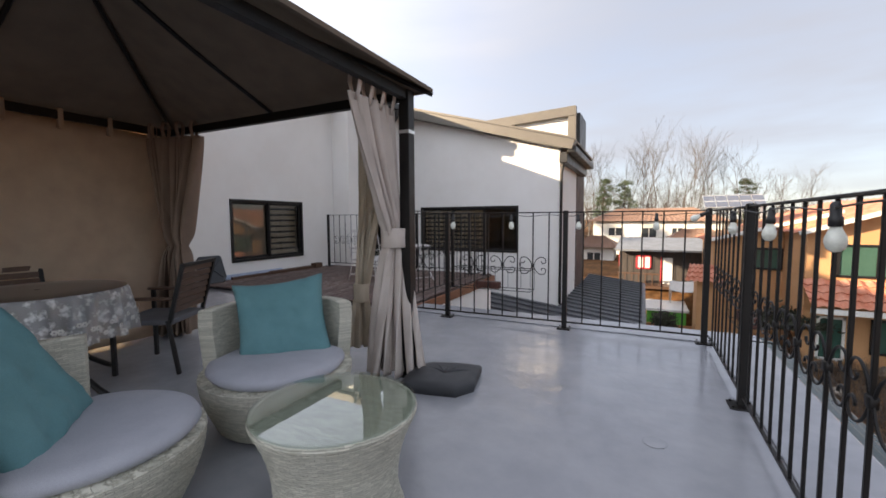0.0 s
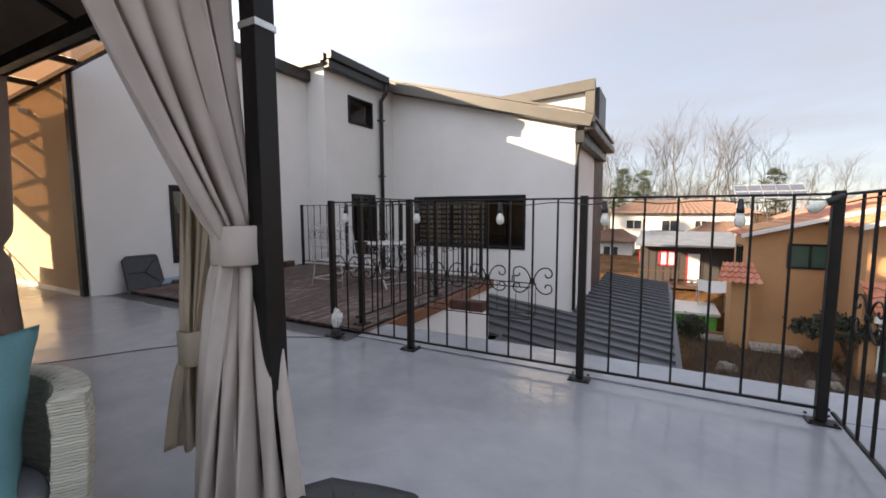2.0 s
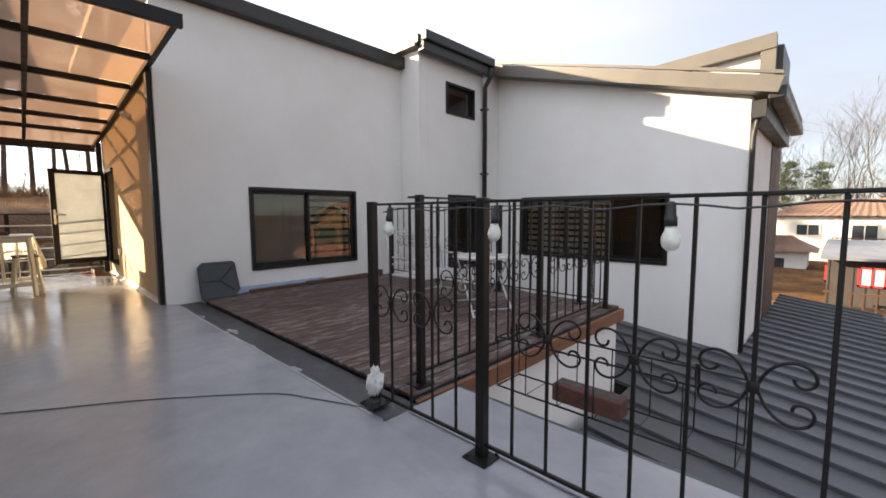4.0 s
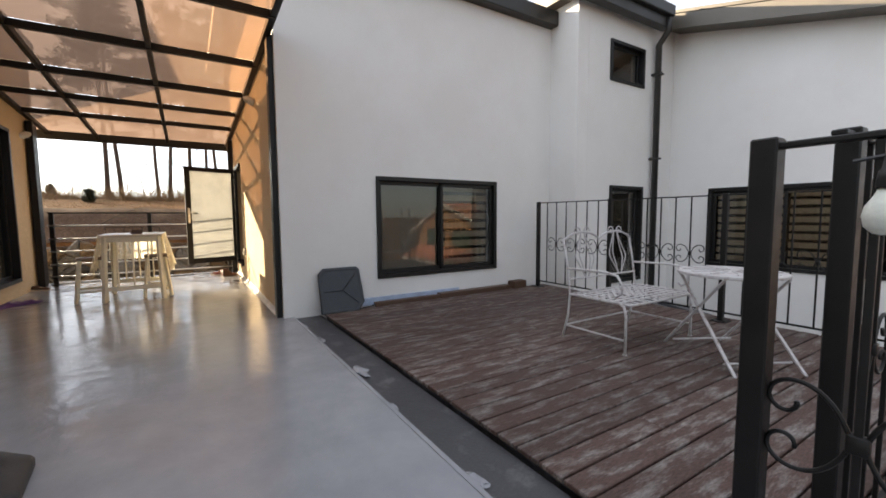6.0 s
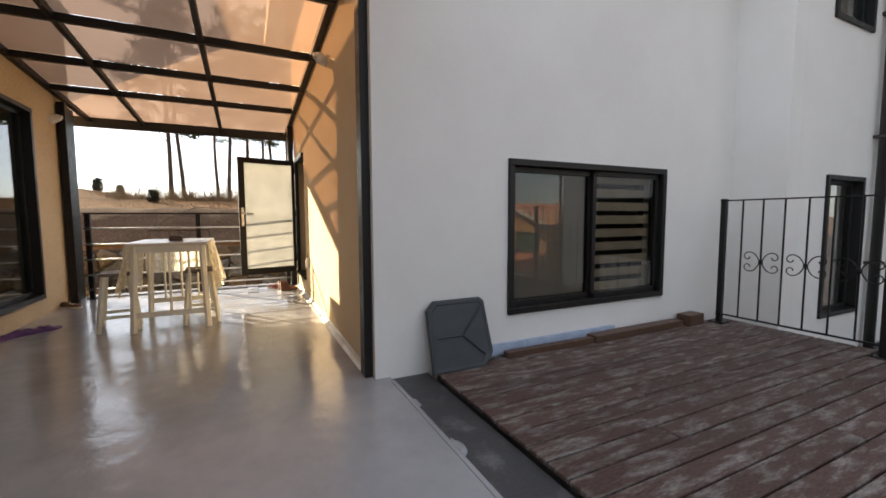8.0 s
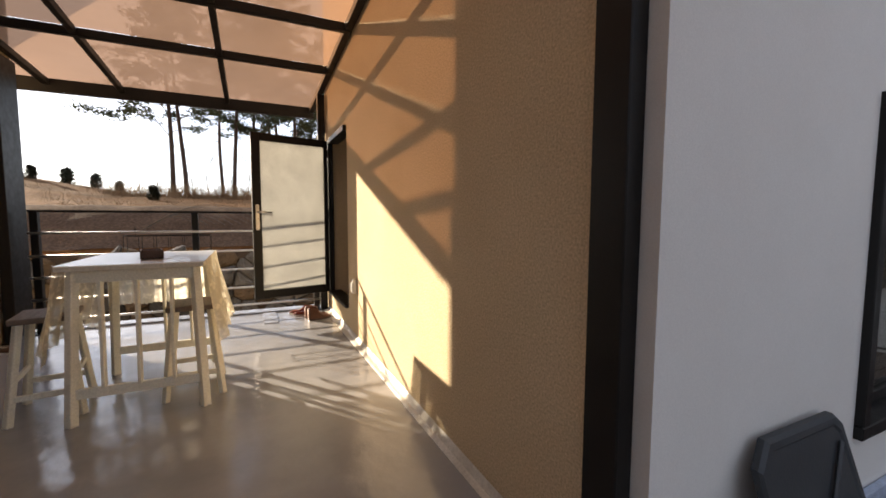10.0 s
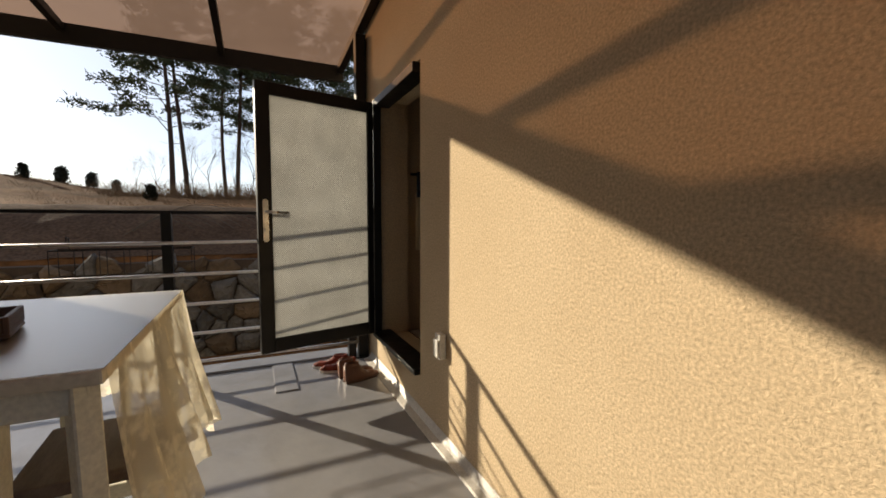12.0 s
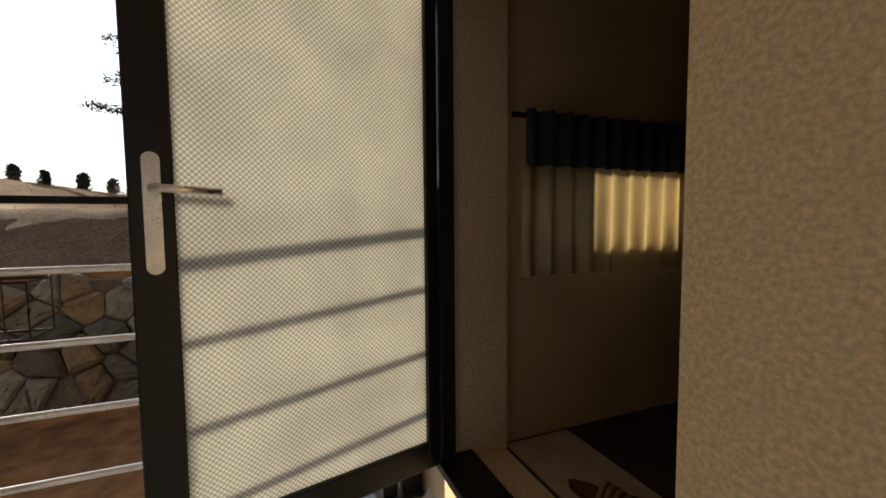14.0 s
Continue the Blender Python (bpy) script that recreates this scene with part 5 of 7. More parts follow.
# ---- dining set under the gazebo ----
def dining_table():
    t = thing("dining_table", "dark iron dining table with curved legs", "table", (-3.98, 1.95, 0))
    part("tabletop", lathe(bmesh.new(), [(0.50, 0.735), (0.52, 0.742), (0.52, 0.758), (0.50, 0.765)], 48), BLACK_METAL, t)
    for k in range(4):
        a = k * math.pi / 2 + 0.3
        pts = [(r * math.cos(a), r * math.sin(a), z) for r, z in ((0.40, 0.735), (0.38, 0.58), (0.31, 0.42), (0.26, 0.30), (0.32, 0.16), (0.47, 0.05), (0.56, 0.0))]
        part("leg", tube(bmesh.new(), pts, 0.022, 8), BLACK_METAL, t, "curved black iron leg", True)
    part("ring", lathe(bmesh.new(), [(0.24, 0.29), (0.25, 0.30), (0.24, 0.31)], 24), BLACK_METAL, t)
    c = thing("tablecloth", "clear vinyl lace tablecloth with white flowers", "tablecloth", (-3.98, 1.95, 0.768))
    bm = bmesh.new()
    n, rows = 160, []
    for r, z, amp in ((0.02, 0, 0), (0.3, 0, 0), (0.49, 0.0, 0), (0.525, -0.006, 0.0), (0.54, -0.05, 0.012), (0.552, -0.16, 0.026), (0.56, -0.26, 0.036), (0.565, -0.34, 0.042)):
        rows.append([((r + amp * math.sin(15 * a) + 0.4 * amp * math.sin(37 * a)) * math.cos(a), (r + amp * math.sin(15 * a)) * math.sin(a), z - (0.012 * abs(math.sin(22 * a)) if z < -0.33 else 0)) for a in [2 * math.pi * k / n for k in range(n)]])
    sheet(bm, rows[:4], True)
    part("top_sheet", bm, VINYL, c, "clear vinyl over the tabletop", True)
    bm = bmesh.new()
    sheet(bm, rows[3:], True)
    part("lace_drape", bm, LACE, c, "hanging white lace edge", True)
    for k in range(90):
        a, z = k * 2.39996, -0.20 - 0.11 * ((k * 7) % 5) / 5
        bm = bmesh.new()
        for q in range(6):
            bmesh.ops.create_circle(bm, cap_ends=True, radius=0.008, segments=6, matrix=Matrix.Translation((0.012 * math.cos(q * 1.047), 0.012 * math.sin(q * 1.047), 0)))
        ob = part("lace_flower", bm, WHITE_PLASTIC, c, "white lace flower")
        ob.matrix_basis = pose(0.59 * math.cos(a), 0.59 * math.sin(a), z, 90, 0, math.degrees(a) + 90)
    return t


dining_table()


def garden_chair(at, turn):
    """A black framed garden armchair with wood-coloured slats; faces its own -y."""
    t = thing("garden_armchair", "black metal garden armchair with brown slatted back", "chair", at, turn, "garden armchairs round the table")
    for sx in (-1, 1):
        part("front_leg", boxed((sx * 0.27 - 0.016, -0.25, 0), (sx * 0.27 + 0.016, -0.218, 0.62), 0.003), BLACK_METAL, t)
        bm = bmesh.new()
        bar(bm, (sx * 0.27, 0.27, 0), (sx * 0.27, 0.20, 0.45), 0.03, 0.03, 0.003)
        part("rear_leg", bm, BLACK_METAL, t)
        part("armrest", boxed((sx * 0.275 - 0.028, -0.28, 0.62), (sx * 0.275 + 0.028, 0.24, 0.642), 0.006), DARK_WOOD, t, "brown wooden armrest")
        bm = bmesh.new()
        bar(bm, (sx * 0.255, 0.20, 0.40), (sx * 0.255, 0.33, 0.90), 0.032, 0.03, 0.003)
        part("back_post", bm, BLACK_METAL, t)
    part("seat", boxed((-0.255, -0.25, 0.405), (0.255, 0.22, 0.45), 0.012, 2), SEAT_DARK, t, "dark grey sling seat")
    for k in range(7):
        z = 0.50 + k * 0.056
        y = 0.20 + (z - 0.40) * 0.26
        bm = bmesh.new()
        box(bm, (-0.24, y - 0.008, z), (0.24, y + 0.008, z + 0.047), 0.004)
        part("back_slat", bm, DARK_WOOD, t, "brown slat")
    bm = bmesh.new()
    bar(bm, (-0.27, 0.332, 0.90), (0.27, 0.332, 0.90), 0.03, 0.03, 0.003)
    part("top_bar", bm, BLACK_METAL, t)
    return t


ch = garden_chair((-3.80, 2.70, 0), -60)
copy_thing(ch, pose(-4.50, 1.98, 0, 0, 0, 86))
copy_thing(ch, pose(-3.72, 1.06, 0, 0, 0, 168))


# ---- on the deck ----
def iron_bench():
    """A scrolled garden bench facing its own +x."""
    t = thing("iron_bench", "white chipped wrought-iron garden bench with scrolled back", "bench", (-5.39, 7.22, 0.031))
    L, D, S = 1.02, 0.62, 0.42
    for y in (0, L):
        part("rear_leg", tube(bmesh.new(), [(-0.04, y, 0), (0.02, y, 0.22), (0.04, y, S), (0.0, y, 0.70), (-0.05, y, 0.94)], 0.011, 7), WHITE_IRON, t, smooth=True)
        part("front_leg", tube(bmesh.new(), [(D, y, 0), (D, y, 0.32), (D - 0.02, y, S - 0.02), (D - 0.07, y, S + 0.01)], 0.012, 7), WHITE_IRON, t, smooth=True)
        part("armrest", tube(bmesh.new(), [(0.0, y, 0.66), (0.2, y, 0.665), (0.42, y, 0.67), (0.53, y, 0.65), (0.58, y, 0.58), (0.575, y, 0.50), (0.52, y, 0.47), (0.49, y, 0.50)], 0.012, 7), WHITE_IRON, t, smooth=True)
        part("stretcher", tube(bmesh.new(), [(-0.01, y, 0.12), (D, y, 0.12)], 0.009, 6), WHITE_IRON, t)
        part("foot", lathe(bmesh.new(), [(0.02, 0), (0.02, 0.006)], 10, (D, y)), WHITE_IRON, t)
    part("stretcher", tube(bmesh.new(), [(-0.01, 0, 0.12), (-0.01, L, 0.12)], 0.009, 6), WHITE_IRON, t)
    part("seat_frame", tube(bmesh.new(), [(0.04, 0, S), (D - 0.06, 0, S), (D, 0.05, S - 0.012), (D + 0.015, L / 2, S - 0.012), (D, L - 0.05, S - 0.012), (D - 0.06, L, S), (0.04, L, S), (0.04, 0, S)], 0.011, 6), WHITE_IRON, t, smooth=True)
    for k in range(1, 8):
        x = 0.04 + (D - 0.06) * k / 8
        part("seat_strap", boxed((x - 0.014, 0.0, S - 0.003), (x + 0.014, L, S + 0.003)), WHITE_IRON, t)
    for k in range(1, 12):
        y = L * k / 12
        part("seat_strap", boxed((0.04, y - 0.014, S - 0.007), (D, y + 0.014, S - 0.001)), WHITE_IRON, t)
    part("back_rail", tube(bmesh.new(), [(0.03, 0, 0.56), (0.03, L, 0.56)], 0.009, 6), WHITE_IRON, t)
    pts = [(-0.045, L * k / 32, 0.92 + 0.075 * abs(math.sin(2 * math.pi * k / 32)) ** 0.7) for k in range(33)]
    part("top_rail", tube(bmesh.new(), pts, 0.011, 6), WHITE_IRON, t, smooth=True)
    for c in (0.25, 0.75):
        for s in (-1, 1):
            for w in (0.06, 0.13):
                pts = []
                for k in range(22):
                    q = k / 21
                    ang = q * 2 * math.pi * 1.1
                    pts.append((0.03 - 0.07 * q, L * c + s * (0.02 + w * math.sin(q * math.pi) * (1 - 0.3 * q)), 0.56 + 0.42 * q + 0.03 * math.sin(ang)))
                part("back_scroll", tube(bmesh.new(), pts, 0.006, 5), WHITE_IRON, t, smooth=True)
            pts = [(-0.045, L * c + s * (0.012 + 0.05 * (1 - k / 20) * math.cos(k * 0.45) + 0.05), 1.0 + 0.05 * (1 - k / 20) * math.sin(k * 0.45)) for k in range(20)]
            part("crest_scroll", tube(bmesh.new(), pts, 0.006, 5), WHITE_IRON, t, smooth=True)
    return t


iron_bench()


def folding_table():
    t = thing("bistro_table", "round white iron bistro table on crossed folding legs", "table", (-4.30, 7.88, 0.031))
    part("tabletop", lathe(bmesh.new(), [(0.36, 0.675), (0.375, 0.68), (0.375, 0.70), (0.36, 0.705)], 44), WHITE_IRON, t)
    for k in range(12):
        a = k * math.pi / 6
        part("petal", tube(bmesh.new(), [(0.05 * math.cos(a), 0.05 * math.sin(a), 0.708), (0.2 * math.cos(a + 0.12), 0.2 * math.sin(a + 0.12), 0.709), (0.33 * math.cos(a), 0.33 * math.sin(a), 0.708)], 0.006, 4), WHITE_IRON, t, "raised lattice strip")
    for s in (-0.26, 0.26):
        for d in (-1, 1):
            bm = bmesh.new()
            bar(bm, (s, d * 0.43, 0.0), (s * 0.96, -d * 0.27, 0.675), 0.024, 0.014, 0.002)
            part("leg", bm, WHITE_IRON, t)
    for d in (-1, 1):
        part("brace", tube(bmesh.new(), [(-0.26, d * 0.31, 0.06), (0.26, d * 0.31, 0.06)], 0.009, 6), WHITE_IRON, t)
    return t


folding_table().rotation_euler.z = radians(60)

t = thing("plastic_lid", "charcoal plastic panel leaning on the house wall", "panel", (-7.60, 5.78, 0.03))
bm = bmesh.new()
out = [(-0.27, 0.0), (0.20, 0.0), (0.28, 0.10), (0.255, 0.50), (0.22, 0.53), (-0.20, 0.53), (-0.27, 0.46)]
rows = []
for s, d in ((1.0, 0.0), (1.0, 0.02), (0.97, 0.03), (0.90, 0.03), (0.87, 0.024), (0.3, 0.022)):
    rows.append([(d - 0.155 * (0.26 + (z - 0.26) * s) / 0.53 * 1.0, y * s, 0.26 + (z - 0.26) * s) for y, z in out])
g = sheet(bm, rows, True)
bm.faces.new(g[-1])
bm.faces.new(g[0][::-1])
part("panel", bm, MAT_GREY, t)
for a, b in (((0.02, 0.26), (0.20, 0.45)), ((0.02, 0.26), (0.20, 0.10)), ((0.02, 0.26), (-0.2, 0.26))):
    part("rib", tube(bmesh.new(), [(0.035 - 0.155 * a[1] / 0.53, a[0], a[1]), (0.035 - 0.155 * b[1] / 0.53, b[0], b[1])], 0.008, 5), MAT_GREY, t)


def timber(name, label, lo, hi, mat, turn=0.0):
    c = ((lo[0] + hi[0]) / 2, (lo[1] + hi[1]) / 2, lo[2])
    t = thing(name, label, "timber", c, turn)
    part("block", boxed((lo[0] - c[0], lo[1] - c[1], 0), (hi[0] - c[0], hi[1] - c[1], hi[2] - lo[2]), 0.006, 2), mat, t)


BLUE_STRIP = material("pale_blue_foam_strip", (0.38, 0.45, 0.58), 0.8, scale=9)
timber("timber_batten", "dark brown timber batten lying along the wall", (-7.70, 6.22, 0.031), (-7.63, 7.35, 0.085), DARK_WOOD)
timber("timber_batten", "short dark timber offcut against the wall", (-7.74, 7.2, 0.031), (-7.62, 8.5, 0.10), DARK_WOOD, 1.0)
timber("timber_offcut", "dark wooden block in the deck corner", (-7.75, 8.55, 0.031), (-7.60, 8.82, 0.15), DARK_WOOD, 4)
timber("foam_strip", "pale blue flashing strip along the wall foot", (-7.775, 5.95, 0.031), (-7.745, 7.6, 0.13), BLUE_STRIP)


# ---- passage: bar table, stools, shoes ----
def bar_table():
    t = thing("bar_table", "cream painted slatted bar table", "table", (-10.55, 3.515, 0))
    part("tabletop", boxed((-0.48, -0.37, 0.925), (0.48, 0.37, 0.955), 0.006, 2), TOP_PAINT, t)
    for sx in (-1, 1):
        for sy in (-1, 1):
            bm = bmesh.new()
            bar(bm, (sx * 0.45, sy * 0.345, 0), (sx * 0.40, sy * 0.31, 0.925), 0.05, 0.05, 0.004)
            part("leg", bm, CREAM_PAINT, t)
        part("apron", boxed((sx * 0.41 - 0.012, -0.33, 0.85), (sx * 0.41 + 0.012, 0.33, 0.924), 0.003), CREAM_PAINT, t)
        bm = bmesh.new()
        bar(bm, (sx * 0.44, -0.335, 0.19), (sx * 0.44, 0.335, 0.19), 0.025, 0.06, 0.003)
        part("stretcher", bm, CREAM_PAINT, t)
        for k in range(3):
            y = -0.18 + 0.18 * k
            bm = bmesh.new()
            bar(bm, (sx * 0.44, y, 0.21), (sx * 0.41, y, 0.86), 0.018, 0.06, 0.003)
            part("side_slat", bm, CREAM_PAINT, t)
    c = thing("lace_tablecloth", "clear vinyl tablecloth with yellowed lace edge on the bar table", "tablecloth", (-10.55, 3.515, 0.958))
    part("top_sheet", boxed((-0.482, -0.372, 0.0), (0.475, 0.372, 0.002)), VINYL, c, "clear glossy vinyl sheet")
    for side, deep in ((1, 0.50), (-1, 0.50)):
        bm = bmesh.new()
        n, rows = 110, []
        for s in [k / 16 for k in range(17)]:
            row = []
            for k in range(n + 1):
                u = 2 * k / n - 1
                fold = 0.034 * s * math.sin(u * 17 + 1.3) + 0.014 * s * math.sin(u * 41)
                hem = 0.010 * abs(math.sin(u * 46)) if s == 1 else 0
                low = deep * (0.92 + 0.30 * abs(u) ** 3 + 0.05 * math.sin(u * 5))
                row.append((u * 0.482 * (1 + 0.06 * s) - 0.01, side * (0.374 + 0.09 * s + 0.9 * max(fold, -0.03 * s)), 0.002 - s * low - hem))
            rows.append(row)
        sheet(bm, rows)
        part("lace_drape", bm, OLD_LACE, c, "hanging yellowed lace edge", True)
    bm = bmesh.new()
    rows = []
    for s in [k / 14 for k in range(15)]:
        row = []
        for k in range(91):
            u = 2 * k / 90 - 1
            fold = 0.030 * s * math.sin(u * 13 + 0.6) + 0.012 * s * math.sin(u * 33)
            row.append((-0.485 - 0.07 * s + fold, u * 0.374 * (1 + 0.06 * s), 0.002 - s * 0.42 - (0.010 * abs(math.sin(u * 40)) if s == 1 else 0)))
        rows.append(row)
    sheet(bm, rows)
    part("lace_drape", bm, OLD_LACE, c, "hanging yellowed lace edge", True)
    return t


bar_table()


def stool(at, turn):
    t = thing("bar_stool", "cream painted bar stool with a worn brown seat", "stool", at, turn, "bar stools round the table")
    part("seat", boxed((-0.17, -0.15, 0.60), (0.17, 0.15, 0.635), 0.008, 2), SEAT_WOOD, t, "worn grey-brown seat board")
    for sx in (-1, 1):
        for sy in (-1, 1):
            bm = bmesh.new()
            bar(bm, (sx * 0.19, sy * 0.17, 0), (sx * 0.13, sy * 0.11, 0.60), 0.038, 0.038, 0.004)
            part("leg", bm, CREAM_PAINT, t)
        bm = bmesh.new()
        bar(bm, (sx * 0.175, -0.15, 0.16), (sx * 0.175, 0.15, 0.16), 0.02, 0.035, 0.003)
        part("rung", bm, CREAM_PAINT, t)
    for sy in (-1, 1):
        bm = bmesh.new()
        bar(bm, (-0.16, sy * 0.14, 0.26), (0.16, sy * 0.14, 0.26), 0.02, 0.035, 0.003)
        part("rung", bm, CREAM_PAINT, t)
    return t


st = stool((-10.45, 2.98, 0), 8)
copy_thing(st, pose(-10.45, 3.77, 0, 0, 0, 4))

t = thing("ashtray_box", "small open dark wooden ashtray box on the bar table", "box", (-10.46, 3.54, 0.963), 12)
bm = boxed((-0.085, -0.065, 0), (0.085, 0.065, 0.012), 0.003)
for lo, hi in (((-0.085, -0.065, 0.012), (0.085, -0.053, 0.055)), ((-0.085, 0.053, 0.012), (0.085, 0.065, 0.055)), ((-0.085, -0.053, 0.012), (-0.073, 0.053, 0.055)), ((0.073, -0.053, 0.012), (0.085, 0.053, 0.055))):
    box(bm, lo, hi, 0.002)
part("tray", bm, DARK_WOOD, t)
part("ash", boxed((-0.072, -0.052, 0.012), (0.072, 0.052, 0.03)), CABLE, t, "dark ash")


def shoe(at, turn, mat, label, high=0.10):
    """A laced shoe, toe towards its own +x; the shaft stands over the heel."""
    t = thing("shoe", label, "shoe", at, turn, "shoes by the door")

    def half_width(u):
        return 0.033 + 0.012 * math.sin(math.pi * min(u * 1.15, 1)) - 0.020 * max(0, (u - 0.84) / 0.16) ** 2

    def top(u):
        if u < 0.38:
            return high
        q = (u - 0.38) / 0.62
        return 0.052 + (high - 0.052) * (1 - min(q * 1.9, 1)) ** 1.6 - 0.02 * max(0, q - 0.75) / 0.25

    bm = bmesh.new()
    rows = []
    for j in range(25):
        u = j / 24
        w, h = half_width(u), top(u)
        row = []
        for k in range(17):
            a = math.pi * k / 16
            c, d = math.cos(a), math.sin(a)
            narrow = 1 - 0.30 * (d ** 2) * (h > 0.09)
            row.append(((u - 0.5) * 0.28 - (0.006 * d if j == 0 else 0), w * math.copysign(abs(c) ** 0.6, c) * narrow, 0.016 + (h - 0.016) * d ** 0.55 * (1 + 0.03 * math.sin(9 * u + 4 * c))))
        rows.append(row)
    g = sheet(bm, rows)
    bm.faces.new(g[0][::-1])
    bm.faces.new(g[-1])
    part("upper", bm, mat, t, smooth=True)
    sole = bmesh.new()
    side = [((u - 0.5) * 0.29, half_width(u) + 0.005) for u in [k / 14 for k in range(15)]]
    out = side + [(x, -y) for x, y in side[::-1]]
    g = sheet(sole, [[(x, y, z) for x, y in out] for z in (0.0, 0.018)], True)
    sole.faces.new(g[0][::-1])
    sole.faces.new(g[-1])
    part("sole", sole, WHITE_PLASTIC if mat is not LEATHER else DARK_WOOD, t)
    ring = []
    for z, r in ((high - 0.012, 1.02), (high + 0.014, 1.06), (high + 0.016, 0.86), (high - 0.004, 0.80)):
        ring.append([(-0.083 + 0.054 * r * math.cos(q), 0.030 * r * math.sin(q), z) for q in [2 * math.pi * k / 20 for k in range(20)]])
    bm = bmesh.new()
    sheet(bm, ring, True)
    part("collar", bm, mat, t, "padded collar", True)
    # The upper is closed; this black disc paints the shade within the collar.
    part("opening", lathe(bmesh.new(), [(0.024, high - 0.003), (0.024, high + 0.003)], 14, (-0.083, 0)), CABLE, t, "black disc for the shade inside the shoe")
    for k in range(4):
        u = 0.46 + 0.06 * k
        x, z = (u - 0.5) * 0.28, top(u) + 0.002
        part("lace", tube(bmesh.new(), [(x - 0.006, -0.020, z - 0.008), (x, 0.0, z + 0.002), (x + 0.006, 0.020, z - 0.008)], 0.0026, 4), CABLE if mat is LEATHER else WHITE_PLASTIC, t)


shoe((-12.17, 4.90, 0), 104, LEATHER, "worn brown leather ankle boot by the door", 0.135)
shoe((-12.28, 4.88, 0), 98, LEATHER, "worn brown leather ankle boot beside its pair", 0.13)
RED_CANVAS = material("red_canvas", (0.22, 0.035, 0.016), 0.8, second=(0.035, 0.012, 0.01), scale=16, blotch=(0.45, 0.55))
shoe((-12.42, 4.76, 0), 262, RED_CANVAS, "red and black trainer with a white sole", 0.09)
shoe((-12.53, 4.72, 0), 255, RED_CANVAS, "red and black trainer beside the boots", 0.09)

def slipper(at, turn):
    t = thing("slipper", "brown ribbed house slipper inside the doorway", "slipper", at, turn, "slippers in the doorway")
    bm = bmesh.new()
    rows = [[(x * 0.13, y * 0.045 * (1 - 0.25 * x * x), z) for x, y in [(math.cos(a), math.sin(a)) for a in [2 * math.pi * k / 24 for k in range(24)]]] for z in (0.0, 0.02)]
    g = sheet(bm, rows, True)
    bm.faces.new(g[0][::-1])
    bm.faces.new(g[1])
    part("sole", bm, DARK_WOOD, t)
    for k in range(9):
        x = 0.005 + 0.0125 * k
        w = 0.044 * (1 - (x / 0.135) ** 2 * 0.5)
        h = 0.052 * (1 - (x / 0.16) ** 2)
        part("rib", tube(bmesh.new(), [(x, w * math.cos(a), 0.018 + h * math.sin(a)) for a in [math.pi * q / 10 for q in range(11)]], 0.0075, 6), LEATHER if k % 2 else SLIP, t)


SLIP = material("tan_slipper_cord", (0.30, 0.17, 0.09), 0.85, scale=20)
t = thing("door_mat", "pale worn mat on the room floor inside the door", "mat", (-12.1, 5.56, 0.241))
part("mat", boxed((-0.37, -0.15, 0), (0.37, 0.17, 0.012), 0.004, 2), material("pale_mat_pile", (0.42, 0.36, 0.28), 0.95, scale=9, grain=200, bump=0.5, depth=0.004), t)
slipper((-12.02, 5.52, 0.254), 20)
slipper((-11.88, 5.46, 0.254), 12)
t = thing("floor_cloth", "crumpled purple floor cloth dropped by the patio door", "cloth", (-10.58, 2.16, 0), 148)
rows = []
for j in range(25):
    u = j / 24
    wide = 0.085 * (0.55 + 0.45 * math.sin(math.pi * min(max(u, 0.04), 0.96)) + 0.25 * noise.noise(Vector((u * 5, 3, 0))))
    tall = 0.05 * (0.5 + 0.5 * math.sin(math.pi * u)) + 0.03 * noise.noise(Vector((u * 7, 9, 0)))
    rows.append([((u - 0.5) * 0.56, wide * math.cos(q) + 0.04 * math.sin(u * 5) + 0.012 * noise.noise(Vector((u * 11, q * 2, 4))), max(0.002, tall * math.sin(q) * (1 + 0.5 * noise.noise(Vector((u * 12, q * 3, 1)))))) for q in [math.pi * k / 16 for k in range(17)]])
bm = bmesh.new()
sheet(bm, rows)
part("cloth", bm, PURPLE, t, smooth=True)
shoe((-12.05, 2.08, 0), 60, DARK_WOOD, "dark brown shoe by the pergola post", 0.06)
shoe((-11.9, 5.62, 0.241), 60, LEATHER, "brown slipper inside the doorway", 0.05)

t = thing("outdoor_socket", "white weatherproof socket box on the stucco wall", "socket", (-11.07, 5.098, 0.56))
part("box", boxed((-0.035, -0.04, -0.07), (0.035, 0.0, 0.07), 0.008, 2), WHITE_PLASTIC, t)
part("cover", boxed((-0.03, -0.052, -0.06), (0.03, -0.041, 0.04), 0.005, 2), WHITE_PLASTIC, t)
t = thing("floor_drain", "round floor drain under the grey coating", "drain", (0.07, 3.13, 0))
part("ring", lathe(bmesh.new(), [(0.062, 0.0), (0.066, 0.004), (0.055, 0.006)], 28), FLOOR, t)
t = thing("floor_patch", "raised coated ridge on the floor by the railing", "patch", kind="structure")
part("ridge", boxed((-12.744, 4.27, -0.004), (-12.15, 4.43, 0.010), 0.0065, 3), FLOOR, t)
part("kerb", boxed((-12.945, 2.05, 0), (-12.745, 4.98, 0.022), 0.008, 2), FLOOR, t, "pale coated kerb under the railing")
t = thing("wall_cove", "pale sealed cove along the stucco wall foot", "trim", kind="structure")
bm = bmesh.new()
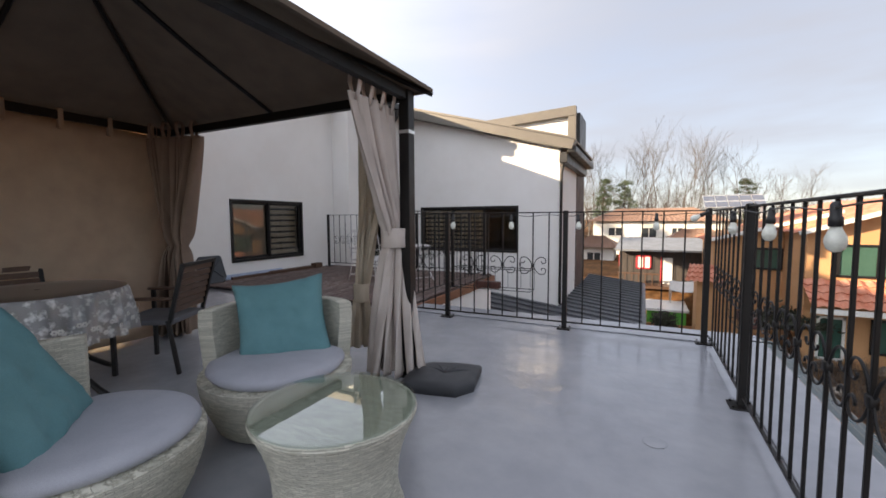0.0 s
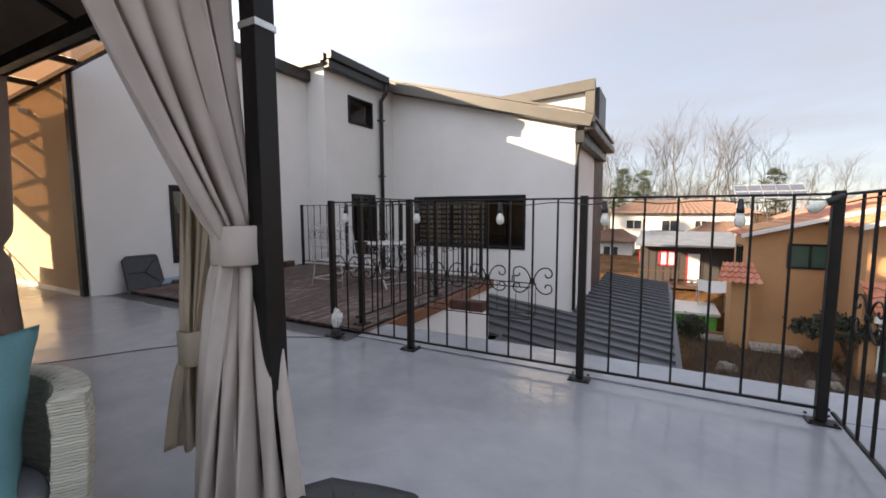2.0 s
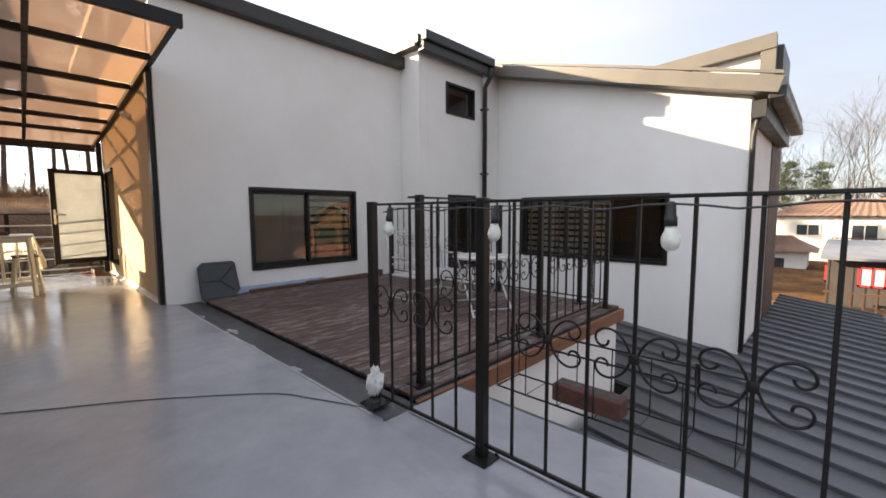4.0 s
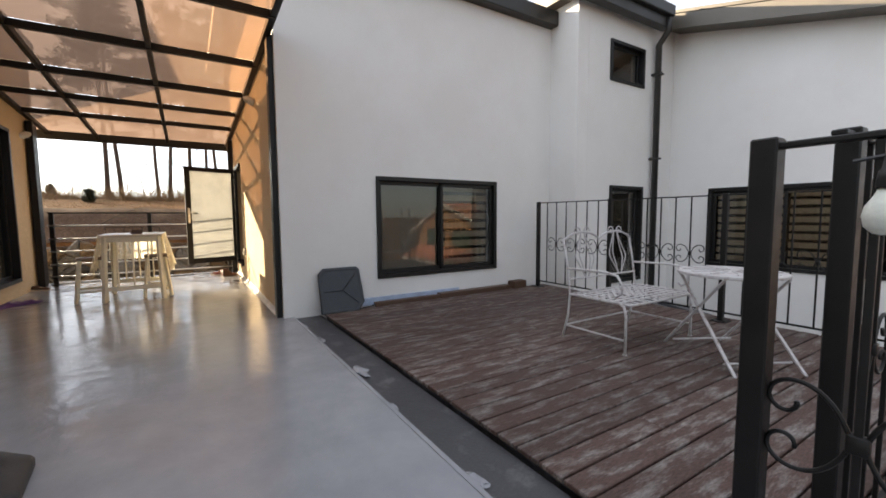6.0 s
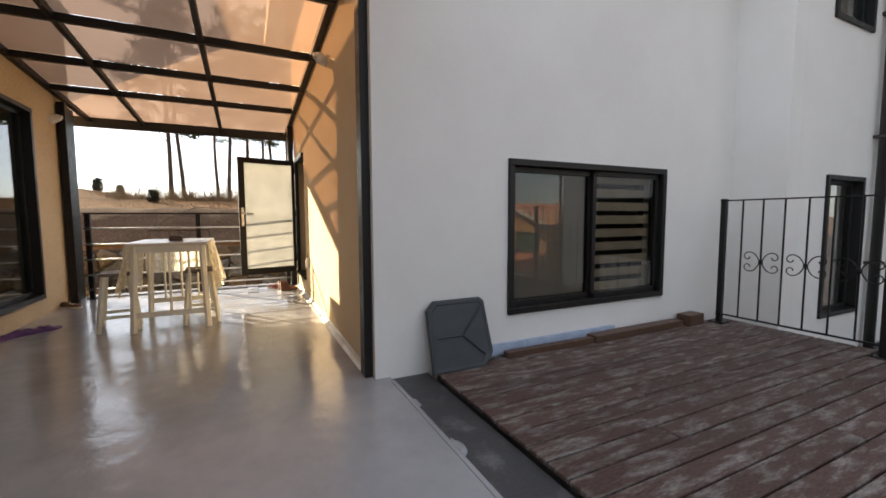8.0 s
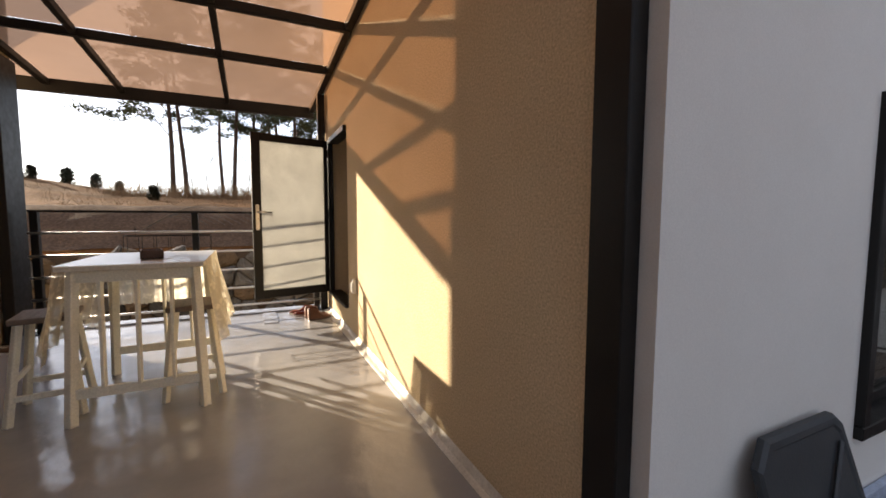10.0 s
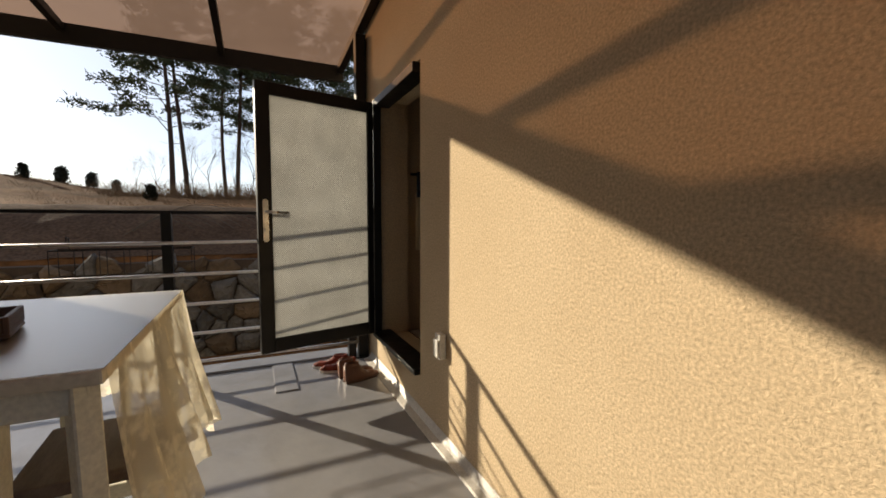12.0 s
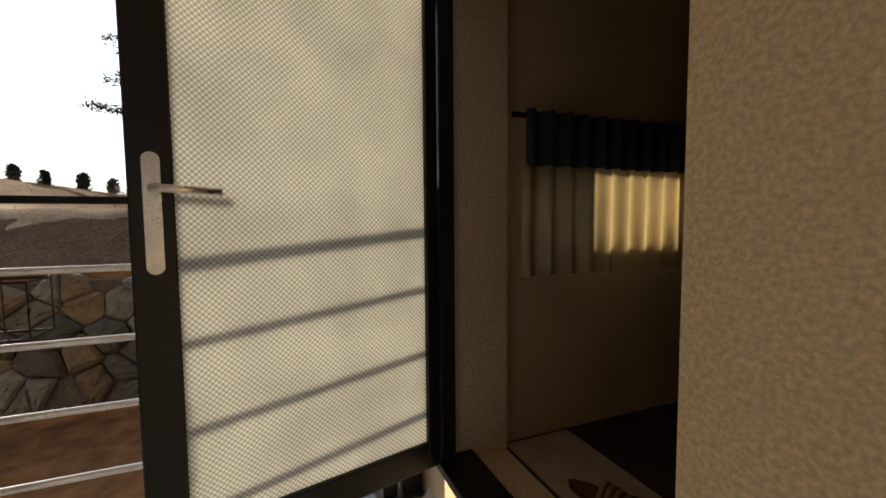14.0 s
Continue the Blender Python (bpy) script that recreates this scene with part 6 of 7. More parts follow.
sheet(bm, [[(-12.6, 5.02, 0.001), (-8.0, 5.06, 0.001)], [(-12.6, 5.07, 0.018), (-8.0, 5.08, 0.018)], [(-12.6, 5.097, 0.06), (-8.0, 5.097, 0.06)]])
part("cove", bm, material("white_sealant", (0.62, 0.60, 0.55), 0.4, scale=7), t)

# ---- ground and distance ----
# Soil darker than GROUND: slope shade and house shadow are in the colour.
SHADED_SOIL = material("shaded_soil", (0.085, 0.054, 0.036), 0.95, second=(0.04, 0.026, 0.018), scale=1.3, grain=16, bump=0.8, depth=0.04, grain_amount=0.35, spec=0.05)

def smooth_step(a, b, x):
    s = min(max((x - a) / (b - a), 0), 1)
    return s * s * (3 - 2 * s)


def ground_z(x, y):
    east = -3.6 + 1.3 * smooth_step(22.2, 24.4, y) - 0.4 * smooth_step(35, 90, y)
    west = -1.6
    z = west + (east - west) * smooth_step(-13, -9, x)
    if x < -18.86:
        bank = 0.45 + 0.95 * smooth_step(-18.6, -22.0, x) if x > -22 else 1.40 + (1.45 + 0.16 * min(max(-3 - y, 0), 9) - 0.01 * max(y, 0)) * smooth_step(-24, -46, x)
        fall = smooth_step(-50, -110, x) * 6
        near = smooth_step(60, 30, abs(y)) 
        z = -1.6 + (bank + 1.6 - fall) * near if near < 1 else bank - fall
    z += 0.10 * noise.noise(Vector((x * 0.3, y * 0.3, 0))) * (1 if x < -22 or y > 15 else 0.25)
    return z


def spaced(points):
    out = []
    for a, b, n in points:
        out += [a + (b - a) * k / n for k in range(n)]
    return out + [points[-1][1]]


xs = spaced([(-1500, -120, 8), (-120, -50, 16), (-50, -24, 40), (-24, -18.88, 14), (-18.88, -18.84, 1), (-18.84, -8, 14), (-8, 40, 30), (40, 1500, 8)])
ys = spaced([(-1500, -70, 6), (-70, -12, 24), (-12, 14, 52), (14, 90, 36), (90, 1500, 8)])
bm = bmesh.new()
sheet(bm, [[(x, y, ground_z(x, y)) for x in xs] for y in ys])
g = new("ground", finish(bm, GROUND, "ground", True))
tagged(g, "brown dry winter ground and grassy hillside", "ground", kind="structure")
bm = bmesh.new()
rnd = random.Random(21)
bys = [-14 + 0.4 * k for k in range(76)]
rim = [-23.6 + 0.5 * noise.noise(Vector((y * 0.4, 7, 0))) for y in bys]
sheet(bm, [[(-18.87 + (r + 18.87) * q, y, ground_z(-18.87 + (r + 18.87) * q, y) + 0.02 + 0.62 * (q - q * q) + 0.06 * noise.noise(Vector((q * 6, y * 1.5, 2)))) for q in [k / 18 for k in range(19)]] for y, r in zip(bys, rim)])
g = new("bank", finish(bm, SHADED_SOIL, "bank", True))
tagged(g, "brown bare earth bank above the stone wall, darkened for its shade", "bank", kind="structure")

# Dark sheet over the garden ground: the house's shadow as soil colour.
bm = bmesh.new()
sheet(bm, [[(x, y, -3.6 + 0.07 + 0.03 * noise.noise(Vector((x * 0.9, y * 0.9, 5)))) for x in [0.85 + 0.6 * k for k in range(22)]] for y in [-6 + 0.6 * k for k in range(46)]])
g = new("garden_shadow", finish(bm, SHADED_SOIL, "garden_shadow", True))
tagged(g, "dark garden soil below the terrace with the house shadow painted in", "ground", kind="structure")
t = thing("stone_wall", "rough field-stone retaining wall below the bank", "retaining wall", kind="structure")
part("core", boxed((-18.9, -14, -2.2), (-18.62, 16, 0.38)), EARTH, t)


def clip_cell(poly, near, line):
    """Keeps the part of a polygon on the near side of the bisector towards another seed."""
    out = []
    mid = (near + line) / 2
    d = line - near
    for p, q in zip(poly, poly[1:] + poly[:1]):
        a, b = (p - mid).dot(d), (q - mid).dot(d)
        if a <= 0:
            out.append(p)
        if (a < 0) != (b < 0):
            out.append(p.lerp(q, a / (a - b)))
    return out


def field_stones(parent, x, y0, y1, z0, z1, size):
    """Fitted angular stones: jittered cells, each a faceted block with chamfered, uneven faces."""
    rnd = random.Random(11)
    seeds = []
    z, row = z0, 0
    while z < z1 + size:
        y = y0 - size + (row % 2) * size * 0.6
        while y < y1 + size:
            seeds.append(Vector((y + rnd.uniform(-0.42, 0.42) * size, z + rnd.uniform(-0.36, 0.36) * size)))
            y += size * rnd.uniform(0.75, 1.8)
        z += size * 0.78
        row += 1
    for c in seeds:
        if not (y0 < c.x < y1 and z0 < c.y < z1):
            continue
        cell = [c + Vector(v) * size * 1.2 for v in ((-1, -1), (1, -1), (1, 1), (-1, 1))]
        for o in seeds:
            if o is not c and (o - c).length < size * 2.6 and len(cell) > 2:
                cell = clip_cell(cell, c, o)
        if len(cell) < 3:
            continue
        mid = sum(cell, Vector((0, 0))) / len(cell)
        proud = rnd.uniform(0.03, 0.20)
        rim = []
        for p, q in zip(cell, cell[1:] + cell[:1]):
            rim += [p.lerp(q, 0.12), p.lerp(q, 0.5) + (p.lerp(q, 0.5) - mid) * rnd.uniform(-0.05, 0.02), p.lerp(q, 0.88)]
        bm = bmesh.new()
        rings = []
        for inset, depth in ((0.98, -0.10), (0.95, proud * 0.45), (0.74, proud * 0.9), (0.36, proud * 1.1)):
            rings.append([(depth + rnd.uniform(-0.02, 0.02) * (depth > 0), (p.x - mid.x) * inset, (p.y - mid.y) * inset) for p in rim])
        g = sheet(bm, rings, True)
        bm.faces.new(g[-1])
        put("stone", finish(bm, STONE if rnd.random() < 0.72 else STONE_TAN, "stone"), parent, pose(x, mid.x, mid.y))


STONE_TAN = material("tan_field_stone", (0.088, 0.066, 0.046), 0.9, second=(0.045, 0.034, 0.026), scale=5, grain=26, bump=0.6, depth=0.02, per_object=0.35, spec=0.15)
field_stones(t, -18.62, -9.0, 8.0, -1.75, 0.36, 0.42)


# ---- trees ----
def tuft(bm, c, size, rnd, count, flat=0.55, width=0.09):
    """A clump of thin needle blades round c."""
    for _ in range(count):
        d = Vector((rnd.gauss(0, 1), rnd.gauss(0, 1), rnd.gauss(0, flat)))
        p = Vector(c) + d * size * 0.42
        e = Vector((rnd.gauss(0, 1), rnd.gauss(0, 1), rnd.gauss(0.3, 0.7))).normalized()
        s = e.orthogonal().normalized() * size * width * rnd.uniform(0.7, 1.3)
        q = p + e * size * rnd.uniform(0.25, 0.5)
        bm.faces.new([bm.verts.new(v) for v in (p - s, p + s, q + s * 0.4, q - s * 0.4)])


def pine(name, seed, height, bare=0.45, bend=0.5, wide=0.19, label="tall pine with a bare trunk and sparse upper crown"):
    rnd = random.Random(seed)
    t = thing(name, label, "tree", group="pines on the hill")
    pts, rad = [], []
    for k in range(10):
        s = k / 9
        pts.append((bend * s * s + 0.12 * math.sin(5 * s + seed), 0.25 * math.sin(3.3 * s + seed), height * s))
        rad.append(0.115 * height / 11 * (1 - 0.85 * s) + 0.012)
    bm = bmesh.new()
    tube(bm, pts, rad, 7)
    crown = bmesh.new()
    n = int(34 * height / 11)
    for k in range(n):
        s = bare + (1 - bare) * (k / n) ** 0.9
        i = min(int(s * 9), 8)
        base = Vector(pts[i]).lerp(Vector(pts[i + 1]), s * 9 - i)
        a = k * 2.4 + rnd.uniform(-0.5, 0.5)
        reach = height * (wide * (1 - s) ** 0.55 + 0.035) * rnd.uniform(0.55, 1.25)
        tip = base + Vector((math.cos(a) * reach, math.sin(a) * reach, reach * rnd.uniform(-0.1, 0.45)))
        mid = base.lerp(tip, 0.5) + Vector((0, 0, 0.1 * reach))
        tube(bm, [base, mid, tip], [0.035, 0.022, 0.008], 4)
        for q in range(3 + int(reach * 2)):
            f = rnd.uniform(0.4, 1.08)
            c = base.lerp(tip, f) + Vector((rnd.gauss(0, 0.14), rnd.gauss(0, 0.14), rnd.gauss(0.06, 0.08)))
            tuft(crown, c, rnd.uniform(0.38, 0.62), rnd, 24)
    for k in range(5):
        s = rnd.uniform(0.2, bare)
        i = min(int(s * 9), 8)
        base = Vector(pts[i])
        a = rnd.uniform(0, 6.28)
        tube(bm, [base, base + Vector((math.cos(a) * 0.5, math.sin(a) * 0.5, 0.05)), base + Vector((math.cos(a) * 0.9, math.sin(a) * 0.9, 0.2))], [0.02, 0.012, 0.005], 4)
    part("trunk", bm, BARK, t, smooth=True)
    part("crown", crown, NEEDLE, t, "sparse dark green needle clumps")
    return t


pines = [pine("pine_tree", 1, 15.5, 0.26, 0.9, 0.27), pine("pine_tree", 2, 14.5, 0.5, -0.3), pine("pine_tree", 3, 12.5, 0.4, 0.3)]
spots = [(-40, -0.7, 0, 0), (-40.6, 0.0, 1, 40), (-42, 2.4, 2, 80), (-41, 3.4, 1, 190), (-43, 4.6, 0, 120), (-41, 5.6, 2, 260), (-44, 6.4, 1, 20), (-42, 7.6, 0, 300), (-45, 9.0, 2, 200), (-42, 11.0, 1, 70), (-46, 13.5, 0, 10), (-44, 16, 2, 150)]
used = set()
for x, y, k, a in spots:
    m = pose(x, y, ground_z(x, y) - 0.1, 0, 0, a)
    if k in used:
        copy_thing(pines[k], m)
    else:
        pines[k].matrix_basis = m
        used.add(k)


def shrub(seed, h=1.2, w=0.34):
    rnd = random.Random(seed)
    t = thing("conifer_shrub", "small dark clipped conifer on the hillside", "shrub", group="young conifers on the hillside")
    part("trunk", tube(bmesh.new(), [(0, 0, 0), (0, 0, h * 0.4)], 0.03, 5), BARK, t)
    bm = bmesh.new()
    for k in range(90):
        z = rnd.uniform(0.18, 1) * h
        r = w * math.sin(math.pi * (0.12 + 0.86 * (z / h)) ** 0.8) * rnd.uniform(0.3, 1)
        a = rnd.uniform(0, 6.28)
        tuft(bm, (r * math.cos(a), r * math.sin(a), z), 0.26, rnd, 12, 0.9, 0.28)
    part("crown", bm, CONIFER, t)
    return t


sh = shrub(2)
first = True
for x, y in ((-44, -9.1), (-45, -7.55), (-44.5, -5.8), (-43, -4.1), (-36, -0.9), (-46, -11.5), (-47, -14)):
    m = pose(x, y, ground_z(x, y) - 0.12, 0, 0, y * 40)
    if first:
        sh.matrix_basis = m @ Matrix.Scale(0.8, 4)
        first = False
    else:
        k = 0.66 + 0.28 * abs(math.sin(y * 3.1))
        copy_thing(sh, m).scale = (k, k, k)


def bare_tree(seed, height, label="tall leafless winter tree with fine grey twigs", group="bare trees behind the houses"):
    rnd = random.Random(seed)
    t = thing("bare_tree", label, "tree", group=group)
    bm, fine = bmesh.new(), bmesh.new()

    def grow(p, d, length, r, depth):
        pts = [p]
        q, e = p, d
        for _ in range(3):
            e = (e + Vector((rnd.gauss(0, 0.10), rnd.gauss(0, 0.10), 0.05))).normalized()
            q = q + e * length / 3
            pts.append(q)
        tube(bm if depth < 2 else fine, pts, [r, r * 0.85, r * 0.7, r * 0.55], 5 if depth < 2 else 3, False)
        if depth < 5:
            for _ in range((3, 3, 3, 4, 2)[depth]):
                a = rnd.uniform(0, 6.28)
                side = e.orthogonal().normalized()
                side = (Matrix.Rotation(a, 3, e) @ side)
                tilt = rnd.uniform(0.25, 0.62)
                grow(pts[rnd.choice((1, 2, 3, 3))], (e * math.cos(tilt) + side * math.sin(tilt)).normalized(), length * rnd.uniform(0.55, 0.8), r * (0.52 if depth < 3 else 0.62), depth + 1)

    grow(Vector((0, 0, 0)), Vector((0, 0, 1)), height * 0.42, 0.0088 * height, 0)
    part("trunk", bm, TWIG, t)
    part("crown", fine, TWIG, t, "fine bare twigs")
    return t


bares = [bare_tree(5, 14.5), bare_tree(6, 15), bare_tree(7, 12.5)]
rnd = random.Random(3)
used = set()
for k in range(38):
    x = -12 + k * 0.85 + rnd.uniform(-0.6, 0.6)
    y = 70 + rnd.uniform(-4, 10)
    fade = 1.0 if x < 8 else 1 - (x - 8) * 0.03
    i = k % 3
    sc = fade * rnd.uniform(0.88, 1.15)
    m = pose(x, y, -2.7, 0, 0, rnd.uniform(0, 360))
    if i in used:
        ob = copy_thing(bares[i], m)
    else:
        ob = bares[i]
        used.add(i)
        ob.matrix_basis = m
    ob.scale = (sc, sc, sc)
rest = pine("distant_pine", 9, 9, 0.35, 0.2, 0.19, "distant yellowish pine behind the houses")
rest.matrix_basis = pose(-5.5, 66, -2.0)
copy_thing(rest, pose(-2.8, 67, -2.2, 0, 0, 90))
copy_thing(rest, pose(12.6, 68, -2.6, 0, 0, 200))


sapling = bare_tree(12, 5.0, "thin leafless sapling among the hill pines", "saplings on the hill")
first = True
for x, y, k in ((-39, -2.2, 0.5), (-40, -1.5, 0.6), (-38.5, 0.9, 0.75), (-41, 1.6, 0.9), (-39.5, 3.0, 0.7), (-42, 4.0, 1.0), (-40, 5.0, 0.8), (-41, 6.8, 0.9), (-39, 8.4, 0.8)):
    m = pose(x, y, ground_z(x, y) - 0.1, 0, 0, y * 67)
    ob = sapling if first else copy_thing(sapling, m)
    first = False
    ob.matrix_basis = m
    ob.scale = (k, k, k)


def brush(name, label, spots, seed, h=0.5, mat=DRY_BUSH):
    rnd = random.Random(seed)
    bm = bmesh.new()
    for x, y, r, n in spots:
        for _ in range(n):
            a, q = rnd.uniform(0, 6.28), r * rnd.random() ** 0.5
            p = Vector((x + q * math.cos(a), y + q * math.sin(a), 0))
            p.z = ground_z(p.x, p.y) - 0.03
            d = Vector((rnd.gauss(0, 0.45), rnd.gauss(0, 0.45), 1)) * h * rnd.uniform(0.4, 1.2)
            s = d.orthogonal().normalized() * h * 0.02
            bm.faces.new([bm.verts.new(v) for v in (p - s, p + s, p + d)])
    ob = new(name, finish(bm, mat, name))
    return tagged(ob, label, "grass", kind="stuff")


brush("dry_grass", "dry tufted winter grass on the hillside", [(-24 - 3 * k, -12 + 2.6 * j + (k % 2), 1.8, 220) for k in range(8) for j in range(10)], 4, 0.35)
brush("dry_scrub", "tangled dry scrub on the bank crest", [(-39 + random.uniform(-1, 1), -3 + 1.1 * j, 0.9, 160) for j in range(12)], 5, 1.1)
brush("garden_scrub", "dry garden shrubs and weeds below the terrace", [(1.3 + 1.2 * (k % 6), 9.5 + 1.5 * (k // 6), 1.0, 240) for k in range(42)], 6, 0.5)
brush("garden_weeds", "dark leafless weeds between the garden rocks", [(1.3 + 1.1 * (k % 6), 9.2 + 1.3 * (k // 6), 0.8, 120) for k in range(48)], 26, 0.6, TWIG)
brush("garden_twigs", "dark leafless garden undergrowth beside the terrace", [(1.4 + 1.2 * (k % 6), -3 + 1.3 * (k // 6), 0.9, 130) for k in range(54)], 16, 0.9, TWIG)
brush("bank_grass", "sparse dead grass on the dark bank", [(-19.2 - 0.8 * k, -8 + 1.5 * j, 0.9, 90) for k in range(4) for j in range(11)], 8, 0.2, EARTH)
t = thing("arched_briar", "bare arching briar canes on the bank", "plant", (-20.0, 3.0, 0))
for k in range(9):
    a, r = 0.35 * k - 1.4, 0.6 + 0.09 * k
    pts = [(0.2 * math.sin(q * 3 + k), -1.4 + r * 2.2 * q, ground_z(-20, 2.5) + 0.05 + 0.75 * math.sin(math.pi * min(q * 0.9, 1)) * (0.5 + 0.06 * k)) for q in [i / 12 for i in range(13)]]
    part("cane", tube(bmesh.new(), pts, 0.007, 4), TWIG, t)


# ---- neighbouring houses ----
def pane_window(parent, axis, at, u0, u1, z0, z1, out, frame_mat=None, pane_mat=None):
    """A window on a facade: frame proud of the wall, pane inside it."""
    def slab(a0, a1, c0, c1, d):
        lo, hi = sorted((at, at + out * d))
        return boxed((lo, a0, c0) if axis == "x" else (a0, lo, c0), (hi, a1, c1) if axis == "x" else (a1, hi, c1))
    bm = bmesh.new()
    for q in ((u0, u1, z1 - 0.07, z1), (u0, u1, z0, z0 + 0.07), (u0, u0 + 0.07, z0, z1), (u1 - 0.07, u1, z0, z1), ((u0 + u1) / 2 - 0.03, (u0 + u1) / 2 + 0.03, z0, z1)):
        lo, hi = sorted((at, at + out * 0.07))
        box(bm, (lo, q[0], q[2]) if axis == "x" else (q[0], lo, q[2]), (hi, q[1], q[3]) if axis == "x" else (q[1], hi, q[3]))
    w = part("window", bm, frame_mat or DARK_FRAME, parent)
    part("pane", slab(u0 + 0.06, u1 - 0.06, z0 + 0.06, z1 - 0.06, 0.03), pane_mat or GREEN_GLASS, w)
    return w


GREEN_GLASS = material("green_tinted_pane", (0.035, 0.085, 0.065), 0.12, second=(0.06, 0.12, 0.09), scale=0.8, bump=0.0)
DARK_PANE = material("dark_pane", (0.03, 0.035, 0.04), 0.12, second=(0.05, 0.055, 0.06), scale=0.8, bump=0.0)


def tiled_roof(parent, a, b, c, d, courses, rows_n, mat, name="roof"):
    """A tiled slope between the eave a-b and the ridge d-c; each course is stepped."""
    a, b, c, d = map(Vector, (a, b, c, d))
    bm = bmesh.new()
    nrm = (b - a).cross(d - a).normalized()
    before = None
    for k in range(courses):
        s0, s1 = k / courses, (k + 1) / courses
        l0, r0, l1, r1 = a.lerp(d, s0), b.lerp(c, s0), a.lerp(d, s1), b.lerp(c, s1)
        n = rows_n * 4
        lo = [bm.verts.new(l0.lerp(r0, q / n) + nrm * (0.07 + 0.035 * math.cos(2 * math.pi * q / 4))) for q in range(n + 1)]
        hi = [bm.verts.new(l1.lerp(r1, q / n) + nrm * (0.02 + 0.035 * math.cos(2 * math.pi * q / 4))) for q in range(n + 1)]
        for q in range(n):
            bm.faces.new((lo[q], lo[q + 1], hi[q + 1], hi[q]))
            if before:
                bm.faces.new((before[q], before[q + 1], lo[q + 1], lo[q]))
        before = hi
    return part(name, bm, mat, parent)


def orange_house():
    t = thing("orange_house", "two-storey orange stucco house with terracotta tiles", "house")
    G = -3.7
    bm = bmesh.new()

    def block(poly, y0, y1):
        a = [bm.verts.new((x, y0, z)) for x, z in poly]
        b = [bm.verts.new((x, y1, z)) for x, z in poly]
        bm.faces.new(a)
        bm.faces.new(b[::-1])
        for i in range(len(poly)):
            bm.faces.new((a[i], b[i], b[(i + 1) % len(poly)], a[(i + 1) % len(poly)]))

    block([(2.55, G), (6.2, G), (6.2, 1.45), (2.55, 0.55)], 20.0, 23.4)
    block([(4.75, G), (11.5, G), (11.5, 0.4), (7.9, 1.9), (4.75, 0.95)], 17.6, 27.0)
    part("wall", bm, ORANGE, t)
    tiled_roof(t, (2.25, 19.7, 0.45), (2.25, 23.7, 0.45), (6.3, 23.7, 1.55), (6.3, 19.7, 1.55), 9, 14, TILE_RED)
    tiled_roof(t, (4.45, 17.2, 0.85), (4.45, 27.3, 0.85), (7.9, 27.3, 2.0), (7.9, 17.2, 2.0), 9, 18, TILE_RED)
    tiled_roof(t, (11.8, 27.3, 0.3), (11.8, 17.2, 0.3), (7.9, 17.2, 2.0), (7.9, 27.3, 2.0), 9, 18, TILE_RED)
    for a, b, y in (((2.2, 0.36), (6.3, 1.46), 19.68), ((4.45, 0.76), (7.9, 1.92), 17.18), ((7.9, 1.92), (11.8, 0.2), 17.18)):
        bm = bmesh.new()
        bar(bm, (a[0], y, a[1]), (b[0], y, b[1]), 0.16, 0.12)
        part("bargeboard", bm, CREAM, t, "pale bargeboard")
    tiled_roof(t, (1.5, 18.9, -1.22), (2.75, 18.9, -1.22), (2.6, 20.0, -0.62), (1.75, 20.0, -0.62), 4, 6, TILE_RED, "porch_roof")
    part("porch_wall", boxed((1.95, 19.3, -3.7), (2.54, 20.4, -1.15)), ORANGE, t)
    tiled_roof(t, (4.6, 16.4, -1.45), (11.5, 16.4, -1.45), (11.5, 17.6, -0.72), (4.6, 17.6, -0.72), 4, 24, TILE_RED, "porch_roof")
    part("porch_fascia", boxed((4.6, 16.36, -1.62), (11.5, 16.44, -1.46)), CREAM, t)
    pane_window(t, "y", 20.0, 3.55, 4.74, -0.72, 0.12, -1)
    pane_window(t, "y", 17.6, 5.5, 7.4, -0.62, 0.42, -1)
    pane_window(t, "y", 17.6, 8.3, 10.3, -0.62, 0.42, -1)
    pane_window(t, "y", 17.6, 5.1, 5.8, -3.3, -1.9, -1, CREAM)
    pane_window(t, "y", 17.6, 6.4, 8.9, -3.0, -1.9, -1)
    pane_window(t, "x", 2.55, 21.5, 22.6, -1.2, -0.1, -1)
    part("step", boxed((2.6, 19.2, G), (4.0, 19.99, G + 0.3)), CREAM, t)
    return t


orange_house()


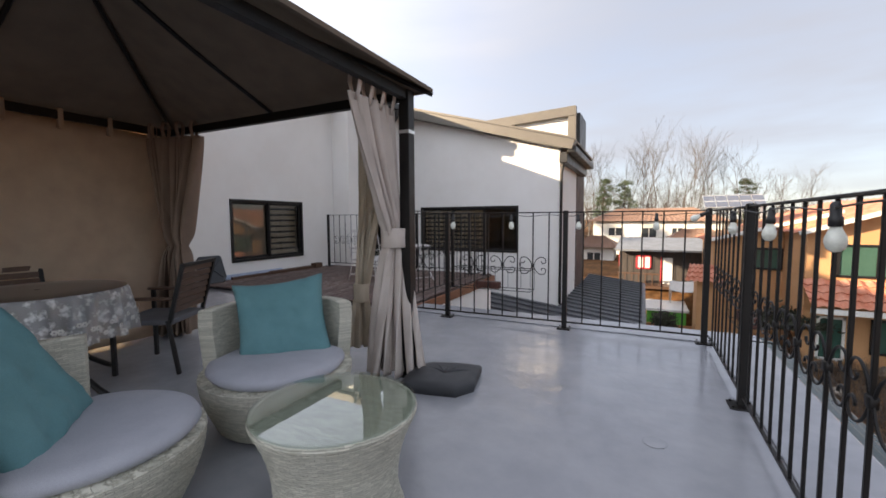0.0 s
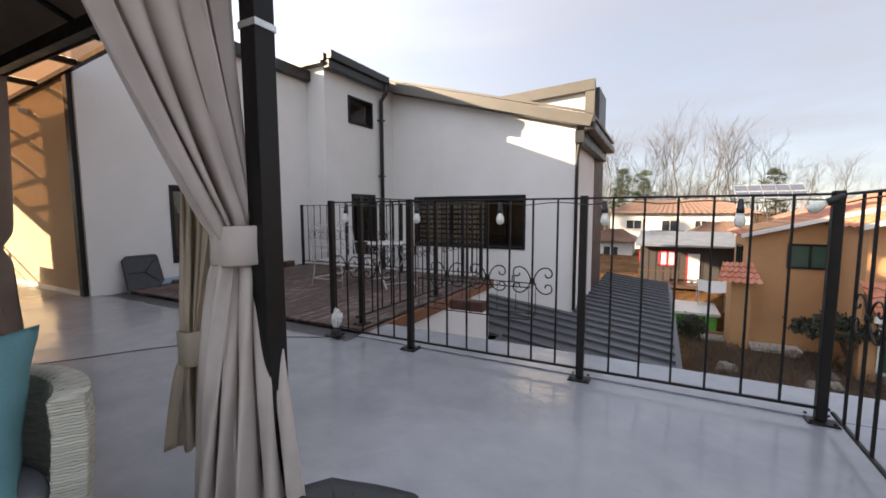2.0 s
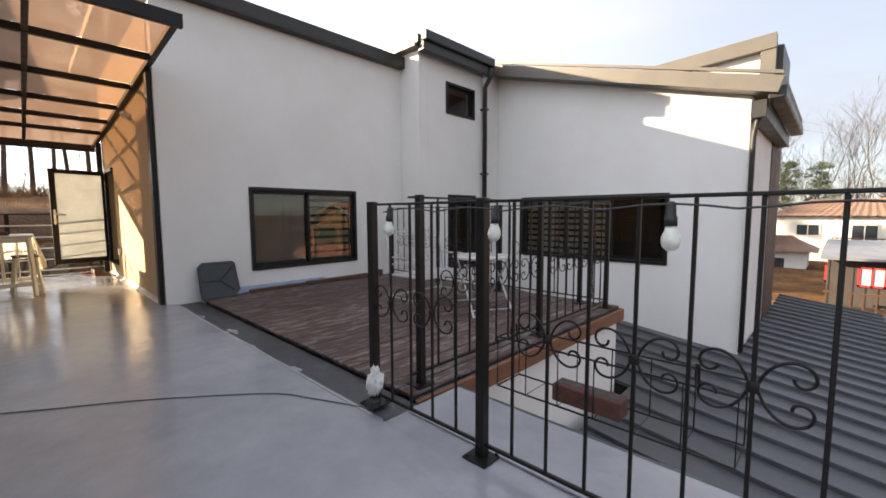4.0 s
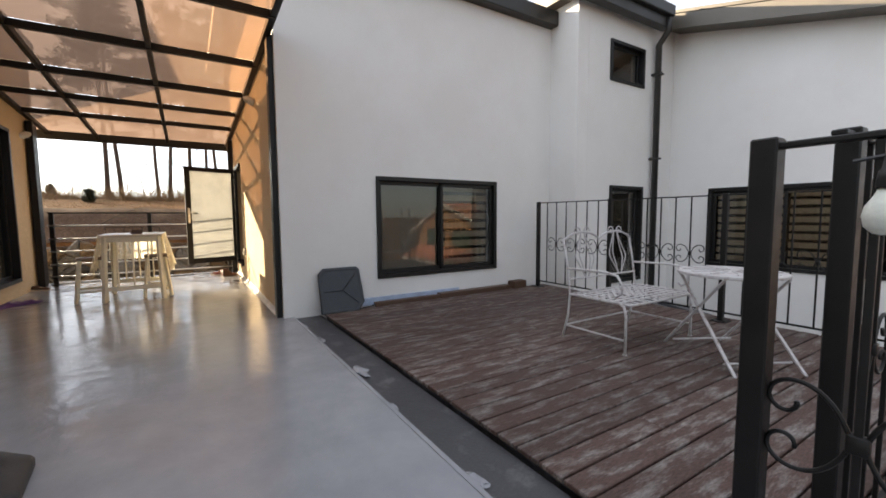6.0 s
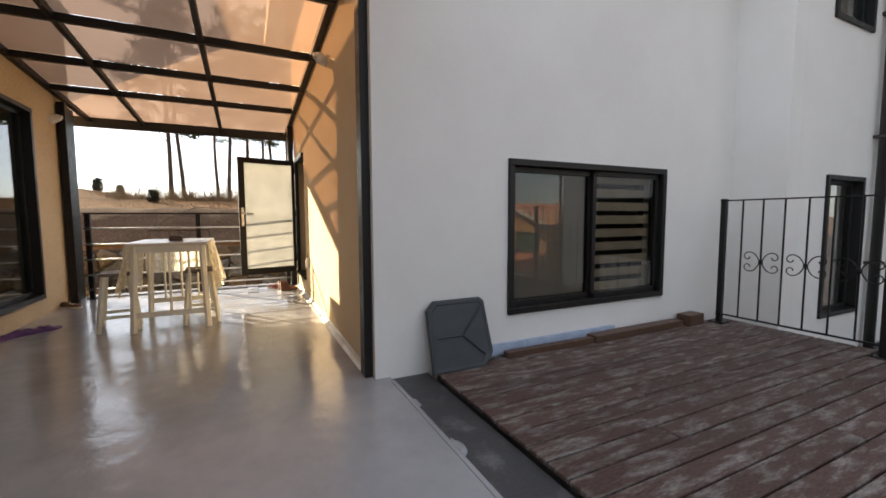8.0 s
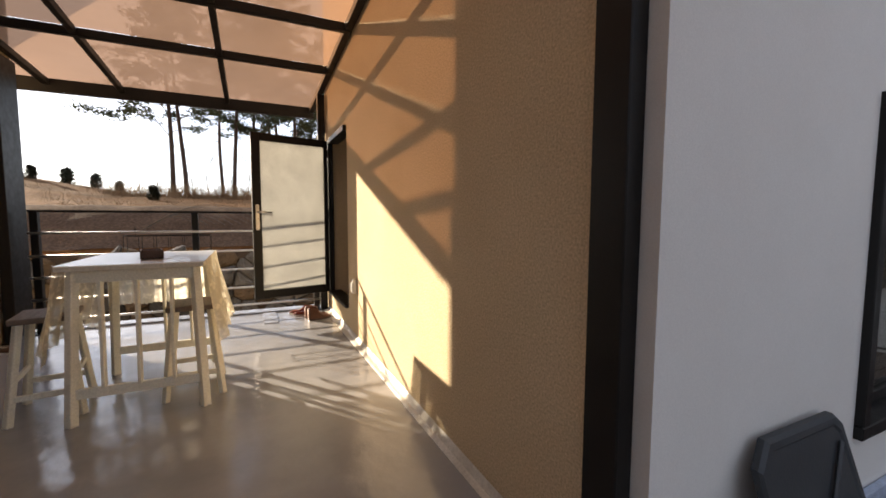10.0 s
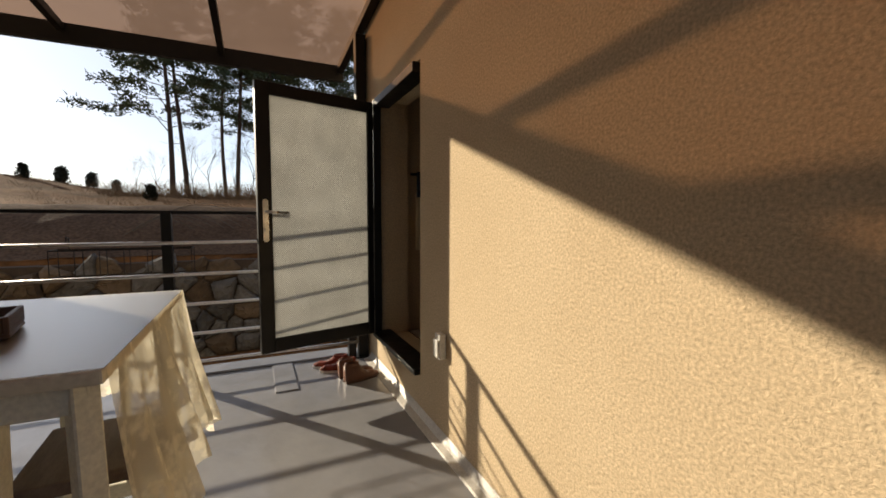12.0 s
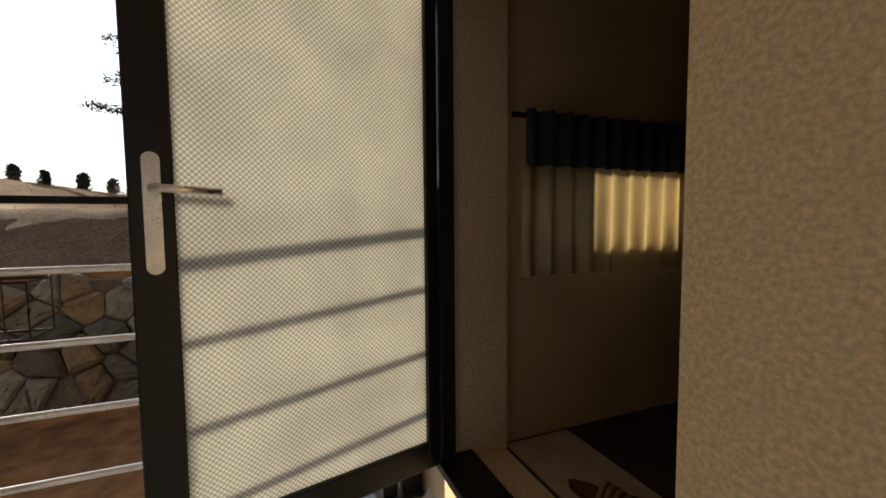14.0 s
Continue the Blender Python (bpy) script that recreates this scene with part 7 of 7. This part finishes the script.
def cottage():
    t = thing("dark_cottage", "dark brown boarded cottage with red-trimmed windows", "house")
    part("wall", boxed((-1.15, 25.0, -3.0), (2.75, 29.0, -0.36)), DARK_SHED, t)
    bm = bmesh.new()
    sheet(bm, [[(-1.35, 24.4, -0.42), (3.0, 24.4, -0.42)], [(-1.2, 27.0, 0.12), (2.85, 27.0, 0.12)], [(-1.35, 29.5, -0.40), (3.0, 29.5, -0.40)]])
    solid(part("roof", bm, material("grey_blue_roof", (0.20, 0.215, 0.235), 0.6, scale=2, grain=30), t), 0.1)
    pane_window(t, "y", 25.0, -0.32, 0.42, -1.45, -0.72, -1, RED_TRIM, WHITE_PLASTIC)
    part("door", boxed((0.95, 24.94, -2.2), (1.42, 25.0, -0.82)), WHITE_PLASTIC, t, "white door")
    part("door_trim", boxed((0.87, 24.96, -2.2), (0.949, 25.0, -0.76)), RED_TRIM, t)
    pane_window(t, "x", -1.15, 26.0, 26.8, -1.5, -0.75, -1, RED_TRIM, WHITE_PLASTIC)
    part("porch_deck", boxed((-1.2, 23.9, -2.35), (2.9, 24.93, -2.2)), DARK_WOOD, t, "dark timber porch")
    part("porch_rail", boxed((-1.2, 23.9, -1.62), (0.8, 23.96, -1.55)), DARK_WOOD, t)
    for k in range(7):
        x = -1.15 + k * 0.32
        part("porch_post", boxed((x, 23.9, -2.2), (x + 0.05, 23.95, -1.62)), DARK_WOOD, t)
    for k in range(12):
        x = -1.1 + k * 0.33
        part("board_joint", boxed((x, 24.985, -2.95), (x + 0.03, 24.999, -0.5)), CABLE, t)


cottage()


def white_house(x0, x1, y0, y1, eave, ridge, base, wins, label):
    t = thing("white_house", label, "house", group="white houses beyond the cottage")
    part("wall", boxed((x0, y0, base), (x1, y1, eave)), CREAM, t)
    ym = (y0 + y1) / 2
    ins = min(2.2, (x1 - x0) * 0.3)
    tiled_roof(t, (x0 - 0.5, y0 - 0.6, eave), (x1 + 0.5, y0 - 0.6, eave), (x1 - ins, ym, ridge), (x0 + ins, ym, ridge), 10, 26, BROWN_ROOF)
    bm = bmesh.new()
    for tri in (((x0 - 0.5, y1 + 0.6, eave), (x0 - 0.5, y0 - 0.6, eave), (x0 + ins, ym, ridge)), ((x1 + 0.5, y0 - 0.6, eave), (x1 + 0.5, y1 + 0.6, eave), (x1 - ins, ym, ridge))):
        bm.faces.new([bm.verts.new(v) for v in tri])
    bm.faces.new([bm.verts.new(v) for v in ((x1 + 0.5, y1 + 0.6, eave), (x0 - 0.5, y1 + 0.6, eave), (x0 + ins, ym, ridge), (x1 - ins, ym, ridge))])
    part("roof_slope", bm, BROWN_ROOF, t)
    for a, b, c, d in wins:
        pane_window(t, "y", y0, a, b, c, d, -1, CREAM, DARK_PANE)
    return t


h = white_house(-4.6, 6.6, 45, 52, 0.95, 2.3, -3.2, [(-3.2, -1.8, -0.5, 0.4), (-0.2, 1.2, -1.2, 0.4), (2.4, 3.4, -0.4, 0.4), (4.2, 5.4, -0.5, 0.4)], "white rendered house with a brown hipped roof")
bm = boxed((-1.2, 44.2, -1.3), (1.6, 45.0, -1.2))
b = part("balcony", bm, DARK_WOOD, h, "brown wooden balcony")
for k in range(12):
    part("baluster", boxed((-1.15 + k * 0.245, 44.2, -1.2), (-1.09 + k * 0.245, 44.25, -0.6)), DARK_WOOD, b)
part("rail", boxed((-1.2, 44.18, -0.6), (1.6, 44.28, -0.52)), DARK_WOOD, b)
white_house(-5.2, -2.2, 38, 42, -1.25, -0.3, -3.4, [(-4.4, -3.2, -2.5, -1.6)], "small white cottage with a brown roof")
white_house(1.6, 6.4, 38, 43, -0.9, 0.35, -3.4, [(2.4, 3.2, -2.0, -1.3)], "white cottage with a brown gable behind the boarded one")
white_house(8.5, 18, 40, 47, 0.6, 1.9, -3.4, [(9.5, 10.6, -0.8, 0.1), (12, 13.4, -0.8, 0.1)], "pale house with a low brown roof beyond")


def solar_array():
    t = thing("solar_array", "tilted array of grey solar panels on a frame", "solar panels", (4.55, 28.0, 0))
    for r in range(2):
        for c in range(5):
            x, y, z = -1.45 + c * 0.58, r * 0.62, 1.85 + r * 0.36
            bm = bmesh.new()
            sheet(bm, [[(x, y, z), (x + 0.55, y, z)], [(x, y + 0.60, z + 0.345), (x + 0.55, y + 0.60, z + 0.345)]])
            p = solid(part("panel", bm, SOLAR, t), 0.035)
            bm = bmesh.new()
            for a, b in (((x, y, z), (x + 0.55, y, z)), ((x, y + 0.6, z + 0.345), (x + 0.55, y + 0.6, z + 0.345)), ((x, y, z), (x, y + 0.6, z + 0.345))):
                bar(bm, Vector(a) + Vector((0, -0.01, 0.02)), Vector(b) + Vector((0, -0.01, 0.02)), 0.03, 0.03)
            part("panel_frame", bm, STEEL, p)
    for x in (-1.3, 1.3):
        part("support", boxed((x - 0.05, 0.55, -3.4), (x + 0.05, 0.65, 2.1)), STEEL, t)


solar_array()
t = thing("garden_shed", "bright green low shed with a white roof", "shed", (1.0, 21.5, -3.65))
part("body", boxed((-0.75, -0.8, 0), (0.75, 1.2, 0.85)), GREEN, t)
part("roof", boxed((-0.85, -0.95, 0.85), (0.85, 1.3, 0.97), 0.02), WHITE_PLASTIC, t)
for x in (-0.4, 0.35):
    part("panel_gap", boxed((x - 0.02, -0.806, 0.05), (x + 0.02, -0.802, 0.8)), CABLE, t)
t = thing("garden_pine", "low spreading garden pine beside the orange house", "tree", (4.6, 18.0, -3.6))
rnd = random.Random(21)
part("trunk", tube(bmesh.new(), [(0, 0, 0), (0.1, 0, 0.5), (-0.1, 0, 1.0), (0.05, 0, 1.4)], [0.09, 0.08, 0.06, 0.04], 7), BARK, t, smooth=True)
bm = bmesh.new()
for k in range(150):
    a, q = rnd.uniform(0, 6.28), rnd.random() ** 0.5
    tuft(bm, (1.25 * q * math.cos(a), 0.8 * q * math.sin(a), 1.25 + 0.35 * (1 - q * q) + rnd.gauss(0, 0.06)), 0.26, rnd, 14, 0.55, 0.2)
part("crown", bm, CONIFER, t)
t = thing("round_shrub", "round dark clipped shrub near the shed", "shrub", (0.85, 19.6, -3.65))
bm = bmesh.new()
for k in range(110):
    d = Vector((rnd.gauss(0, 1), rnd.gauss(0, 1), rnd.gauss(0, 1))).normalized()
    tuft(bm, d * 0.42 * rnd.uniform(0.6, 1) + Vector((0, 0, 0.6)), 0.18, rnd, 12, 1, 0.22)
part("crown", bm, CONIFER, t)
part("trunk", tube(bmesh.new(), [(0, 0, 0), (0, 0, 0.5)], 0.04, 6), BARK, t)

# ---- garden below ----
STONES = material("pale_garden_rocks", (0.30, 0.27, 0.23), 0.9, second=(0.19, 0.165, 0.14), scale=5, grain=20, bump=0.6, depth=0.02, per_object=0.3)


def rock_mesh(seed):
    bm = bmesh.new()
    bmesh.ops.create_icosphere(bm, subdivisions=2, radius=0.5)
    for v in bm.verts:
        v.co *= 1 + 0.45 * noise.noise(v.co * 2.0 + Vector((seed * 7, 0, 0)))
    return finish(bm, STONES, "rock")


rnd = random.Random(31)
rocks = [rock_mesh(k) for k in range(5)]
for k in range(34):
    x, y, r = rnd.uniform(1.4, 7.5), rnd.uniform(9.0, 19.5), rnd.uniform(0.25, 0.7)
    t = thing("garden_rock", "pale weathered rock in the dry garden bed", "rock", (x, y, -3.55), rnd.uniform(0, 360), "rocks in the garden below")
    put("rock", rnd.choice(rocks), t, Matrix.LocRotScale((0, 0, r * 0.18), None, (r, r * 0.8, r * 0.62)))
t = thing("garden_path", "pale paved path between the shed and the orange house", "path", kind="structure")
part("paving", boxed((0.9, 19.9, -3.56), (4.2, 20.6, -3.46), 0.02), CONCRETE_PALE, t)
part("edging", boxed((0.2, 20.62, -3.56), (2.4, 20.74, -3.36), 0.02), material("orange_edging_bricks", (0.42, 0.20, 0.09), 0.85, scale=6, grain=40), t, "orange brick edging")
t = thing("awning", "small white canvas awning on thin posts behind the shed", "awning", (1.75, 22.6, -3.6))
bm = bmesh.new()
sheet(bm, [[(-0.55 + 1.1 * u, -0.5, 1.55 - 0.1 * math.sin(math.pi * u)) for u in [k / 8 for k in range(9)]], [(-0.55 + 1.1 * u, 0.6, 1.85 - 0.06 * math.sin(math.pi * u)) for u in [k / 8 for k in range(9)]]])
solid(part("canvas", bm, WHITE_PLASTIC, t), 0.02)
for x, y, z in ((-0.52, -0.47, 1.55), (0.52, -0.47, 1.55), (-0.52, 0.57, 1.84), (0.52, 0.57, 1.84)):
    part("post", tube(bmesh.new(), [(x, y, 0), (x, y, z)], 0.025, 6), STEEL, t)

# ---- deck planks ----
PLANK = 0.150
x, k = -7.70, 0
while x + PLANK < -2.98:
    cut = (5.557, 9.30) if k % 3 else (5.557, 6.2 + 1.9 * random.random(), 9.30)
    for y0, y1 in zip(cut, cut[1:]):
        mesh = finish(boxed((0, 0, 0), (PLANK - 0.011, y1 - y0 - 0.004, 0.026), 0.004), DECK, "plank")
        put("plank", mesh, bpy.data.objects["timber_deck"], pose(x, y0 + 0.002, 0.004 + random.uniform(-0.002, 0.002), 0, 0, random.uniform(-0.04, 0.04)))
    x += PLANK
    k += 1
